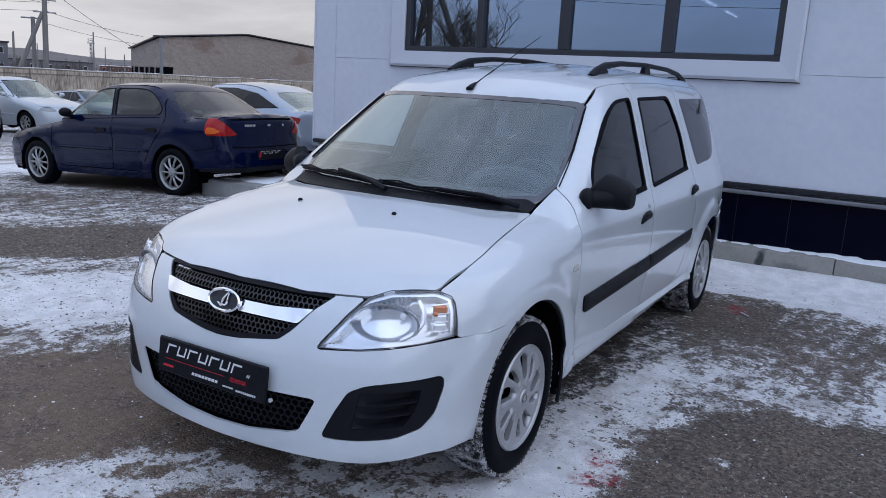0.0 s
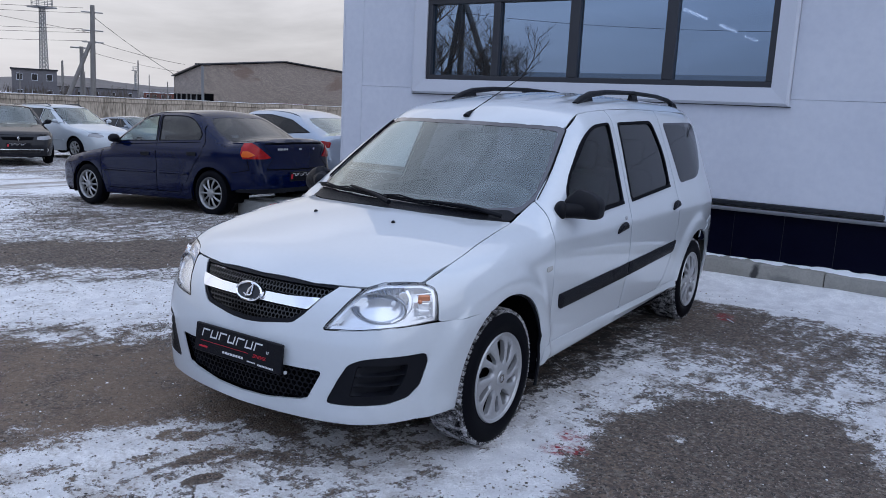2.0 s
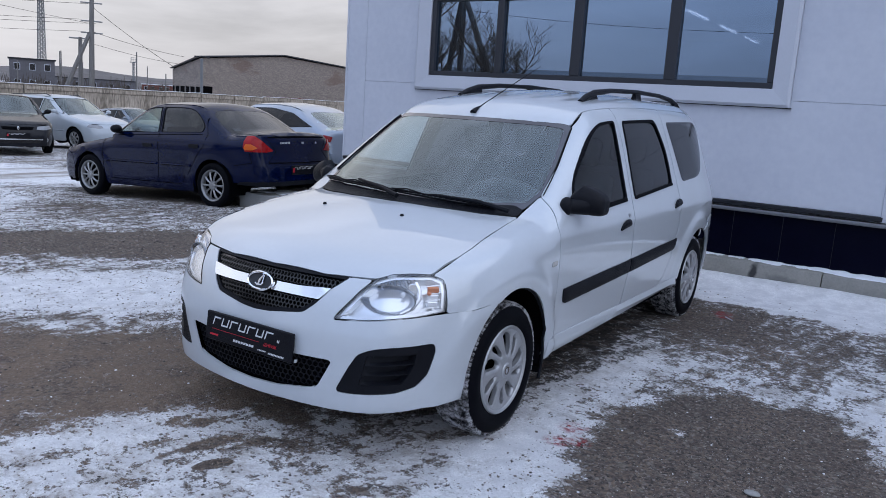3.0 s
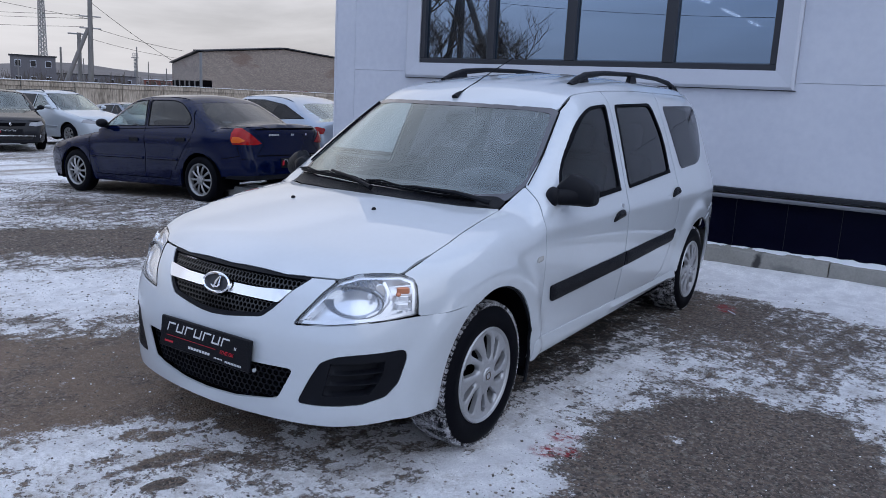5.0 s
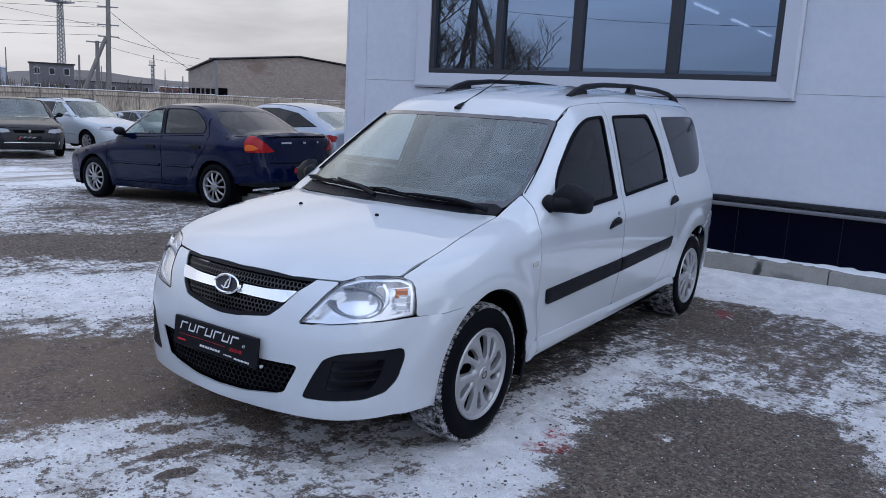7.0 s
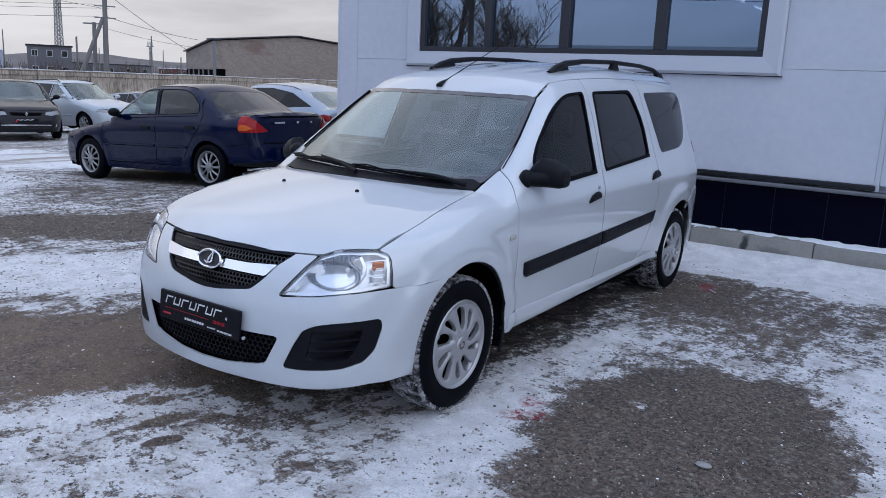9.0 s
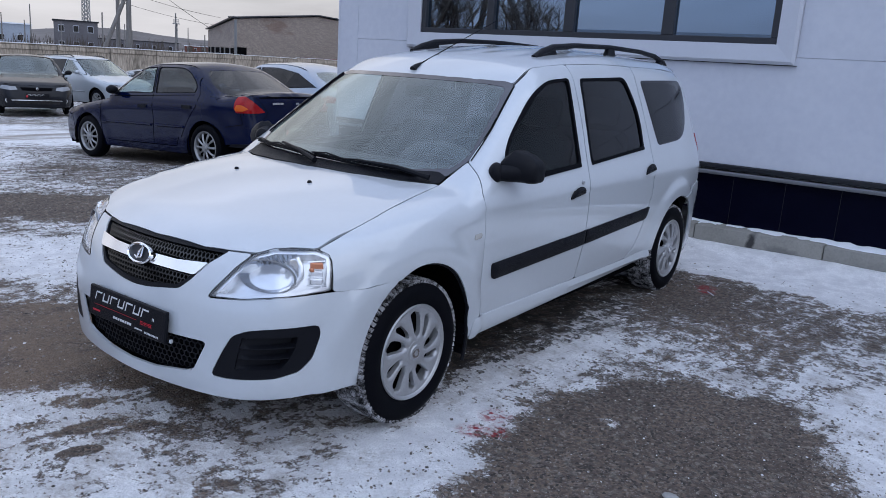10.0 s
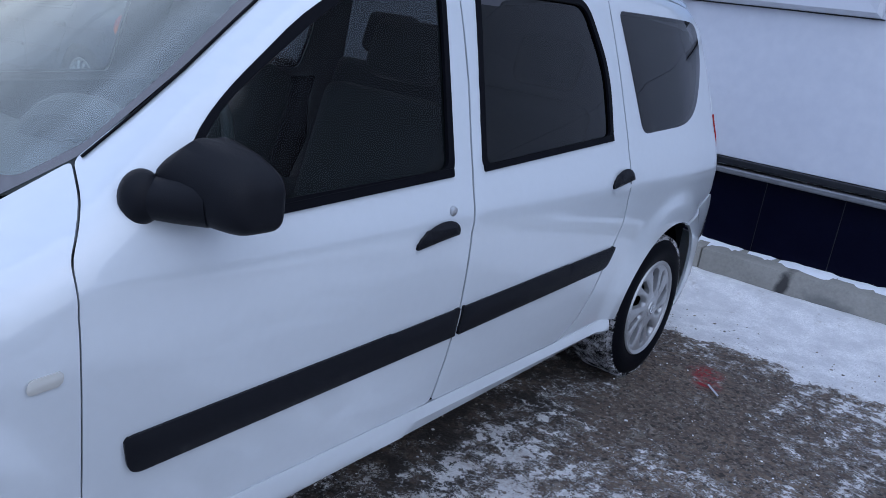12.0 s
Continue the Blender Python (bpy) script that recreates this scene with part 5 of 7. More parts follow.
    bmesh.ops.create_icosphere(bm, subdivisions=2, radius=.009, matrix=Matrix.Translation((sx * .712, -.49, .725)) @ Matrix.Diagonal((1.2, 1, 1, 1)))
    part("indicator_bulb", bm, M["palecell"], housing, "pale amber indicator bulb")

# side mouldings, handles, repeaters, locks
for sx in (1, -1):
    sv = Flat((sx, 0, 0))
    sgn = lambda pts: [(sx * x, y, z) for x, y, z in pts]
    door = doors[0] if sx > 0 else doors[1]
    rear = rdoors[0] if sx > 0 else rdoors[1]
    panel("side_moulding", EST, sv, sgn(fillet([(.85, .514, .606), (.85, .530, .522), (.85, 1.466, .553), (.85, 1.470, .637)], (.026, .030, .006, .006))), M["plastic"], door, off=.014, thick=.014, edge=.007, step=.03, corner=.03, soft=2)
    panel("side_moulding", EST, sv, sgn(fillet([(.85, 1.484, .637), (.85, 1.478, .553), (.85, 2.335, .592), (.85, 2.378, .672)], (.006, .006, .035, .028))), M["plastic"], rear, off=.014, thick=.014, edge=.007, step=.03, corner=.03, soft=2)
    for dr, y0, z0 in ((door, 1.333, .850), (rear, 2.345, .905)):
        panel("door_handle", EST, sv, sgn([(.85, y0 + .002 - .082 * math.cos(math.pi * i / 12), z0 - .013 - .010 * math.cos(math.pi * i / 12) + .050 * math.sin(math.pi * i / 12) ** .8) for i in range(13)]), M["plastic"], dr, off=.016, thick=.02, edge=.008, step=.014, corner=.012, soft=1)
        panel("handle_cup", EST, sv, sgn([(.85, y0 - .078, z0 - .026), (.85, y0 + .080, z0 - .012), (.85, y0 + .05, z0 - .034), (.85, y0 - .02, z0 - .046), (.85, y0 - .06, z0 - .042)]), M["white"], dr, off=.0015, thick=0, edge=.0, step=.015, corner=.025)
    bm = bmesh.new()
    lathe(bm, [(-.006, .012), (.004, .012), (.006, .009), (.006, .0005)], 20, "x", Matrix.Translation((sx * .843, 1.392, .907)) @ Matrix.Rotation(radians(10 * sx), 4, "Y") @ Matrix.Diagonal((sx, 1, 1, 1)))
    part("door_lock", bm, M["alloy"], door)
    panel("side_repeater", EST, sv, sgn(fillet([(.85, .356, .736), (.85, .415, .740), (.85, .417, .768), (.85, .358, .764)], (.014,) * 4)), M["repeat"], estate, off=.007, thick=.009, edge=.003, step=.012, corner=.012, soft=1, label="small clear side indicator")
    # rubber round the side windows
    for wn_, dr in ((win_f, door), (win_r, rear)):
        o3 = np.array(sgn(wn_))
        c = o3.mean(0)
        vw = Flat((sx, 0, .35))
        out_r = [tuple(p + (p - c) / np.linalg.norm(p - c) * .016) for p in o3]
        in_r = [tuple(p - (p - c) / np.linalg.norm(p - c) * .008) for p in o3]
        panel("window_seal", EST, vw, out_r, M["rubber"], dr, holes=(in_r,), off=.003, thick=.012, gap=0, step=.03, corner=.03)
    lowf = [(.822, .800, .974), (.818, .800, .953), (.812, 1.41, .985), (.806, 1.412, 1.006)]
    lowr = [(.810, 1.545, 1.006), (.812, 1.545, .988), (.798, 2.305, 1.035), (.794, 2.305, 1.055)]
    panel("window_channel", EST, Flat((sx, 0, .35)), sgn(lowf), M["rubber"], door, off=.007, thick=.012, gap=0, step=.03, corner=.02)
    panel("window_channel", EST, Flat((sx, 0, .35)), sgn(lowr), M["rubber"], rear, off=.007, thick=.012, gap=0, step=.03, corner=.02)
    # mirrors
    bm = bmesh.new()
    bmesh.ops.create_uvsphere(bm, u_segments=36, v_segments=24, radius=1)
    for v in bm.verts:
        q = v.co.copy()
        e = 0.44
        q = Vector([math.copysign(abs(k) ** e, k) for k in q])
        u, s_, w_ = q
        tall = float(np.interp(u, (-1, -.75, -.35, .3, .8, 1), (.020, .050, .084, .074, .054, .044))) if w_ > 0 else float(np.interp(u, (-1, -.5, 0, 1), (.048, .058, .068, .062)))
        yb = -0.075 * max(-s_, 0) ** 0.8 * (1 - 0.35 * abs(w_) ** 2) + 0.045 * max(s_, 0)
        v.co = Vector((sx * (.884 + .083 * u), .680 + yb + .03 * u, 1.040 + .95 * tall * w_ - .012 * u))
    if sx < 0:
        bmesh.ops.reverse_faces(bm, faces=bm.faces)
    if sx < 0:
        bmesh.ops.translate(bm, vec=(-.03, 0, -.028), verts=bm.verts)
    mir = part("door_mirror", bm, M["plastic"], door, "black grained plastic mirror housing")
    bm = bmesh.new()
    bmesh.ops.create_uvsphere(bm, u_segments=24, v_segments=14, radius=1, matrix=Matrix.Translation((sx * .802, .571, 1.016)) @ Matrix.Diagonal((.035, .038, .048, 1)))
    tube(bm, [(sx * .800, .575, 1.014), (sx * .835, .610, 1.018), (sx * .875, .650, 1.024)], [.034, .042, .050], 20)
    part("mirror_arm", bm, M["plastic"], mir)
    bm = bmesh.new()
    box(bm, .820, .930, .715, .725, .985, 1.070, bevel=.003, m=Matrix.Diagonal((sx, 1, 1, 1)))
    bmesh.ops.recalc_face_normals(bm, faces=bm.faces)
    part("mirror_glass", bm, M["tint"], mir)
    # roof rails
    bm = bmesh.new()
    tube(bm, [(sx * .435, 1.45, 1.545), (sx * .432, 1.54, 1.580), (sx * .428, 1.67, 1.614), (sx * .422, 1.95, 1.640), (sx * .42, 2.45, 1.655), (sx * .42, 2.95, 1.650), (sx * .422, 3.22, 1.630), (sx * .425, 3.36, 1.595), (sx * .428, 3.42, 1.570)], [.020, .022, .020, .016, .015, .015, .017, .020, .018], 12)
    rail = part("roof_rail", bm, M["plastic"], estate, "black plastic roof rail")
    for y0, y1, h in ((1.43, 1.72, 1.625), (2.32, 2.54, 1.658), (3.24, 3.42, 1.625)):
        bm = bmesh.new()
        inset = .05 if h > 1.63 else .03
        bot = [(sx * (.430 + dx), y, 1.53) for dx, y in ((-.024, y0), (.024, y0), (.024, y1), (-.024, y1))]
        front_in = .17 if h < 1.63 and y0 < 2 else inset * 1.6
        top = [(sx * (.424 + dx), y, h - .012) for dx, y in ((-.013, y0 + front_in), (.013, y0 + front_in), (.013, y1 - inset), (-.013, y1 - inset))]
        vb, vt = [bm.verts.new(p) for p in bot], [bm.verts.new(p) for p in top]
        bm.faces.new(vt)
        for i in range(4):
            bm.faces.new((vb[i], vb[(i + 1) % 4], vt[(i + 1) % 4], vt[i]))
        bmesh.ops.recalc_face_normals(bm, faces=bm.faces)
        bmesh.ops.bevel(bm, geom=bm.edges[:], offset=.006, segments=2, affect="EDGES")
        part("rail_foot", bm, M["plastic"], rail)
    # mud flap and wheel-arch liner
    for yc in (0.0, 2.905):
        bm = bmesh.new()
        rl = (lambda a: float(arch_r(a)) + .016) if yc == 0 else (lambda a: .40 if a > 62 else .352 + .048 * max(a, 0) / 62)
        prof = [(yc + rl(a) * math.cos(radians(a)), .30 + rl(a) * math.sin(radians(a))) for a in range(-12, 192, 12)]
        a0 = [bm.verts.new((sx * ((.77 if a < 62 else .835) if yc else (.825 if a < 100 else .72)), y, z)) for a, (y, z) in zip(range(-12, 192, 12), prof)]
        b0 = [bm.verts.new((sx * .50, y, z)) for y, z in prof]
        for i in range(len(prof) - 1):
            bm.faces.new((a0[i], a0[i + 1], b0[i + 1], b0[i]))
        cen = bm.verts.new((sx * .50, yc, .30))
        for i in range(len(prof) - 1):
            bm.faces.new((b0[i], b0[i + 1], cen))
        bmesh.ops.recalc_face_normals(bm, faces=bm.faces)
        part("arch_liner", bm, M["dark"], estate)
        bm = bmesh.new()
        rr = (lambda a: float(arch_r(a)) + .004) if yc == 0 else (lambda a: .389)
        tube(bm, [(sx * (.845 - .012 * (a > 150 or a < 20)), yc + rr(a) * math.cos(radians(a)), .30 + rr(a) * math.sin(radians(a))) for a in range(-20 if yc == 0 else 60, 106 if yc == 0 else 180, 8)], .009 if yc == 0 else .006, 6)
        part("arch_edge", bm, M["plastic"], estate)
    bm = bmesh.new()
    box(bm, .66, .815, .378, .392, .185, .34, bevel=.006, m=Matrix.Diagonal((sx, 1, 1, 1)))
    bmesh.ops.recalc_face_normals(bm, faces=bm.faces)
    part("mud_flap", bm, M["rubber"], estate)
    panel("side_liner", EST, SIDE if sx > 0 else Flat((-1, 0, .35)), sgn([(.83, .42, .30), (.83, .42, .92), (.81, .60, .945), (.79, 2.4, 1.02), (.83, 2.42, .70), (.83, 2.2, .30)]), M["dark"], estate, off=-.03, thick=0, step=.08)

# cowl, wipers, aerial, washer nozzles
panel("cowl", EST, TOP, mirrored([(0, .154, .96), (.25, .174, .96), (.49, .249, .98), (.645, .345, .98), (.648, .40, 1.0), (.60, .405, 1.02), (.45, .33, 1.0), (.25, .268, 1.0), (0, .245, 1.0)]), M["plastic"], estate, off=.003, thick=0, step=.03, corner=.03)
panel("tailgate_lining", EST, Flat((0, 1, .2)), mirrored([(0, 3.45, 1.52), (.5, 3.37, 1.44), (.66, 3.33, 1.30), (.72, 3.42, 1.1), (.74, 3.45, .75), (.70, 3.5, .52), (0, 3.6, .5)]), M["trim"], estate, off=-.03, thick=0, step=.08)


def on_glass(x, y, up):
    p, n, _ = lift(EST, TOP, TOP.flat(np.array(((x, y, 1.0),))), np.array(((x, y, 1.2), (x, y, .9))))
    return Vector(p[0] + n[0] * up)


for pts, arm in ((((-.66, .435), (-.45, .345), (-.25, .29), (-.03, .245)), ((.02, .19), (-.12, .235), (-.33, .325))), (((-.06, .262), (.15, .256), (.35, .278), (.53, .335)), ((.60, .335), (.45, .282), (.24, .262)))):
    bm = bmesh.new()
    tube(bm, [on_glass(x, y, .024) for x, y in pts], .0055, 8)
    for k in range(len(pts) - 1):
        a_, b_ = pts[k], pts[k + 1]
        tube(bm, [on_glass(a_[0], a_[1], .024), on_glass((a_[0] + b_[0]) / 2, (a_[1] + b_[1]) / 2, .036), on_glass(b_[0], b_[1], .024)], .004, 6)
    tube(bm, [on_glass(x, y, .010) for x, y in pts], .006, 6)
    wp = part("wiper", bm, M["plastic"], estate, "black windscreen wiper")
    bm = bmesh.new()
    tube(bm, [on_glass(*arm[0], .02), on_glass(*arm[1], .045), on_glass(*arm[2], .032)], [.014, .010, .007], 8)
    part("wiper_arm", bm, M["plastic"], wp)
bm = bmesh.new()
tube(bm, [(-.015, .945, 1.445), (-.015, .965, 1.460), (-.015, 1.01, 1.482)], [.020, .015, .005], 12)
aer = part("aerial", bm, M["plastic"], estate, "black roof aerial leaning back")
bm = bmesh.new()
tube(bm, [(-.015, .99, 1.472), (-.014, 1.38, 1.625), (-.012, 1.765, 1.772)], [.0034, .0026, .0018], 6)
part("aerial_rod", bm, M["rubber"], aer)
for x in (-.268, .225):
    bm = bmesh.new()
    p = on_glass(x, -.04, 0)
    lathe(bm, [(-.004, .011), (.004, .010), (.009, .006), (.010, .0005)], 14, "z", Matrix.Translation(p))
    part("washer_nozzle", bm, M["plastic"], estate)

# underbody and cabin
part("underbody", boxed(-.70, .70, .36, 3.45, .19, .34), M["dark"], estate, smooth=False)
part("engine_bay", boxed(-.50, .50, -.52, .36, .20, .66), M["dark"], estate, smooth=False)
part("bulkhead", boxed(-.66, .66, .38, .42, .30, .93), M["dark"], estate, smooth=False)
part("cabin_floor", boxed(-.76, .76, .43, 3.3, .345, .40), M["dark"], estate, smooth=False)
bm = bmesh.new()
bm.faces.new([bm.verts.new(p) for p in ((-.60, 3.24, 1.43), (.60, 3.24, 1.43), (.655, 3.27, 1.25), (.745, 3.29, .95), (.76, 3.29, .42), (-.76, 3.29, .42), (-.745, 3.29, .95), (-.655, 3.27, 1.25))])
part("load_bay_lining", bm, M["trim"], estate, smooth=False)
bm = bmesh.new()
pr = [(.36, .93), (.42, .985), (.62, 1.0), (.74, .985), (.80, .93), (.80, .70), (.62, .55)]
l0, l1 = [bm.verts.new((-.62, y, z)) for y, z in pr], [bm.verts.new((.62, y, z)) for y, z in pr]
for i in range(len(pr) - 1):
    bm.faces.new((l0[i], l0[i + 1], l1[i + 1], l1[i]))
bmesh.ops.recalc_face_normals(bm, faces=bm.faces)
dash = part("dashboard", bm, M["trim"], estate)
bm = bmesh.new()
tube(bm, [(.37 + .20 * math.cos(math.pi * i / 10), .70 + .02 * math.sin(math.pi * i / 10), .97 + .09 * math.sin(math.pi * i / 10)) for i in range(11)], .05, 10)
part("instrument_hood", bm, M["trim"], dash)
bm = bmesh.new()
sm = Matrix.Translation((.37, .90, .96)) @ Matrix.Rotation(radians(62), 4, "X")
tube(bm, [sm @ Vector((.185 * math.cos(2 * math.pi * i / 36), .185 * math.sin(2 * math.pi * i / 36), 0)) for i in range(37)], .014, 8, caps=False)
box(bm, -.06, .06, -.05, .05, -.03, .0, bevel=.015, m=sm)
for a in (0, 180, 270):
    tube(bm, [sm @ Vector((.05 * math.cos(radians(a)), .05 * math.sin(radians(a)), -.01)), sm @ Vector((.18 * math.cos(radians(a)), .18 * math.sin(radians(a)), 0))], .012, 8)
part("steering_wheel", bm, M["trim"], estate)


def seat(x, y, w):
    bm = bmesh.new()
    box(bm, x - w / 2, x + w / 2, y - .25, y + .25, .45, .60, bevel=.05, seg=3)
    st = part("seat", bm, M["fabric"], estate)
    part("seat_back", boxed(x - w / 2, x + w / 2, -.07, .07, .0, .58, bevel=.05, seg=3, m=Matrix.Translation((0, y + .22, .56)) @ Matrix.Rotation(radians(-16), 4, "X")), M["fabric"], st)
    for hx in ((x,) if w < .7 else (x - .4, x + .4)):
        part("head_rest", boxed(hx - .13, hx + .13, -.05, .05, .62, .80, bevel=.04, seg=3, m=Matrix.Translation((0, y + .22, .56)) @ Matrix.Rotation(radians(-16), 4, "X")), M["fabric"], st)


seat(.37, 1.28, .50)
seat(-.37, 1.28, .50)
seat(0, 2.05, 1.25)
panel("headliner", EST, TOP, mirrored([(0, .93, 1.42), (.55, 1.08, 1.41), (.56, 3.1, 1.47), (0, 3.3, 1.5)]), M["trim"], estate, off=-.03, thick=0, step=.08)
bm = bmesh.new()
box(bm, -.10, .10, .98, 1.01, 1.30, 1.36, bevel=.012)
part("inner_mirror", bm, M["trim"], estate)
for y in (0, 2.905):
    wheel(estate, .727, y, .303, r=.313, w=.203, cover=True)
    wheel(estate, -.727, y, .303, r=.313, w=.203, mirror=-1, cover=True)


# ---- other parked cars ----
def road_car(name, label, m, paint, wb, fo, ro, half, hood, roof, nose, tail, screen, back, windows, r=0.30, glass_mat="tint", front_glass="tint", belt=0.9, rim=0.19, spokes=9, lamps=True, group="", arch=0.345, tail_lamp=None, rails=False, mould=None, front_detail=False, handles=(), slim=1.0, bump_off=.006, bump_low=.24, axles=None, back_glass="tint", flank=None):
    car = thing(name, label, "car", m, group)
    side = curve(flank[0], [half - d for d in flank[1]]) if flank else curve((.15, .22, .32, .5, .68, .85, .95, 1.35, 1.6), (half - .085, half - .05, half - .025, half - .006, half, half - .012, half - .04, half - .20, half - .30))
    taper = curve((-fo, -fo + .3, -.3, 0, .5, wb, wb + .4, wb + ro), (.20, .10, .035, .008, 0, 0, .03, .12))
    S = body_shape(side, taper, curve(*nose), curve(*hood), curve(*roof), curve(*tail), screen, back, axles=axles or (0, wb), hub=r, arch=arch, belt=belt, crown=(0.04, 0.05), flare=0.012)
    x = half - .02
    hz, rz = curve(*hood), curve(*roof)
    ya, yb = axles or (0, wb)
    yr = wb + ro
    w0, w1 = windows[0][0][0] - .12, windows[-1][-1][0] + (.30 if back else .12)
    roof_y = [(x - .28, y, float(rz(y)) - .06) for y in np.linspace(screen[0] + 1.55 * screen[1] * .25 + .22, (back[0] - .33 * back[1] if back else yr - .22), 5)]
    side_top = [(x - .12, -fo + .32, float(hz(-fo + .32)) - .10), (x - .09, -.2, float(hz(-.2)) - .065), (x - .09, w0, float(hz(w0)) - .06)] + roof_y
    if back:
        side_top += [(x - .10, w1 + .14, float(hz(w1)) - .045), (x - .12, yr - .2, float(hz(yr - .2)) - .06)]
    else:
        side_top += [(x - .10, yr - .10, 1.0), (x - .08, yr - .12, .8)]
    outline = side_top + [(x, yr - .18, .55), (x, yr - .22, bump_low + .04), (x, yb + arch, bump_low + .02)] + arc(x, yb, r, arch, -8, 188, 14) + [(x, yb - arch - .01, .22), (x, ya + arch + .01, .22)] + arc(x, ya, r, arch, -8, 188, 14) + [(x, -fo + .30, .24), (x, -fo + .28, .55)]
    holes = [[(x - .1, y, z) for y, z in w] for w in windows]
    panel("body_side", S, Flat((1, 0, .3)), outline, paint, car, holes=holes, both=True, step=.06, gap=0)
    for k, h3 in enumerate(holes):
        panel("side_window", S, Flat((1, 0, .3)), h3, M[front_glass if k == 0 else glass_mat], car, off=-.004, thick=0, step=.08, gap=-.004, both=True)
        c = np.array(h3).mean(0)
        panel("window_rubber", S, Flat((1, 0, .3)), [tuple(p + (p - c) * .05) for p in np.array(h3)], M["rubber"], car, holes=(h3,), off=.002, thick=.01, step=.06, gap=0, both=True)
    sy = screen[0]
    panel("hood", S, TOP, mirrored([(0, -fo + .14, .7), (.4, -fo + .20, .7), (x - .14, -fo + .36, .7), (x - .12, -.2, .8), (x - .14, w0 - .02, .9), (.40, sy + .03, 1.0), (0, sy - .10, 1.0)]), paint, car, step=.06)
    panel("wing_edge", S, TOP, mirrored([(0, -fo + .12, .7), (.4, -fo + .17, .7), (x - .10, -fo + .34, .7), (x - .06, -.2, .8), (x - .08, w0 - .02, .9), (.42, sy + .02, 1.0), (0, sy - .11, 1.0)]), paint, car, step=.06, off=-.005, thick=0)
    ry = [p[1] for p in roof_y]
    panel("roof", S, TOP, mirrored([(0, ry[0] - .14, 1.4), (.35, ry[0] - .08, 1.4)] + [(x - .285, y, 1.4) for y in ry] + [(0, ry[-1] + (.05 if back else .10), 1.4)]), paint, car, step=.07)
    scr = [(0, ry[0] - .15, float(rz(ry[0] - .15))), (x - .30, ry[0] - .02, 1.33), (x - .19, (ry[0] + w0) / 2, 1.12), (x - .15, w0 + .02, .96), (.40, sy + .05, .97), (0, sy - .08, .97)]
    panel("windscreen", S, Flat((0, -.6, .8)), mirrored(scr), M["screen"], car, thick=0, step=.08, off=-.003)
    if back:
        bg = [(0, ry[-1] + .06, 1.36), (x - .31, ry[-1] + .02, 1.32), (x - .20, (ry[-1] + w1) / 2, 1.15), (x - .19, w1 + .14, 1.00), (.4, back[0] - .03, 1.0), (0, back[0] + .01, 1.0)]
        panel("rear_window", S, Flat((0, .6, .8)), mirrored(bg), M[back_glass], car, thick=0, step=.08, off=-.002)
        panel("boot_lid", S, TOP, mirrored([(0, back[0] + .02, 1.0), (.4, back[0] - .02, 1.0), (x - .19, w1 + .15, 1.0), (x - .14, w1 + .18, 1.0), (x - .14, yr - .22, .98), (.3, yr - .09, .97), (0, yr - .07, .97)]), paint, car, step=.06)
        panel("boot_face", S, Round(wb + .3, ahead=1), mirrored([(0, yr - .07, float(hz(yr - .1)) - .01), (.4, yr - .10, float(hz(yr - .1)) - .015), (x - .12, yr - .20, float(hz(yr - .2)) - .055), (x - .08, yr - .2, .60), (0, yr, .60)]), paint, car, step=.05)
    else:
        panel("tailgate", S, Flat((0, 1, .2)), mirrored([(0, yr - .15, 1.42), (x - .3, yr - .2, 1.38), (x - .1, yr - .12, .95), (x - .1, yr - .1, .6), (0, yr, .6)]), paint, car, step=.08)
    panel("rear_bumper", S, Round(wb + .2, ahead=1), mirrored([(0, yr, .60), (x - .06, yr - .18, .60), (x, yb + arch + .06, .56), (x, yb + arch + .03, bump_low + .02), (x - .1, yr - .2, bump_low), (0, yr - .05, bump_low - .02)]), paint, car, off=bump_off, step=.06)
    panel("front_bumper", S, Round(.2), mirrored([(0, -fo + .12, .72), (.4, -fo + .18, .72), (x - .12, -fo + .34, .68), (x - .02, ya - arch - .10, .58), (x, ya - arch - .03, .26), (x - .1, -fo + .22, .22), (0, -fo, .20)]), paint, car, off=.004, step=.05)
    for nm, vw, pts in (("front_pillar", Flat((.75, -.5, .45)), [(x - .27, ry[0] + .10, 1.36), (x - .32, ry[0] - .06, 1.36), (x - .21, (ry[0] + w0) / 2 - .04, 1.12), (x - .17, w0 - .04, .95), (x - .08, w0 - .02, .90), (x - .05, w0 + .14, .93), (x - .13, (ry[0] + w0) / 2 + .10, 1.14)]),) + ((("rear_pillar", Flat((.75, .5, .45)), [(x - .27, ry[-1] - .12, 1.36), (x - .32, ry[-1] + .04, 1.35), (x - .21, (ry[-1] + w1) / 2 + .02, 1.15), (x - .19, w1 + .15, 1.0), (x - .08, w1 + .20, .95), (x - .05, w1 - .10, .96), (x - .13, (ry[-1] + w1) / 2 - .12, 1.16)]),) if back else ()):
        panel(nm, S, vw, pts, paint, car, both=True, off=-.0015, step=.05, thick=0)
    if back:
        panel("pillar_base", S, Flat((.5, .6, .6)), [(x - .30, ry[-1], 1.33), (x - .24, (ry[-1] + w1) / 2 + .06, 1.17), (x - .27, w1 + .20, 1.0), (x - .06, w1 + .28, .94), (x - .03, w1 - .12, .95), (x - .11, (ry[-1] + w1) / 2 - .14, 1.15)], paint, car, both=True, off=-.004, step=.05, thick=0)
    if lamps:
        panel("headlamp", S, Flat((.5, -.85, .1)), [(.40, -fo + .12, .62), (.44, -fo + .16, .69), (x - .14, -fo + .34, .72), (x - .08, -fo + .36, .64), (.55, -fo + .18, .60)], M["farlamp"], car, off=.008, both=True, step=.04, corner=.04)
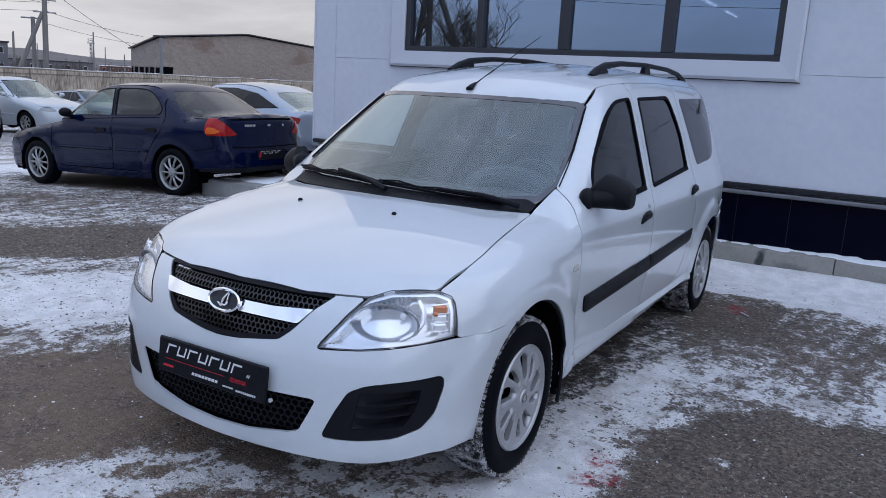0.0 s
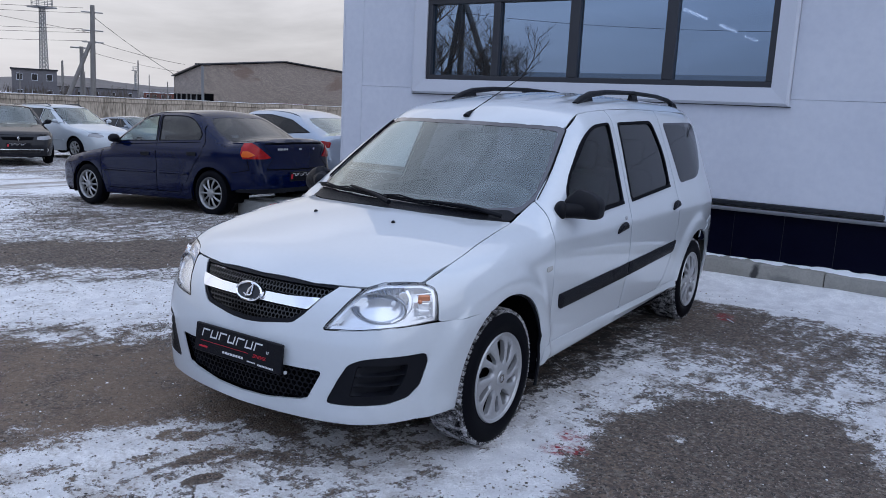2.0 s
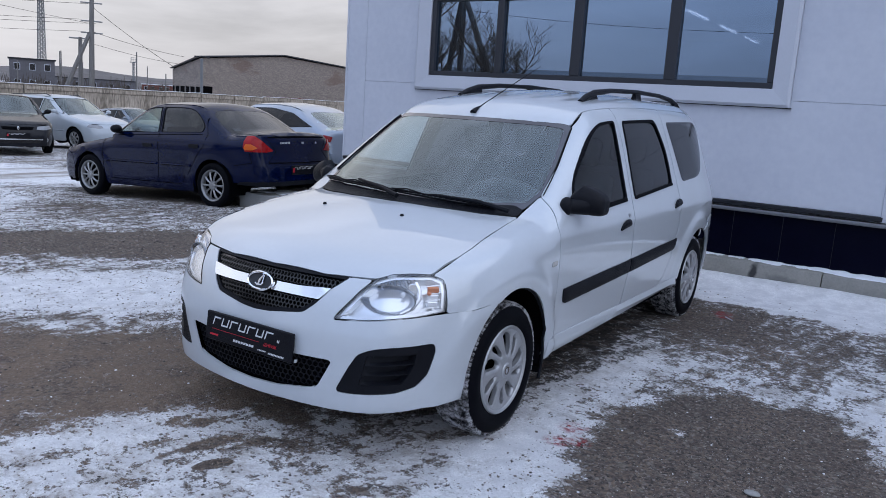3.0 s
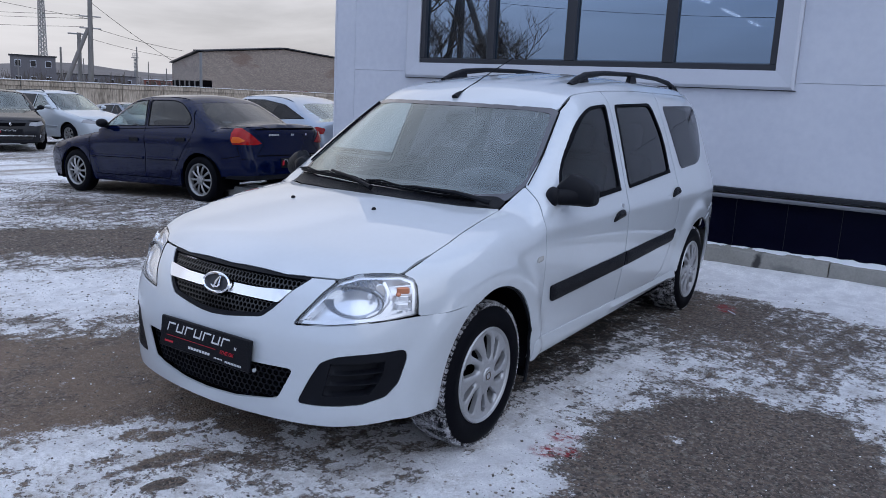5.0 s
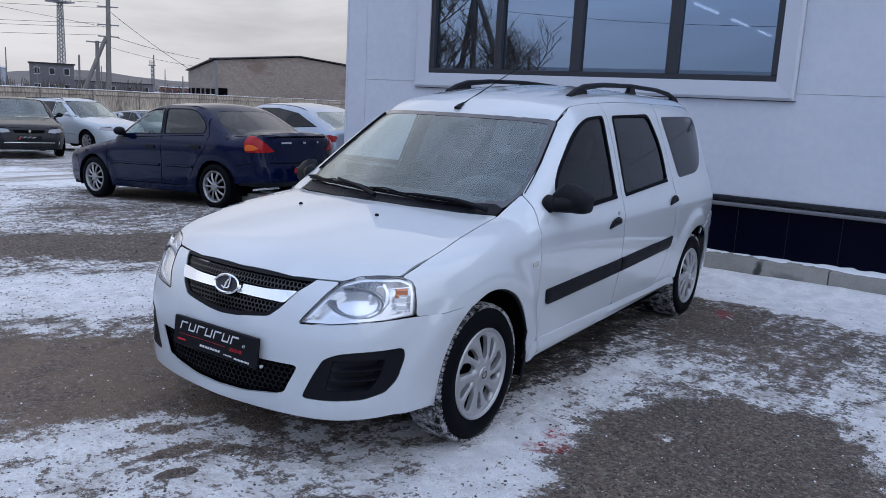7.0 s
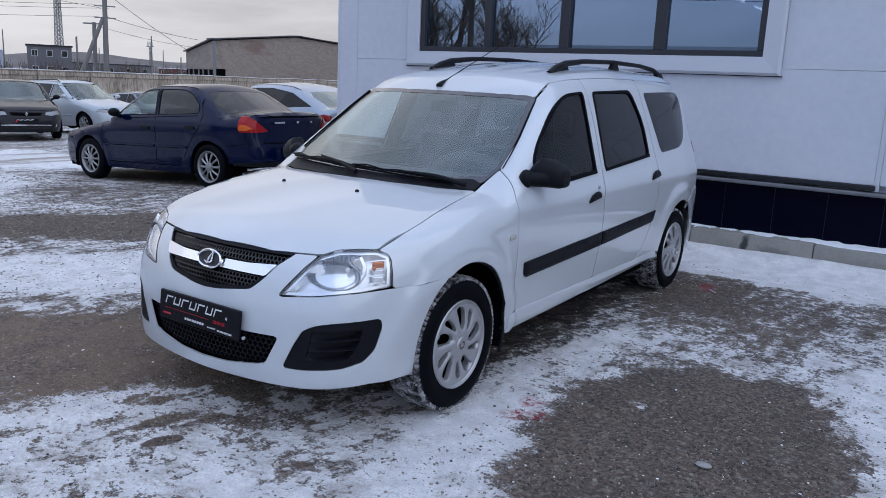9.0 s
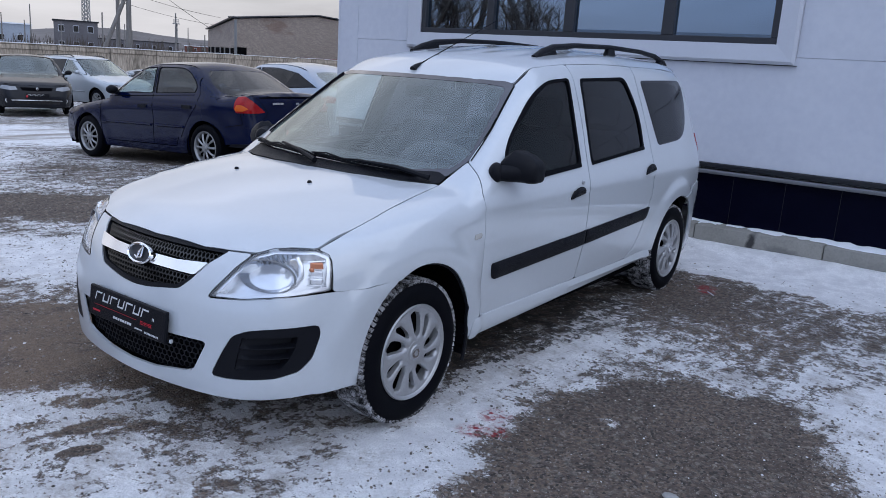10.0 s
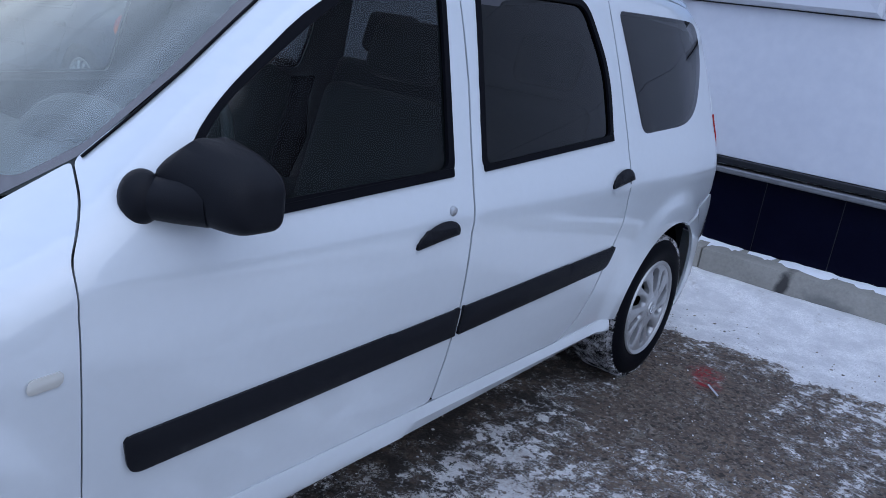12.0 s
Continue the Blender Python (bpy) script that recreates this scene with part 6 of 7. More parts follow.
    if front_detail:
        panel("grille", S, Flat((0, -1, .1)), mirrored([(0, -fo, .685), (.36, -fo, .69), (.32, -fo, .615), (0, -fo, .60)]), M["dark"], car, off=.010, step=.04, corner=.04)
        panel("lower_grille", S, Flat((0, -1, .1)), mirrored([(0, -fo, .42), (.52, -fo, .42), (.48, -fo, .30), (0, -fo, .29)]), M["gloss"], car, off=.010, step=.05, corner=.04)
        panel("chrome_strip", S, Flat((0, -1, .1)), mirrored([(0, -fo, .395), (.55, -fo, .395), (.55, -fo, .375), (0, -fo, .370)]), M["chrome"], car, off=.016, step=.05, corner=.04)
        bm = bmesh.new()
        tube(bm, [(0, -fo - .005, .69), (.02, -fo - .012, .65), (0, -fo - .012, .61), (-.02, -fo - .012, .65), (0, -fo - .005, .69)], .008, 8)
        part("badge", bm, M["chrome"], car)
        dealer_plate(car, Matrix.Translation((0, -fo - .012, .48)) @ Matrix.Rotation(radians(86), 4, "X"), fine=False)
        for sx in (1, -1):
            bm = bmesh.new()
            lathe(bm, [(-.02, .07), (.012, .062), (.012, .045), (.0, .04), (.0, .0005)], 20, "y", Matrix.Translation((sx * .62, -fo + .165, .37)) @ Matrix.Diagonal((1, -1, 1, 1)))
            part("fog_lamp", bm, M["lamp"], car)
    if tail_lamp:
        for nm, pts, mt in tail_lamp:
            panel(nm, S, Flat((.75, 1, 0)), pts, M[mt], car, off=.010 if nm == "tail_lamp" else .0145, both=True, step=.03, corner=.03, soft=2)
    if mould:
        for y0, y1, z0, z1 in mould:
            panel("side_moulding", S, Flat((1, 0, 0)), [(x, y0, z0), (x, y0, z1), (x, y1, z1), (x, y1, z0)], paint, car, off=.022, edge=.015, both=True, step=.015, corner=.02)
    for y0, z0 in handles:
        panel("door_handle", S, Flat((1, 0, 0)), [(x, y0 - .09, z0 - .022), (x, y0 - .09, z0 + .022), (x, y0 + .09, z0 + .022), (x, y0 + .09, z0 - .022)], M["plastic"], car, off=.018, both=True, step=.03, corner=.02, edge=.006)
    for sx in (1, -1):
        bm = bmesh.new()
        bmesh.ops.create_uvsphere(bm, u_segments=16, v_segments=10, radius=1, matrix=Matrix.Translation((sx * (half + .055), windows[0][0][0] + .14, windows[0][0][1] + .055)) @ Matrix.Diagonal((.088, .065, .060, 1)))
        shell = M["plastic"] if paint in (M["blue"], M["brown"]) else paint
        part("door_mirror", bm, shell, car)
        bm = bmesh.new()
        tube(bm, [(sx * (half - .06), windows[0][0][0] + .12, windows[0][0][1] + .0), (sx * (half + .03), windows[0][0][0] + .14, windows[0][0][1] + .03)], .03, 8)
        part("mirror_arm", bm, shell, car)
        for yc in (ya, yb):
            wheel(car, sx * (half - .115), yc, r, r=r, w=.19, rim=rim, spokes=spokes, blocks=False, swirl=0.0, mirror=sx, detail=False, slim=slim, paint="dull")
            bm = bmesh.new()
            prof = [(yc + (arch + .01) * math.cos(radians(a)), r + (arch + .01) * math.sin(radians(a))) for a in range(-20, 201, 20)]
            a0, b0 = [bm.verts.new((sx * (half - .02), y, z)) for y, z in prof], [bm.verts.new((sx * .48, y, z)) for y, z in prof]
            cen = bm.verts.new((sx * .48, yc, r))
            for i in range(len(prof) - 1):
                bm.faces.new((a0[i], a0[i + 1], b0[i + 1], b0[i]))
                bm.faces.new((b0[i], b0[i + 1], cen))
            bmesh.ops.recalc_face_normals(bm, faces=bm.faces)
            part("arch_liner", bm, M["dark"], car)
        if rails:
            bm = bmesh.new()
            tube(bm, [(sx * .52, ry[0] + .15, rz(ry[0] + .15) - .03), (sx * .52, ry[0] + .3, rz(ry[0] + .3) + .01), (sx * .52, ry[-1] - .3, rz(ry[-1] - .3) + .01), (sx * .52, ry[-1] - .1, rz(ry[-1]) - .03)], .016, 8)
            part("roof_rail", bm, M["gloss"], car)
    part("underbody", boxed(-half + .14, half - .14, -fo + .35, wb - .25, .19, .30), M["dark"], car, smooth=False)
    part("boot_floor", boxed(-half + .14, half - .14, wb - .25, yr - .3, .36, .44), M["dark"], car, smooth=False)
    part("cabin_floor", boxed(-half + .12, half - .12, .35, wb + .1, .31, .40), M["dark"], car, smooth=False)
    part("dashboard", boxed(-half + .16, half - .16, sy - .02, sy + .35, .55, .93, bevel=.05, seg=2), M["trim"], car)
    for sx in (.36, -.36):
        part("seat", boxed(sx - .24, sx + .24, .0, .14, .5, 1.08, bevel=.05, seg=2, m=Matrix.Translation((0, 1.35, 0)) @ Matrix.Rotation(radians(-8), 4, "X")), M["fabric"], car)
    part("rear_seat", boxed(-.6, .6, 2.1, 2.25, .5, 1.02, bevel=.05, seg=2), M["fabric"], car)
    return car, S


def seam(shape, view, pts, parent, w=.009, off=.0015):
    """The dark gap between two panels, as a narrow strip that follows the body."""
    p = np.array(pts, float)
    uv = view.flat(p)
    uv = np.concatenate([uv[i] + (uv[i + 1] - uv[i]) * np.linspace(0, 1, 12, endpoint=i == len(uv) - 2)[:, None] for i in range(len(uv) - 1)])
    t = np.gradient(uv, axis=0)
    t /= np.maximum(np.linalg.norm(t, axis=1), 1e-9)[:, None]
    nn = np.stack((-t[:, 1], t[:, 0]), 1) * w / 2
    a, na, _ = lift(shape, view, uv + nn, p)
    b, nb, _ = lift(shape, view, uv - nn, p)
    bm = bmesh.new()
    va, vb = [bm.verts.new(q) for q in a + na * off], [bm.verts.new(q) for q in b + nb * off]
    for i in range(len(uv) - 1):
        bm.faces.new((va[i], va[i + 1], vb[i + 1], vb[i]))
    return part("panel_gap", bm, M["dark"], parent, smooth=False)


def placed(front, heading, z_front, z_rear, wb):
    """The pose of a car with its front axle's middle at front, nose towards heading (degrees from +x)."""
    rz_ = heading + 90
    return Matrix.Translation((front[0], front[1], z_front)) @ Matrix.Rotation(radians(rz_), 4, "Z") @ Matrix.Rotation(math.atan2(z_rear - z_front, wb), 4, "X")


SEDAN = dict(wb=2.56, fo=.90, ro=.94, half=.86,
             hood=((-.95, -.7, -.3, .1, .6, 1.2, 2.4, 2.9, 3.3, 3.6), (.60, .70, .79, .86, .93, .97, .995, 1.02, 1.04, 1.015)),
             roof=((.8, 1.1, 1.5, 1.9, 2.3, 2.7), (1.28, 1.375, 1.415, 1.415, 1.375, 1.26)),
             nose=((.15, .25, .4, .55, .65, .75), (-.84, -.88, -.90, -.87, -.82, -.74)),
             tail=((.2, .3, .5, .7, .95, 1.05), (3.42, 3.48, 3.50, 3.46, 3.42, 3.37)),
             screen=(.50, 1.75), back=(2.94, 1.80),
             windows=([p[1:] for p in fillet([(0, .68, .950), (0, .84, 1.105), (0, 1.17, 1.322), (0, 1.515, 1.352), (0, 1.585, .968)], (.02, .12, .16, .03, .03))], [p[1:] for p in fillet([(0, 1.665, .970), (0, 1.60, 1.352), (0, 2.17, 1.345), (0, 2.46, 1.10), (0, 2.44, .995)], (.03, .03, .22, .14, .03))]))
blue_car, BLUE_S = road_car("saloon_car", "dark blue four-door saloon with silver alloy wheels on snowy gravel", placed((-8.47, 4.60), 183, -.19, -.085, 2.56), M["blue"], front_glass="carpane", glass_mat="smoke", bump_off=.026, bump_low=.36, group="parked cars",
    tail_lamp=(("tail_lamp", [(.83, 3.22, .84), (.825, 3.245, .915), (.80, 3.29, .975), (.74, 3.345, .98), (.66, 3.385, .92), (.50, 3.42, .79), (.60, 3.40, .775), (.82, 3.25, .78)], "red"), ("indicator", [(.828, 3.235, .83), (.815, 3.255, .875), (.77, 3.30, .875), (.71, 3.35, .83), (.76, 3.30, .80), (.825, 3.245, .80)], "amber")),
    mould=((.46, 1.58, .535, .575), (1.66, 2.26, .535, .575)), handles=((1.42, .80), (2.34, .82)), spokes=10, rim=.205, slim=.38, r=.31, axles=(.09, 2.65), flank=((.15, .22, .32, .52, .60, .78, .83, .90, .96, 1.35, 1.6), (.095, .065, .045, .026, .022, .002, 0, .016, .045, .20, .30)), **SEDAN)
LEFT = Flat((1, 0, .2))
for pts in ([(.84, .44, .30), (.84, .42, .60), (.80, .47, .90)], [(.84, 1.58, .30), (.85, 1.63, .70), (.80, 1.625, .95), (.68, 1.56, 1.36)], [(.84, 2.18, .42), (.84, 2.36, .66), (.83, 2.52, .82), (.80, 2.56, .98), (.70, 2.46, 1.20)],
            [(.84, .44, .30), (.84, 2.06, .30), (.84, 2.12, .42)], [(.82, 3.27, .775), (.80, 3.29, .645), (.84, 3.02, .60)], [(.80, -.36, .62), (.78, -.55, .60)], [(.80, .47, .90), (.79, 2.46, .975)]):
    seam(BLUE_S, LEFT, pts, blue_car)
for sx in (1, -1):
    seam(BLUE_S, Flat((0, .5, 1)), [(sx * .64, 2.98, 1.02), (sx * .655, 3.15, 1.02), (sx * .62, 3.34, 1.0)], blue_car, w=.010)
    seam(BLUE_S, Flat((0, 1, .1)), [(sx * .62, 3.36, .985), (sx * .52, 3.40, .86), (sx * .47, 3.42, .78), (sx * .60, 3.40, .64)], blue_car, w=.006, off=.004)
seam(BLUE_S, Flat((0, 1, .2)), [(-.56, 3.37, .965), (0, 3.41, .975), (.56, 3.37, .965)], blue_car, w=.020, off=.004)
seam(BLUE_S, Flat((0, 1, 0)), [(-.60, 3.42, .64), (0, 3.47, .63), (.60, 3.42, .64)], blue_car, w=.012, off=.004)
panel("lower_trim", BLUE_S, Round(2.76, ahead=1), mirrored([(0, 3.42, .40), (.6, 3.37, .40), (.8, 3.12, .39), (.8, 3.07, .35), (.6, 3.32, .34), (0, 3.42, .34)]), M["plastic"], blue_car, off=.032, step=.06)
dealer_plate(blue_car, Matrix.Translation((0, 3.535, .54)) @ Matrix.Rotation(radians(180), 4, "Z") @ Matrix.Rotation(radians(90), 4, "X"), fine=False)
for x0, ws in ((-.40, (.022,) * 7), (.02, (.025, .018)), (.30, (.018, .006))):
    bm = bmesh.new()
    word_bars(bm, Matrix.Translation((0, 3.455, .885)) @ Matrix.Rotation(radians(180), 4, "Z") @ Matrix.Rotation(radians(90), 4, "X"), x0, 0, .026, ws, .006, slant=0, hollow=False)
    part("boot_marks", bm, M["chrome"], blue_car, smooth=False)
road_car("saloon_car", "silver-blue fastback saloon parked behind the dark blue saloon", placed((-9.75, 7.6), 181, -.21, -.10, 2.56), M["silver"], group="parked cars", tail_lamp=(("tail_lamp", [(.83, 3.18, .88), (.80, 3.28, .92), (.70, 3.37, .89), (.74, 3.36, .80), (.83, 3.20, .81)], "red"),), lamps=False, back_glass="screen",
    **{**SEDAN, "roof": ((.8, 1.1, 1.5, 1.9, 2.3, 2.9), (1.32, 1.42, 1.47, 1.475, 1.44, 1.28)), "windows": (((.62, .955), (.80, 1.12), (1.08, 1.32), (1.48, 1.39), (1.52, .975)), ((1.58, .978), (1.55, 1.39), (1.95, 1.385), (2.45, 1.29), (2.92, 1.05))), "back": (3.26, 1.85)})
HATCH = dict(wb=2.63, fo=.82, ro=.76, half=.88,
             hood=((-.95, -.7, -.3, .1, .6, 1.2, 3.4), (.66, .76, .86, .94, 1.02, 1.04, 1.05)),
             roof=((.8, 1.1, 1.6, 2.2, 2.8, 3.3), (1.34, 1.44, 1.485, 1.47, 1.42, 1.33)),
             nose=((.15, .25, .4, .55, .68, .8), (-.76, -.80, -.82, -.79, -.74, -.64)),
             tail=((.2, .3, .6, .95, 1.3, 1.45), (3.30, 3.36, 3.39, 3.36, 3.22, 3.10)),
             screen=(.42, 1.65), back=None,
             windows=(((.60, 1.0), (.82, 1.18), (1.10, 1.36), (1.48, 1.40), (1.52, 1.02)), ((1.60, 1.02), (1.56, 1.40), (2.10, 1.39), (2.42, 1.30), (2.48, 1.05))))
road_car("hatchback_car", "brown-black hatchback with chrome-ringed fog lamps facing the yard", placed((-17.38, 7.43), -20, -.40, -.47, 2.63), M["brown"], group="parked cars", front_detail=True, front_glass="screen", spokes=6, **HATCH)
WAGON = {**HATCH, "wb": 2.71, "ro": .98, "roof": ((.8, 1.1, 1.6, 2.2, 2.9, 3.6), (1.36, 1.46, 1.53, 1.54, 1.52, 1.44)), "tail": ((.2, .3, .6, .95, 1.3, 1.45), (3.58, 3.66, 3.69, 3.67, 3.56, 3.48)),
         "screen": (.36, 1.75), "windows": (((.56, 1.0), (.82, 1.20), (1.10, 1.38), (1.48, 1.43), (1.52, 1.02)), ((1.60, 1.02), (1.56, 1.43), (2.30, 1.44), (2.42, 1.04)), ((2.50, 1.05), (2.42, 1.43), (3.1, 1.40), (3.3, 1.12)))}
road_car("estate_wagon", "pale silver estate with roof rails and a snow-dusted bonnet", placed((-18.95, 10.80), 6, -.45, -.52, 2.71), M["wagon"], group="parked cars", front_glass="screen", rails=True, mould=((.4, 1.5, .50, .54), (1.6, 2.3, .50, .54)), handles=((1.36, .86), (2.25, .87)), spokes=7, **WAGON)
road_car("hatchback_car", "small steel-grey car with a frosted roof behind the estate", placed((-25.6, 17.7), 4, -.91, -1.0, 2.45), M["steel"], group="parked cars", **{**HATCH, "wb": 2.45})


# ---- concrete block by the saloon's rear wheel ----
block = thing("concrete_block", "weathered concrete slab with a snowy top under the saloon's tail", "block", pose(-4.97, 4.80, 0))
part("slab", boxed(-.62, .61, -.61, .62, -.30, .165, bevel=.018, seg=2), M["concrete"], block)
rs_ = random.Random(4)
for cx, cy, rx, ry in ((.05, -.12, .50, .34), (-.38, -.36, .14, .10), (.1, .3, .4, .25)):
    bm = bmesh.new()
    ring = [bm.verts.new((cx + rx * (.75 + .3 * rs_.random()) * math.cos(2 * math.pi * k / 26), cy + ry * (.7 + .3 * rs_.random()) * math.sin(2 * math.pi * k / 26), .1662)) for k in range(26)]
    mid_ = [bm.verts.new((cx + .7 * (v.co.x - cx), cy + .7 * (v.co.y - cy), .176)) for v in ring]
    for k in range(26):
        bm.faces.new((ring[k], ring[(k + 1) % 26], mid_[(k + 1) % 26], mid_[k]))
    bm.faces.new(mid_)
    part("snow_cover", bm, M["snow"], block)

# ---- fence ----
FENCE_A, FENCE_V = Vector((-35.49, 17.58, 0)), Vector((-.413, 2.972, 0))
yaw_f = math.degrees(math.atan2(FENCE_V.y, FENCE_V.x))
bm = bmesh.new()
box(bm, .0, 2.94, -.05, .06, 0, 2.40, bevel=.02)
for x0, x1, z0, z1 in ((0, 2.94, 2.16, 2.39), (0, 2.94, 0, .5), (0, .16, .5, 2.16), (2.78, 2.94, .5, 2.16)):
    box(bm, x0, x1, -.11, -.045, z0, z1, bevel=.03)
fence_me = None
for k in range(-4, 18):
    p = FENCE_A + FENCE_V * k
    if fence_me is None:
        fence = thing("fence_panel", "stained grey precast concrete fence panel with snow-capped top", "fence", pose(p.x, p.y, -1.24, 0, 0, yaw_f), "concrete fence")
        slab = part("slab", bm, M["fence"], fence)
        part("post", boxed(-.07, -.02, -.06, .10, 0, 2.40, bevel=.015), M["drip"], fence)
        part("coping", boxed(.0, 2.94, -.13, .09, 2.402, 2.44, bevel=.012), M["fence"], fence)
        bm2 = bmesh.new()
        box(bm2, 0, 2.94, -.07, .07, 2.442, 2.465, bevel=.01)
        part("snow_cap", bm2, M["snow"], fence)
        fence_me = True
    else:
        copy_thing(fence, pose(p.x, p.y, -1.24 + .015 * math.sin(2.3 * k), 0, .3 * math.sin(1.7 * k), yaw_f + .5 * math.sin(3.1 * k)))

for y0, lean in ((17.5, .55), (22.3, .5), (27.0, -.4)):
    bm = bmesh.new()
    tube(bm, [(-37, y0 + lean, -1.0), (-37, y0, 1.15)], [.07, .05], 6)
    tube(bm, [(-37.1, y0 - lean * .3, -1.0), (-37, y0 + lean * .2, .9)], [.06, .05], 6)
    tagged(link("leaning_post", bm, M["bark"]), "dark old post leaning behind the concrete fence", "post", "leaning posts")

# ---- old brick shed behind the fence ----
BRICK = bpy.data.materials.new("weathered_grey_brick")
BRICK.use_nodes = True
nt = BRICK.node_tree
bn, bco, bmap = nt.nodes.new("ShaderNodeTexBrick"), nt.nodes.new("ShaderNodeTexCoord"), nt.nodes.new("ShaderNodeMapping")
bmap.inputs["Rotation"].default_value = (0, radians(90), radians(90))
bn.inputs["Scale"].default_value = 3.6
bn.inputs["Color1"].default_value, bn.inputs["Color2"].default_value, bn.inputs["Mortar"].default_value = (.35, .295, .25, 1), (.23, .19, .165, 1), (.14, .125, .115, 1)
bno, bmx = nt.nodes.new("ShaderNodeTexNoise"), nt.nodes.new("ShaderNodeMix")
bno.inputs["Scale"].default_value, bno.inputs["Detail"].default_value = .45, 8
bmx.data_type = "RGBA"
bmx.inputs[7].default_value = (.15, .085, .065, 1)
brp = nt.nodes.new("ShaderNodeMapRange")
brp.inputs[1].default_value, brp.inputs[2].default_value, brp.inputs[4].default_value = .60, .68, .55
nt.links.new(bco.outputs["Object"], bmap.inputs["Vector"])
nt.links.new(bmap.outputs["Vector"], bn.inputs["Vector"])
bm2p = nt.nodes.new("ShaderNodeMapping")
bm2p.inputs["Scale"].default_value = (.6, .6, 1.8)
nt.links.new(bco.outputs["Object"], bm2p.inputs["Vector"])
nt.links.new(bm2p.outputs["Vector"], bno.inputs["Vector"])
nt.links.new(bno.outputs["Fac"], brp.inputs["Value"])
nt.links.new(brp.outputs["Result"], bmx.inputs[0])
nt.links.new(bn.outputs["Color"], bmx.inputs[6])
nt.links.new(bmx.outputs[2], nt.nodes["Principled BSDF"].inputs["Base Color"])
nt.nodes["Principled BSDF"].inputs["Roughness"].default_value = .95


def prism(bm, foot, z0, tops):
    """Walls over a foot outline with a top height at each corner."""
    lo = [bm.verts.new((x, y, z0)) for x, y in foot]
    hi = [bm.verts.new((x, y, z)) for (x, y), z in zip(foot, tops)]
    for i in range(len(foot)):
        j = (i + 1) % len(foot)
        bm.faces.new((lo[i], lo[j], hi[j], hi[i]))
    bm.faces.new(hi)
    bmesh.ops.recalc_face_normals(bm, faces=bm.faces)


shed = thing("brick_shed", "low derelict grey brick shed with a shallow dark roof", "building")
SHED = [(-43.94, 34.99), (-44.26, 43.56), (-44.75, 53.5), (-58, 56), (-60, 48), (-51.45, 38.39)]
bm = bmesh.new()
prism(bm, SHED, -1, (3.65, 4.45, 4.0, 3.6, 3.0, 2.9))
part("wall", bm, BRICK, shed, smooth=False)
bm = bmesh.new()
for a, b, za, zb in ((SHED[5], SHED[0], 2.95, 3.72), (SHED[0], SHED[1], 3.72, 4.52), (SHED[1], SHED[2], 4.52, 4.07)):
    va, vb = Vector((*a, za)), Vector((*b, zb))
    d = (vb - va)
    nrm = Vector((d.y, -d.x, 0)).normalized() * .22
    vs = [bm.verts.new(p) for p in (va + nrm, vb + nrm, vb + nrm + Vector((0, 0, .08)), va + nrm + Vector((0, 0, .08)), va - nrm * 3, vb - nrm * 3, vb - nrm * 3 + Vector((0, 0, .09)), va - nrm * 3 + Vector((0, 0, .09)))]
    for f in ((0, 1, 2, 3), (7, 6, 5, 4), (3, 2, 6, 7), (1, 0, 4, 5), (0, 3, 7, 4), (2, 1, 5, 6)):
        bm.faces.new([vs[i] for i in f])
bmesh.ops.recalc_face_normals(bm, faces=bm.faces)
part("roof", bm, M["anthracite"], shed, smooth=False)
bm = bmesh.new()
ctr = bm.verts.new((-51.5, 46, 4.35))
rim_ = [bm.verts.new((x, y, z + .12)) for (x, y), z in zip(SHED, (3.65, 4.45, 4.0, 3.6, 3.0, 2.9))]
for i in range(6):
    bm.faces.new((ctr, rim_[i], rim_[(i + 1) % 6]))
bmesh.ops.recalc_face_normals(bm, faces=bm.faces)
part("roof_sheet", bm, M["rubber"], shed, smooth=False)


def on_wall(a, b, t0, t1, z0, z1, out):
    """A flat block on the wall from a to b, between two shares of its length."""
    va, vb = Vector((*a, 0)), Vector((*b, 0))
    d = vb - va
    nrm = Vector((d.y, -d.x, 0)).normalized()
    bm = bmesh.new()
    L_ = d.length
    mm = Matrix.Translation(va) @ Matrix.Rotation(math.atan2(d.y, d.x), 4, "Z")
    box(bm, t0 * L_, t1 * L_, -out, .05, z0, z1, m=mm)
    return bm


part("opening", on_wall(SHED[5], SHED[0], .02, .98, .85, 1.62, .03), M["dark"], shed, "dark broken window strip", smooth=False)
part("opening", on_wall(SHED[0], SHED[1], .0, .13, .85, 1.70, .03), M["dark"], shed, "dark broken window strip", smooth=False)
for t in (.12, .3, .5, .66, .85):
    part("mullion", on_wall(SHED[5], SHED[0], t, t + .03, .85, 1.62, .08), M["timber"], shed, smooth=False)
bm = bmesh.new()
tube(bm, [(-43.5, 34.75, -1), (-43.5, 34.75, 3.6)], .10, 8)
part("downpipe", bm, M["metal"], shed)
M["oldbrick"] = material("red_brick_stack", (.17, .06, .045), .95, vary=.5, scale=1.5, bump=.5, bump_scale=12)
for k, (y0, y1, z1) in enumerate(((40.0, 43.6, 1.5), (43.8, 46.0, 1.25), (48.0, 51.5, 1.15))):
    tagged(link("brick_stack", boxed(-42.6, -41.4, y0, y1, -1.3, z1 - .25, bevel=.08), M["oldbrick"]), "heap of old red bricks beside the shed", "bricks", "brick heaps")

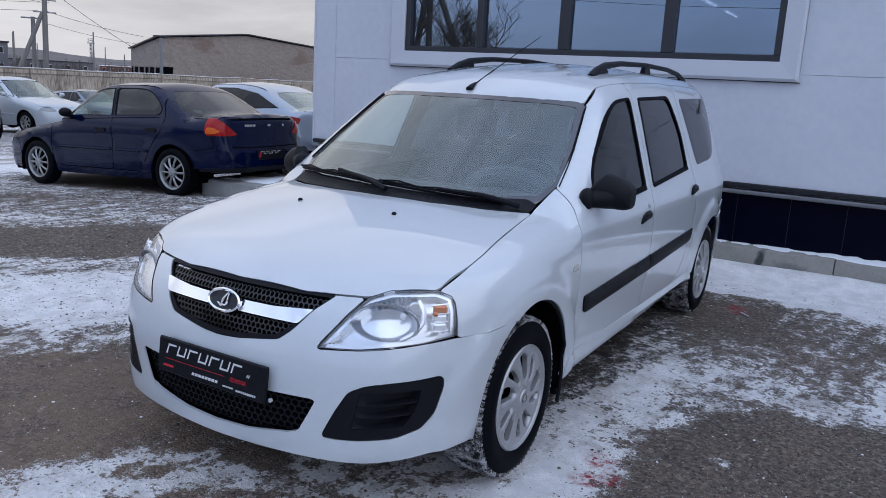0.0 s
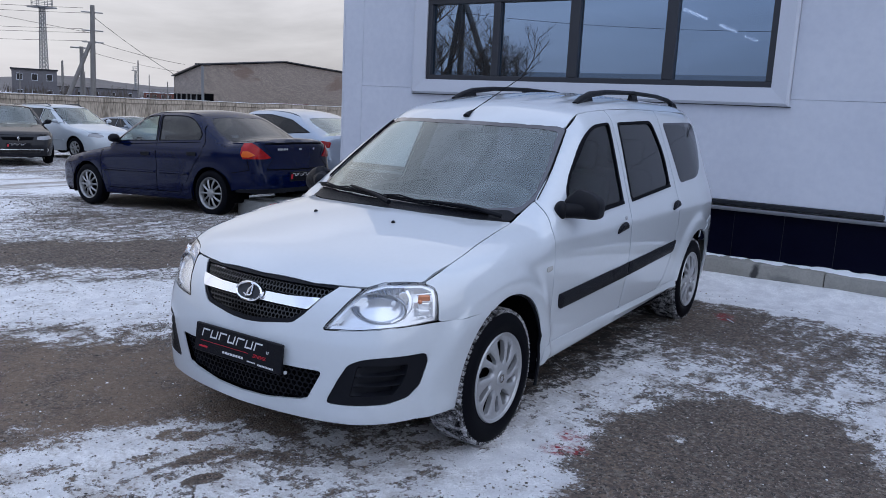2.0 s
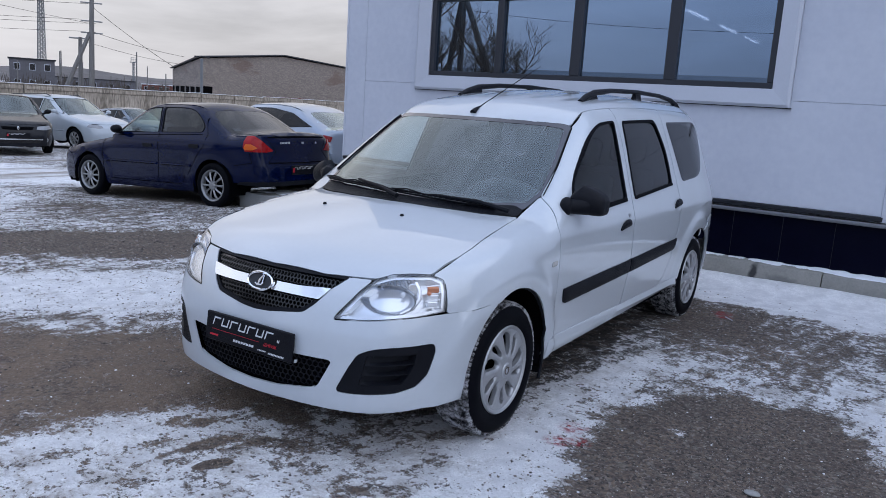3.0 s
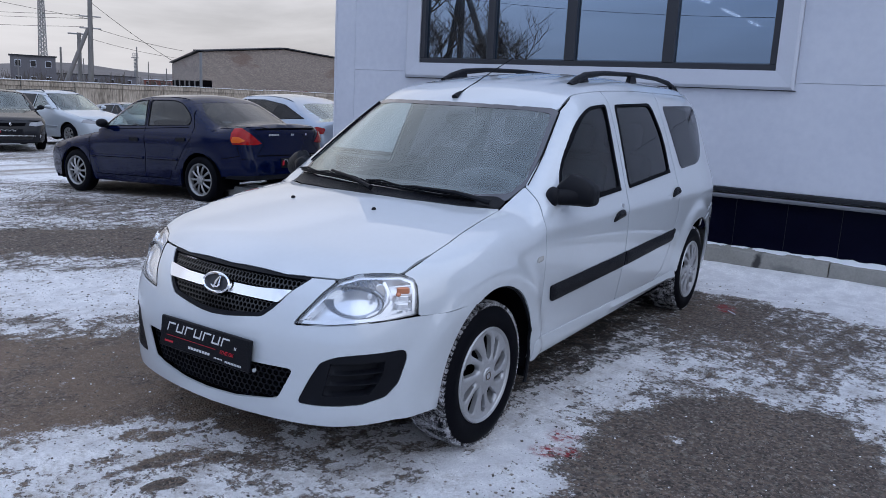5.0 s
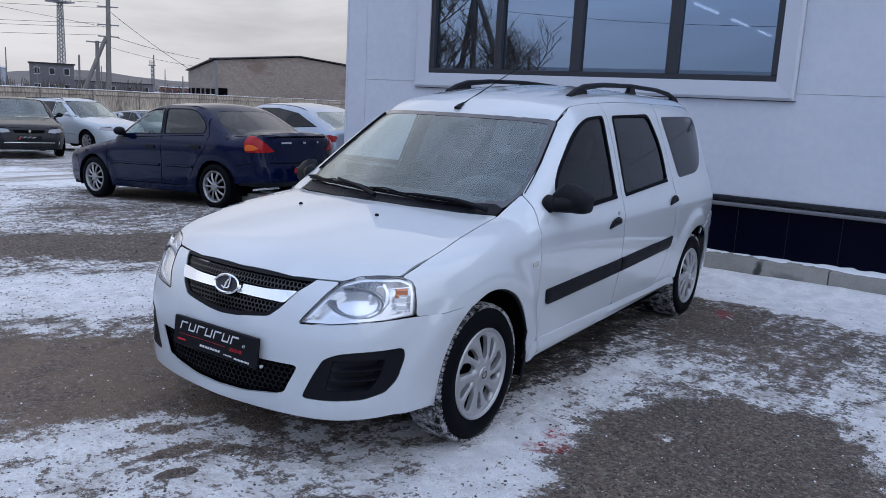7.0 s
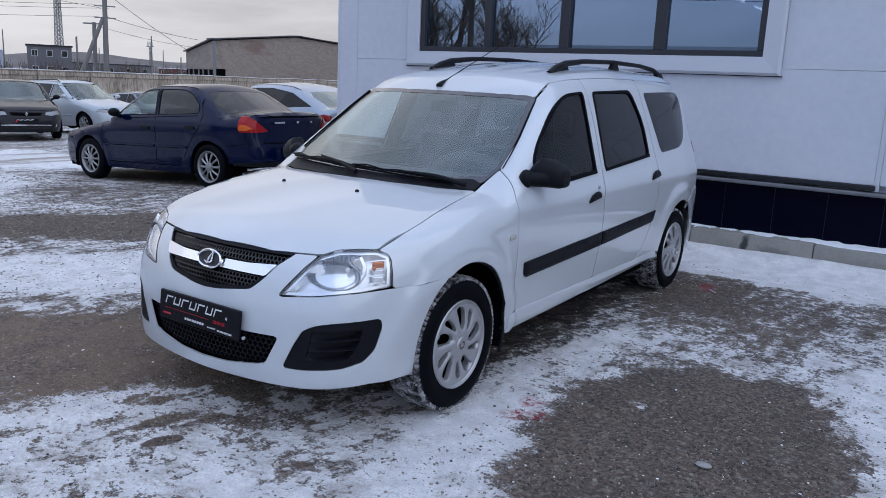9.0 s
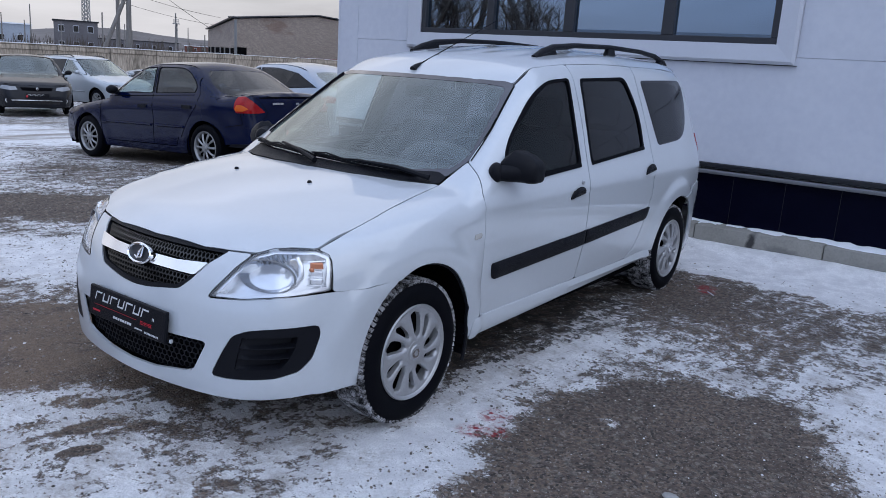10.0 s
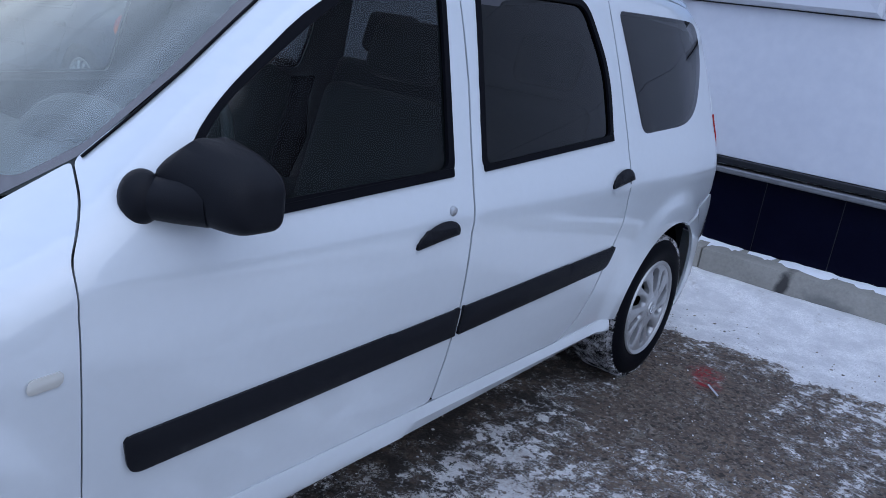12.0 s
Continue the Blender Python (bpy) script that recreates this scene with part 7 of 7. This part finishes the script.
# ---- poles, masts, wires ----
pole = thing("utility_pole", "grey concrete utility pole braced by a leaning strut", "pole")
bm = bmesh.new()
tube(bm, [(-56.6, 34.55, -1), (-56.5, 34.66, 8.15)], [.24, .17], 10)
part("shaft", bm, M["timber"], pole)
bm = bmesh.new()
tube(bm, [(-57.9, 32.3, -1), (-56.6, 34.5, 5.3)], [.2, .15], 8)
part("strut", bm, M["timber"], pole)
for z in (7.6, 6.2, 5.3):
    bm = bmesh.new()
    tube(bm, [(-57.0, 34.0, z), (-56.1, 35.3, z)], .05, 6)
    part("crossarm", bm, M["metal"], pole)
pole_b = thing("utility_pole", "thin grey utility pole with a short crossarm", "pole")
bm = bmesh.new()
tube(bm, [(-58.7, 34.9, -1), (-58.68, 34.98, 5.0)], [.2, .15], 8)
part("shaft", bm, M["timber"], pole_b)
bm = bmesh.new()
tube(bm, [(-59.0, 34.2, 4.9), (-58.3, 35.7, 4.9)], .06, 6)
part("crossarm", bm, M["metal"], pole_b)


def lattice(name, label, base, top, w0, w1, cells, th, deck=2.2):
    t = thing(name, label, "mast")
    base, top = Vector(base), Vector(top)

    def corner(k, f):
        w = w0 + (w1 - w0) * f
        return base.lerp(top, f) + Vector(((-w, w, w, -w)[k], (-w, -w, w, w)[k], 0))
    for k in range(4):
        bm = bmesh.new()
        tube(bm, [corner(k, 0), corner(k, 1)], th, 5)
        part("leg", bm, M["metal"], t)
    for k in range(4):
        bm = bmesh.new()
        for i in range(cells):
            a, b = i / cells, (i + 1) / cells
            tube(bm, [corner(k, a), corner((k + 1) % 4, b)], th * .6, 4, caps=False)
            tube(bm, [corner((k + 1) % 4, a), corner(k, b)], th * .6, 4, caps=False)
            tube(bm, [corner(k, b), corner((k + 1) % 4, b)], th * .6, 4, caps=False)
        part("bracing", bm, M["metal"], t)
    part("platform", boxed(-deck, deck, -deck, deck, 0, .25, m=Matrix.Translation(top)), M["metal"], t, smooth=False)
    bm = bmesh.new()
    for k in range(8):
        a, b = Vector((deck * math.cos(k * math.pi / 4), deck * math.sin(k * math.pi / 4), .2)), Vector((deck * math.cos((k + 1) * math.pi / 4), deck * math.sin((k + 1) * math.pi / 4), .2))
        tube(bm, [top + a, top + a + Vector((0, 0, 1.5))], th * .7, 4)
        for h in (.8, 1.5):
            tube(bm, [top + a + Vector((0, 0, h)), top + b + Vector((0, 0, h))], th * .7, 4)
    part("railing", bm, M["metal"], t)
    return t


lattice("floodlight_mast", "tall grey lattice floodlight mast with a railed platform", (-171.6, 95.9, -1), (-171.5, 96.0, 19.0), .75, .42, 22, .09)
lattice("floodlight_mast", "far lattice floodlight mast with a small platform", (-243, 169.4, -1), (-243, 169.4, 9.0), .30, .26, 8, .06, .9)


def wire(a, b, sag, th=.012):
    a, b = Vector(a), Vector(b)
    bm = bmesh.new()
    tube(bm, [a.lerp(b, i / 14) - Vector((0, 0, sag * 4 * (i / 14) * (1 - i / 14))) for i in range(15)], th, 4)
    tagged(link("overhead_wire", bm, M["rubber"]), "thin black overhead wire slung between poles", "wire", "overhead wires")


for z, y in ((7.9, 34.2), (7.6, 35.2), (6.3, 34.1), (6.1, 35.3), (5.4, 34.4)):
    wire((-57, y, z), (-78, -18 + (y - 34) * 2, z - .2), .9, .018)
wire((-56.5, 34.7, 7.3), (-51.6, 38.6, 3.1), .15, .018)
wire((-56.5, 34.7, 5.4), (-56.5, 43.5, 4.2), .15, .018)
wire((-58.7, 35, 4.8), (-60, 48, 3.6), .3, .016)
wire((-90, -6, 15), (-56.5, 34.6, 6.0), .6, .018)

# ---- distance: sheds, trees and a wooded rise ----
far = random.Random(7)
M["greywall"] = material("grey_rendered_wall", (.13, .125, .135), .9, vary=.25, scale=.4)
M["palewall"] = material("pale_blue_sheet_wall", (.34, .38, .44), .8, vary=.2, scale=.3)


def far_house(x, y, w, d, h, turn, mat, label, floors=2, cols=3, roof=None):
    hs = thing("building", label, "building", pose(x, y, -.8, 0, 0, turn))
    part("wall", boxed(-w / 2, w / 2, -d / 2, d / 2, 0, h), mat, hs, smooth=False)
    part("roof", boxed(-w / 2 - .2, w / 2 + .2, -d / 2 - .2, d / 2 + .2, h, h + .22), roof or M["drip"], hs, smooth=False)
    for f in range(floors):
        for c in range(cols):
            wx, wz = -w / 2 + w * (c + .5) / cols, h * (f + .35) / floors
            win = part("window", boxed(wx - .45, wx + .45, -d / 2 - .04, -d / 2 + .02, wz, wz + 1.1), M["surround"], hs, smooth=False)
            part("pane", boxed(wx - .38, wx + .38, -d / 2 - .06, -d / 2 - .041, wz + .08, wz + 1.02), M["gloss"], win, smooth=False)


far_house(-128.7, 69.8, 6.6, 7, 5.2, 62, M["greywall"], "grey two-storey block with white windows behind the fence", 2, 3)
far_house(-150, 66, 12, 8, 4.4, 62, M["palewall"], "low pale blue sheet-metal hall in the distance", 1, 4, M["snow"])
far_house(-190, 118, 24, 9, 2.9, 58, M["greywall"], "long low grey shed in the distance", 1, 6)
far_house(-230, 172, 14, 9, 2.6, 55, M["oldbrick"], "low red-brown shed in the distance", 1, 6, M["snow"])
far_house(-165, 52, 20, 9, 5.0, 64, M["greywall"], "grey hall with a flat roof in the distance", 2, 5)
for k in range(26):
    x, y = -75 - far.random() * 70, 22 + far.random() * 85
    bm = bmesh.new()
    tube(bm, [(x, y, -1), (x + .1, y, 3 + far.random() * 3.2)], [.12, .07], 6)
    tagged(link("far_pole", bm, M["timber"]), "thin far utility pole against the sky", "pole", "far poles")

bm = bmesh.new()
ridge_n = 90
rows = []
for j, (dist, hf) in enumerate(((620, 0.0), (760, .55), (900, 1.0), (1000, .6))):
    row = []
    for i in range(ridge_n):
        a = radians(95 + 120 * i / (ridge_n - 1))
        hgt = hf * (9 + 5 * math.sin(i * .21) + 3 * math.sin(i * .63 + 1) + far.random() * 1.2)
        row.append(bm.verts.new((dist * math.cos(a), dist * math.sin(a), -1.5 + hgt)))
    rows.append(row)
for a, b in zip(rows, rows[1:]):
    for i in range(ridge_n - 1):
        bm.faces.new((a[i], a[i + 1], b[i + 1], b[i]))
bmesh.ops.recalc_face_normals(bm, faces=bm.faces)
M["wood"] = material("far_winter_wood", (.085, .075, .07), .95, vary=.35, scale=.02, second=(.16, .145, .14))
tagged(link("backdrop_hill", bm, M["wood"]), "hazy grey wooded rise on the horizon", "hill", kind="structure")
# scrub line behind the fence
bm = bmesh.new()
for k in range(420):
    a = far.random()
    x, y = -70 - far.random() * 60, 18 + 90 * a
    h = .8 + far.random() * 1.6
    for _ in range(5):
        tube(bm, [(x, y, -1), (x + far.uniform(-.6, .6), y + far.uniform(-.6, .6), h * far.uniform(.6, 1))], [.05, .02], 3, caps=False)
tagged(link("scrub", bm, M["bark"]), "bare brown scrub and saplings beyond the fence", "scrub", kind="stuff")

# ---- yard behind the camera: long shed, braced pole and a bare tree ----
shed_b = thing("long_shed", "long pale rendered shed with a corrugated roof edge", "building")
M["cream"] = material("pale_rendered_wall", (.80, .80, .79), .9, vary=.1, scale=.8, bump=.3, bump_scale=20)
part("wall", boxed(-30, 6, -27, -20.6, -.5, 2.62), M["cream"], shed_b, smooth=False)
bm = bmesh.new()
n = 980
lo_, hi_ = [], []
for i in range(n + 1):
    x = -30.4 + 36.8 * i / n
    z = .03 * math.cos(i * 1.57)
    lo_.append(bm.verts.new((x, -20.2, 2.66 + z)))
    hi_.append(bm.verts.new((x, -27.4, 3.7 + z)))
for i in range(n):
    bm.faces.new((lo_[i], lo_[i + 1], hi_[i + 1], hi_[i]))
part("roof", bm, M["metal"], shed_b)
pole_c = thing("utility_pole", "grey braced utility pole with two leaning struts", "pole")
for nm, a, b in (("shaft", (-18.4, -20.0, -.5), (-18.5, -20.0, 7.5)), ("strut", (-19.7, -20.0, -.5), (-18.55, -20.0, 6.6)), ("strut", (-15.2, -20.0, -.5), (-18.4, -20.0, 6.6))):
    bm = bmesh.new()
    tube(bm, [a, b], [.17, .13], 10)
    part(nm, bm, M["timber"], pole_c)
for z, s in ((7.2, 1.0), (6.0, .8)):
    wire((-40, -19.6, z), (-18.5, -19.9, z), s, .010)
    wire((-18.5, -19.9, z), (20, -14, z - .4), 1.2, .010)


M["twig"] = material("pale_brown_twigs", (.20, .155, .12), .95, vary=.4, scale=10)


def bare_tree(name, label, x, y, h, seed, spread=1.0):
    rnd = random.Random(seed)
    t = thing(name, label, "tree", pose(x, y, -.3))
    trunk, twigs = bmesh.new(), bmesh.new()

    def grow(p, d, length, r, level):
        pts, q = [p], p.copy()
        dd = d.copy()
        for _ in range(4):
            dd = (dd + Vector((rnd.uniform(-.18, .18), rnd.uniform(-.18, .18), rnd.uniform(-.02, .12)))).normalized()
            q = q + dd * length / 4
            pts.append(q.copy())
        tube(trunk if level < 2 else twigs, pts, [r * (1 - .13 * i) for i in range(5)], 6 if level < 2 else 3, caps=False)
        if level < 5:
            for _ in range(5 if level < 4 else 3):
                s = pts[rnd.randint(1 if level else 2, 4)]
                side = Vector((rnd.uniform(-1, 1), rnd.uniform(-1, 1), rnd.uniform(.1, .9))).normalized()
                grow(s, (dd * .5 + side * spread).normalized(), length * rnd.uniform(.5, .75), r * .56, level + 1)
    grow(Vector((0, 0, 0)), Vector((0, 0, 1)), h * .42, h * .016, 0)
    part("trunk", trunk, M["twig"], t)
    part("crown", twigs, M["twig"], t, smooth=False)


bare_tree("bare_tree", "leafless tree with fine dark twigs beside the shed", -20.0, -18.4, 10.5, 3, 1.2)
bare_tree("bare_tree", "leafless tree with fine dark twigs beside the shed", -22.0, -18.6, 8.0, 5, 1.1)
bare_tree("bare_tree", "smaller leafless tree with spreading dark twigs", -15.8, -18.2, 7.5, 8, 1.3)

# ---- showroom lamps seen through the panes ----
M["tube"] = material("lit_lamp_tube", (.9, .9, .9), .4, emit=((.95, .97, 1.0), 6.0))
for y0, y1 in ((11.2, 12.6), (13.6, 14.9), (15.8, 17.0)):
    lp = thing("strip_lamp", "lit white strip lamp under the showroom ceiling", "lamp", None, "showroom lamps")
    part("tube", boxed(-2.04, -2.00, y0, y1, 3.38, 3.42), M["tube"], lp, smooth=False)
    part("housing", boxed(-2.10, -1.94, y0 - .02, y1 + .02, 3.42, 3.60), M["surround"], lp, smooth=False)


# ---- loose stones, snow crumbs and small finds on the ground ----
def scatter(name, label, category, n, seed, region, size, mat, flat=0.6, keep=None):
    rng = np.random.default_rng(seed)
    ico = bmesh.new()
    bmesh.ops.create_icosphere(ico, subdivisions=1, radius=1)
    base = np.array([tuple(v.co) for v in ico.verts])
    faces = np.array([[v.index for v in f.verts] for f in ico.faces])
    ico.free()
    x = rng.uniform(region[0], region[1], n)
    y = rng.uniform(region[2], region[3], n)
    if keep is not None:
        ok = keep(x, y, rng.random(n))
        x, y = x[ok], y[ok]
        n = len(x)
    r = size[0] + (size[1] - size[0]) * rng.random(n) ** 4
    z = ground_z(x, y) + r * flat * 0.35
    sc = np.stack((r * rng.uniform(.7, 1.3, n), r * rng.uniform(.7, 1.3, n), r * flat * rng.uniform(.7, 1.2, n)), 1)
    a = rng.uniform(0, 2 * np.pi, n)
    v = base[None] * (1 + rng.uniform(-.22, .22, (n, len(base), 1))) * sc[:, None]
    ca, sa = np.cos(a)[:, None], np.sin(a)[:, None]
    v = np.stack((v[..., 0] * ca - v[..., 1] * sa + x[:, None], v[..., 0] * sa + v[..., 1] * ca + y[:, None], v[..., 2] + z[:, None]), 2).reshape(-1, 3)
    f = (faces[None] + (np.arange(n) * len(base))[:, None, None]).reshape(-1, 3)
    me = bpy.data.meshes.new(name)
    me.from_pydata(v.tolist(), [], f.tolist())
    return tagged(finish(name, me, mat, smooth=False), label, category, kind="stuff")


def stone_material(name, dark, light, rough=.85):
    m = bpy.data.materials.new(name)
    m.use_nodes = True
    nt = m.node_tree
    g, rp = nt.nodes.new("ShaderNodeNewGeometry"), nt.nodes.new("ShaderNodeValToRGB")
    rp.color_ramp.elements[0].color, rp.color_ramp.elements[1].color = (*dark, 1), (*light, 1)
    nt.links.new(g.outputs["Random Per Island"], rp.inputs["Fac"])
    nt.links.new(rp.outputs["Color"], nt.nodes["Principled BSDF"].inputs["Base Color"])
    nt.nodes["Principled BSDF"].inputs["Roughness"].default_value = rough
    return m


pebble = stone_material("mixed_grit_stones", (.035, .030, .027), (.30, .265, .23))
crumb = stone_material("snow_crumbs", (.62, .63, .66), (.90, .91, .93), .7)
scatter("gravel", "loose brown and grey gravel stones on the yard", "gravel", 6500, 11, (-3.6, 3.2, -2.2, 4.0), (.002, .0085), pebble)
scatter("gravel", "loose gravel stones on the bare patch", "gravel", 4000, 12, (1.0, 2.7, -.7, 1.4), (.002, .008), pebble)
scatter("gravel", "loose dark gravel stones round the saloon", "gravel", 6000, 13, (-9.5, -3.6, .2, 4.4), (.005, .015), pebble)
scatter("gravel", "loose brown gravel stones on the bare soil", "gravel", 4500, 15, (-3.4, 0.2, -2.2, 0.9), (.002, .009), pebble)
scatter("snow_crumbs", "crumbs of trodden snow scattered on the gravel", "snow", 3200, 14, (-3.6, 3.2, -2.2, 4.4), (.002, .007), crumb, .5)

bm = bmesh.new()
tube(bm, [(1.10, 3.055, .012), (1.165, 2.985, .012)], .004, 8)
tagged(link("cigarette_end", bm, M["surround"]), "white cigarette end lying on the gravel", "litter")
bm = bmesh.new()
bmesh.ops.create_icosphere(bm, subdivisions=2, radius=1, matrix=Matrix.Translation((1.92, .16, .004)) @ Matrix.Diagonal((.034, .024, .010, 1)))
tagged(link("flat_stone", bm, M["concrete"]), "flat pale stone on the bare gravel", "stone")

# snow lying on the ledge of the plinth and on the sill strip
rng = random.Random(21)
bm = bmesh.new()
n = 260
front_v, top_v, back_v = [], [], []
for i in range(n + 1):
    x = -4.3 + 13.0 * i / n
    h = -.001 + .012 * noise.noise(Vector((x * 2.2, 3.1, 0))) + .012 * noise.noise(Vector((x * 11, 1.1, 0)))
    e = .03 + .06 * noise.noise(Vector((x * 3.0, 7.7, 0))) + .03 * noise.noise(Vector((x * 14, 2.2, 0)))
    front_v.append(bm.verts.new((x, 4.60 + e, LEDGE_Z - .026)))
    top_v.append(bm.verts.new((x, 4.66 + e * .8, LEDGE_Z - .02 + max(h, -.012))))
    back_v.append(bm.verts.new((x, 4.818, LEDGE_Z - .015 + max(h * 1.5, -.014))))
for i in range(n):
    bm.faces.new((front_v[i], front_v[i + 1], top_v[i + 1], top_v[i]))
    bm.faces.new((top_v[i], top_v[i + 1], back_v[i + 1], back_v[i]))
bmesh.ops.recalc_face_normals(bm, faces=bm.faces)
tagged(link("snow_on_ledge", bm, M["snow"]), "thin crust of snow along the plinth ledge", "snow", kind="stuff")
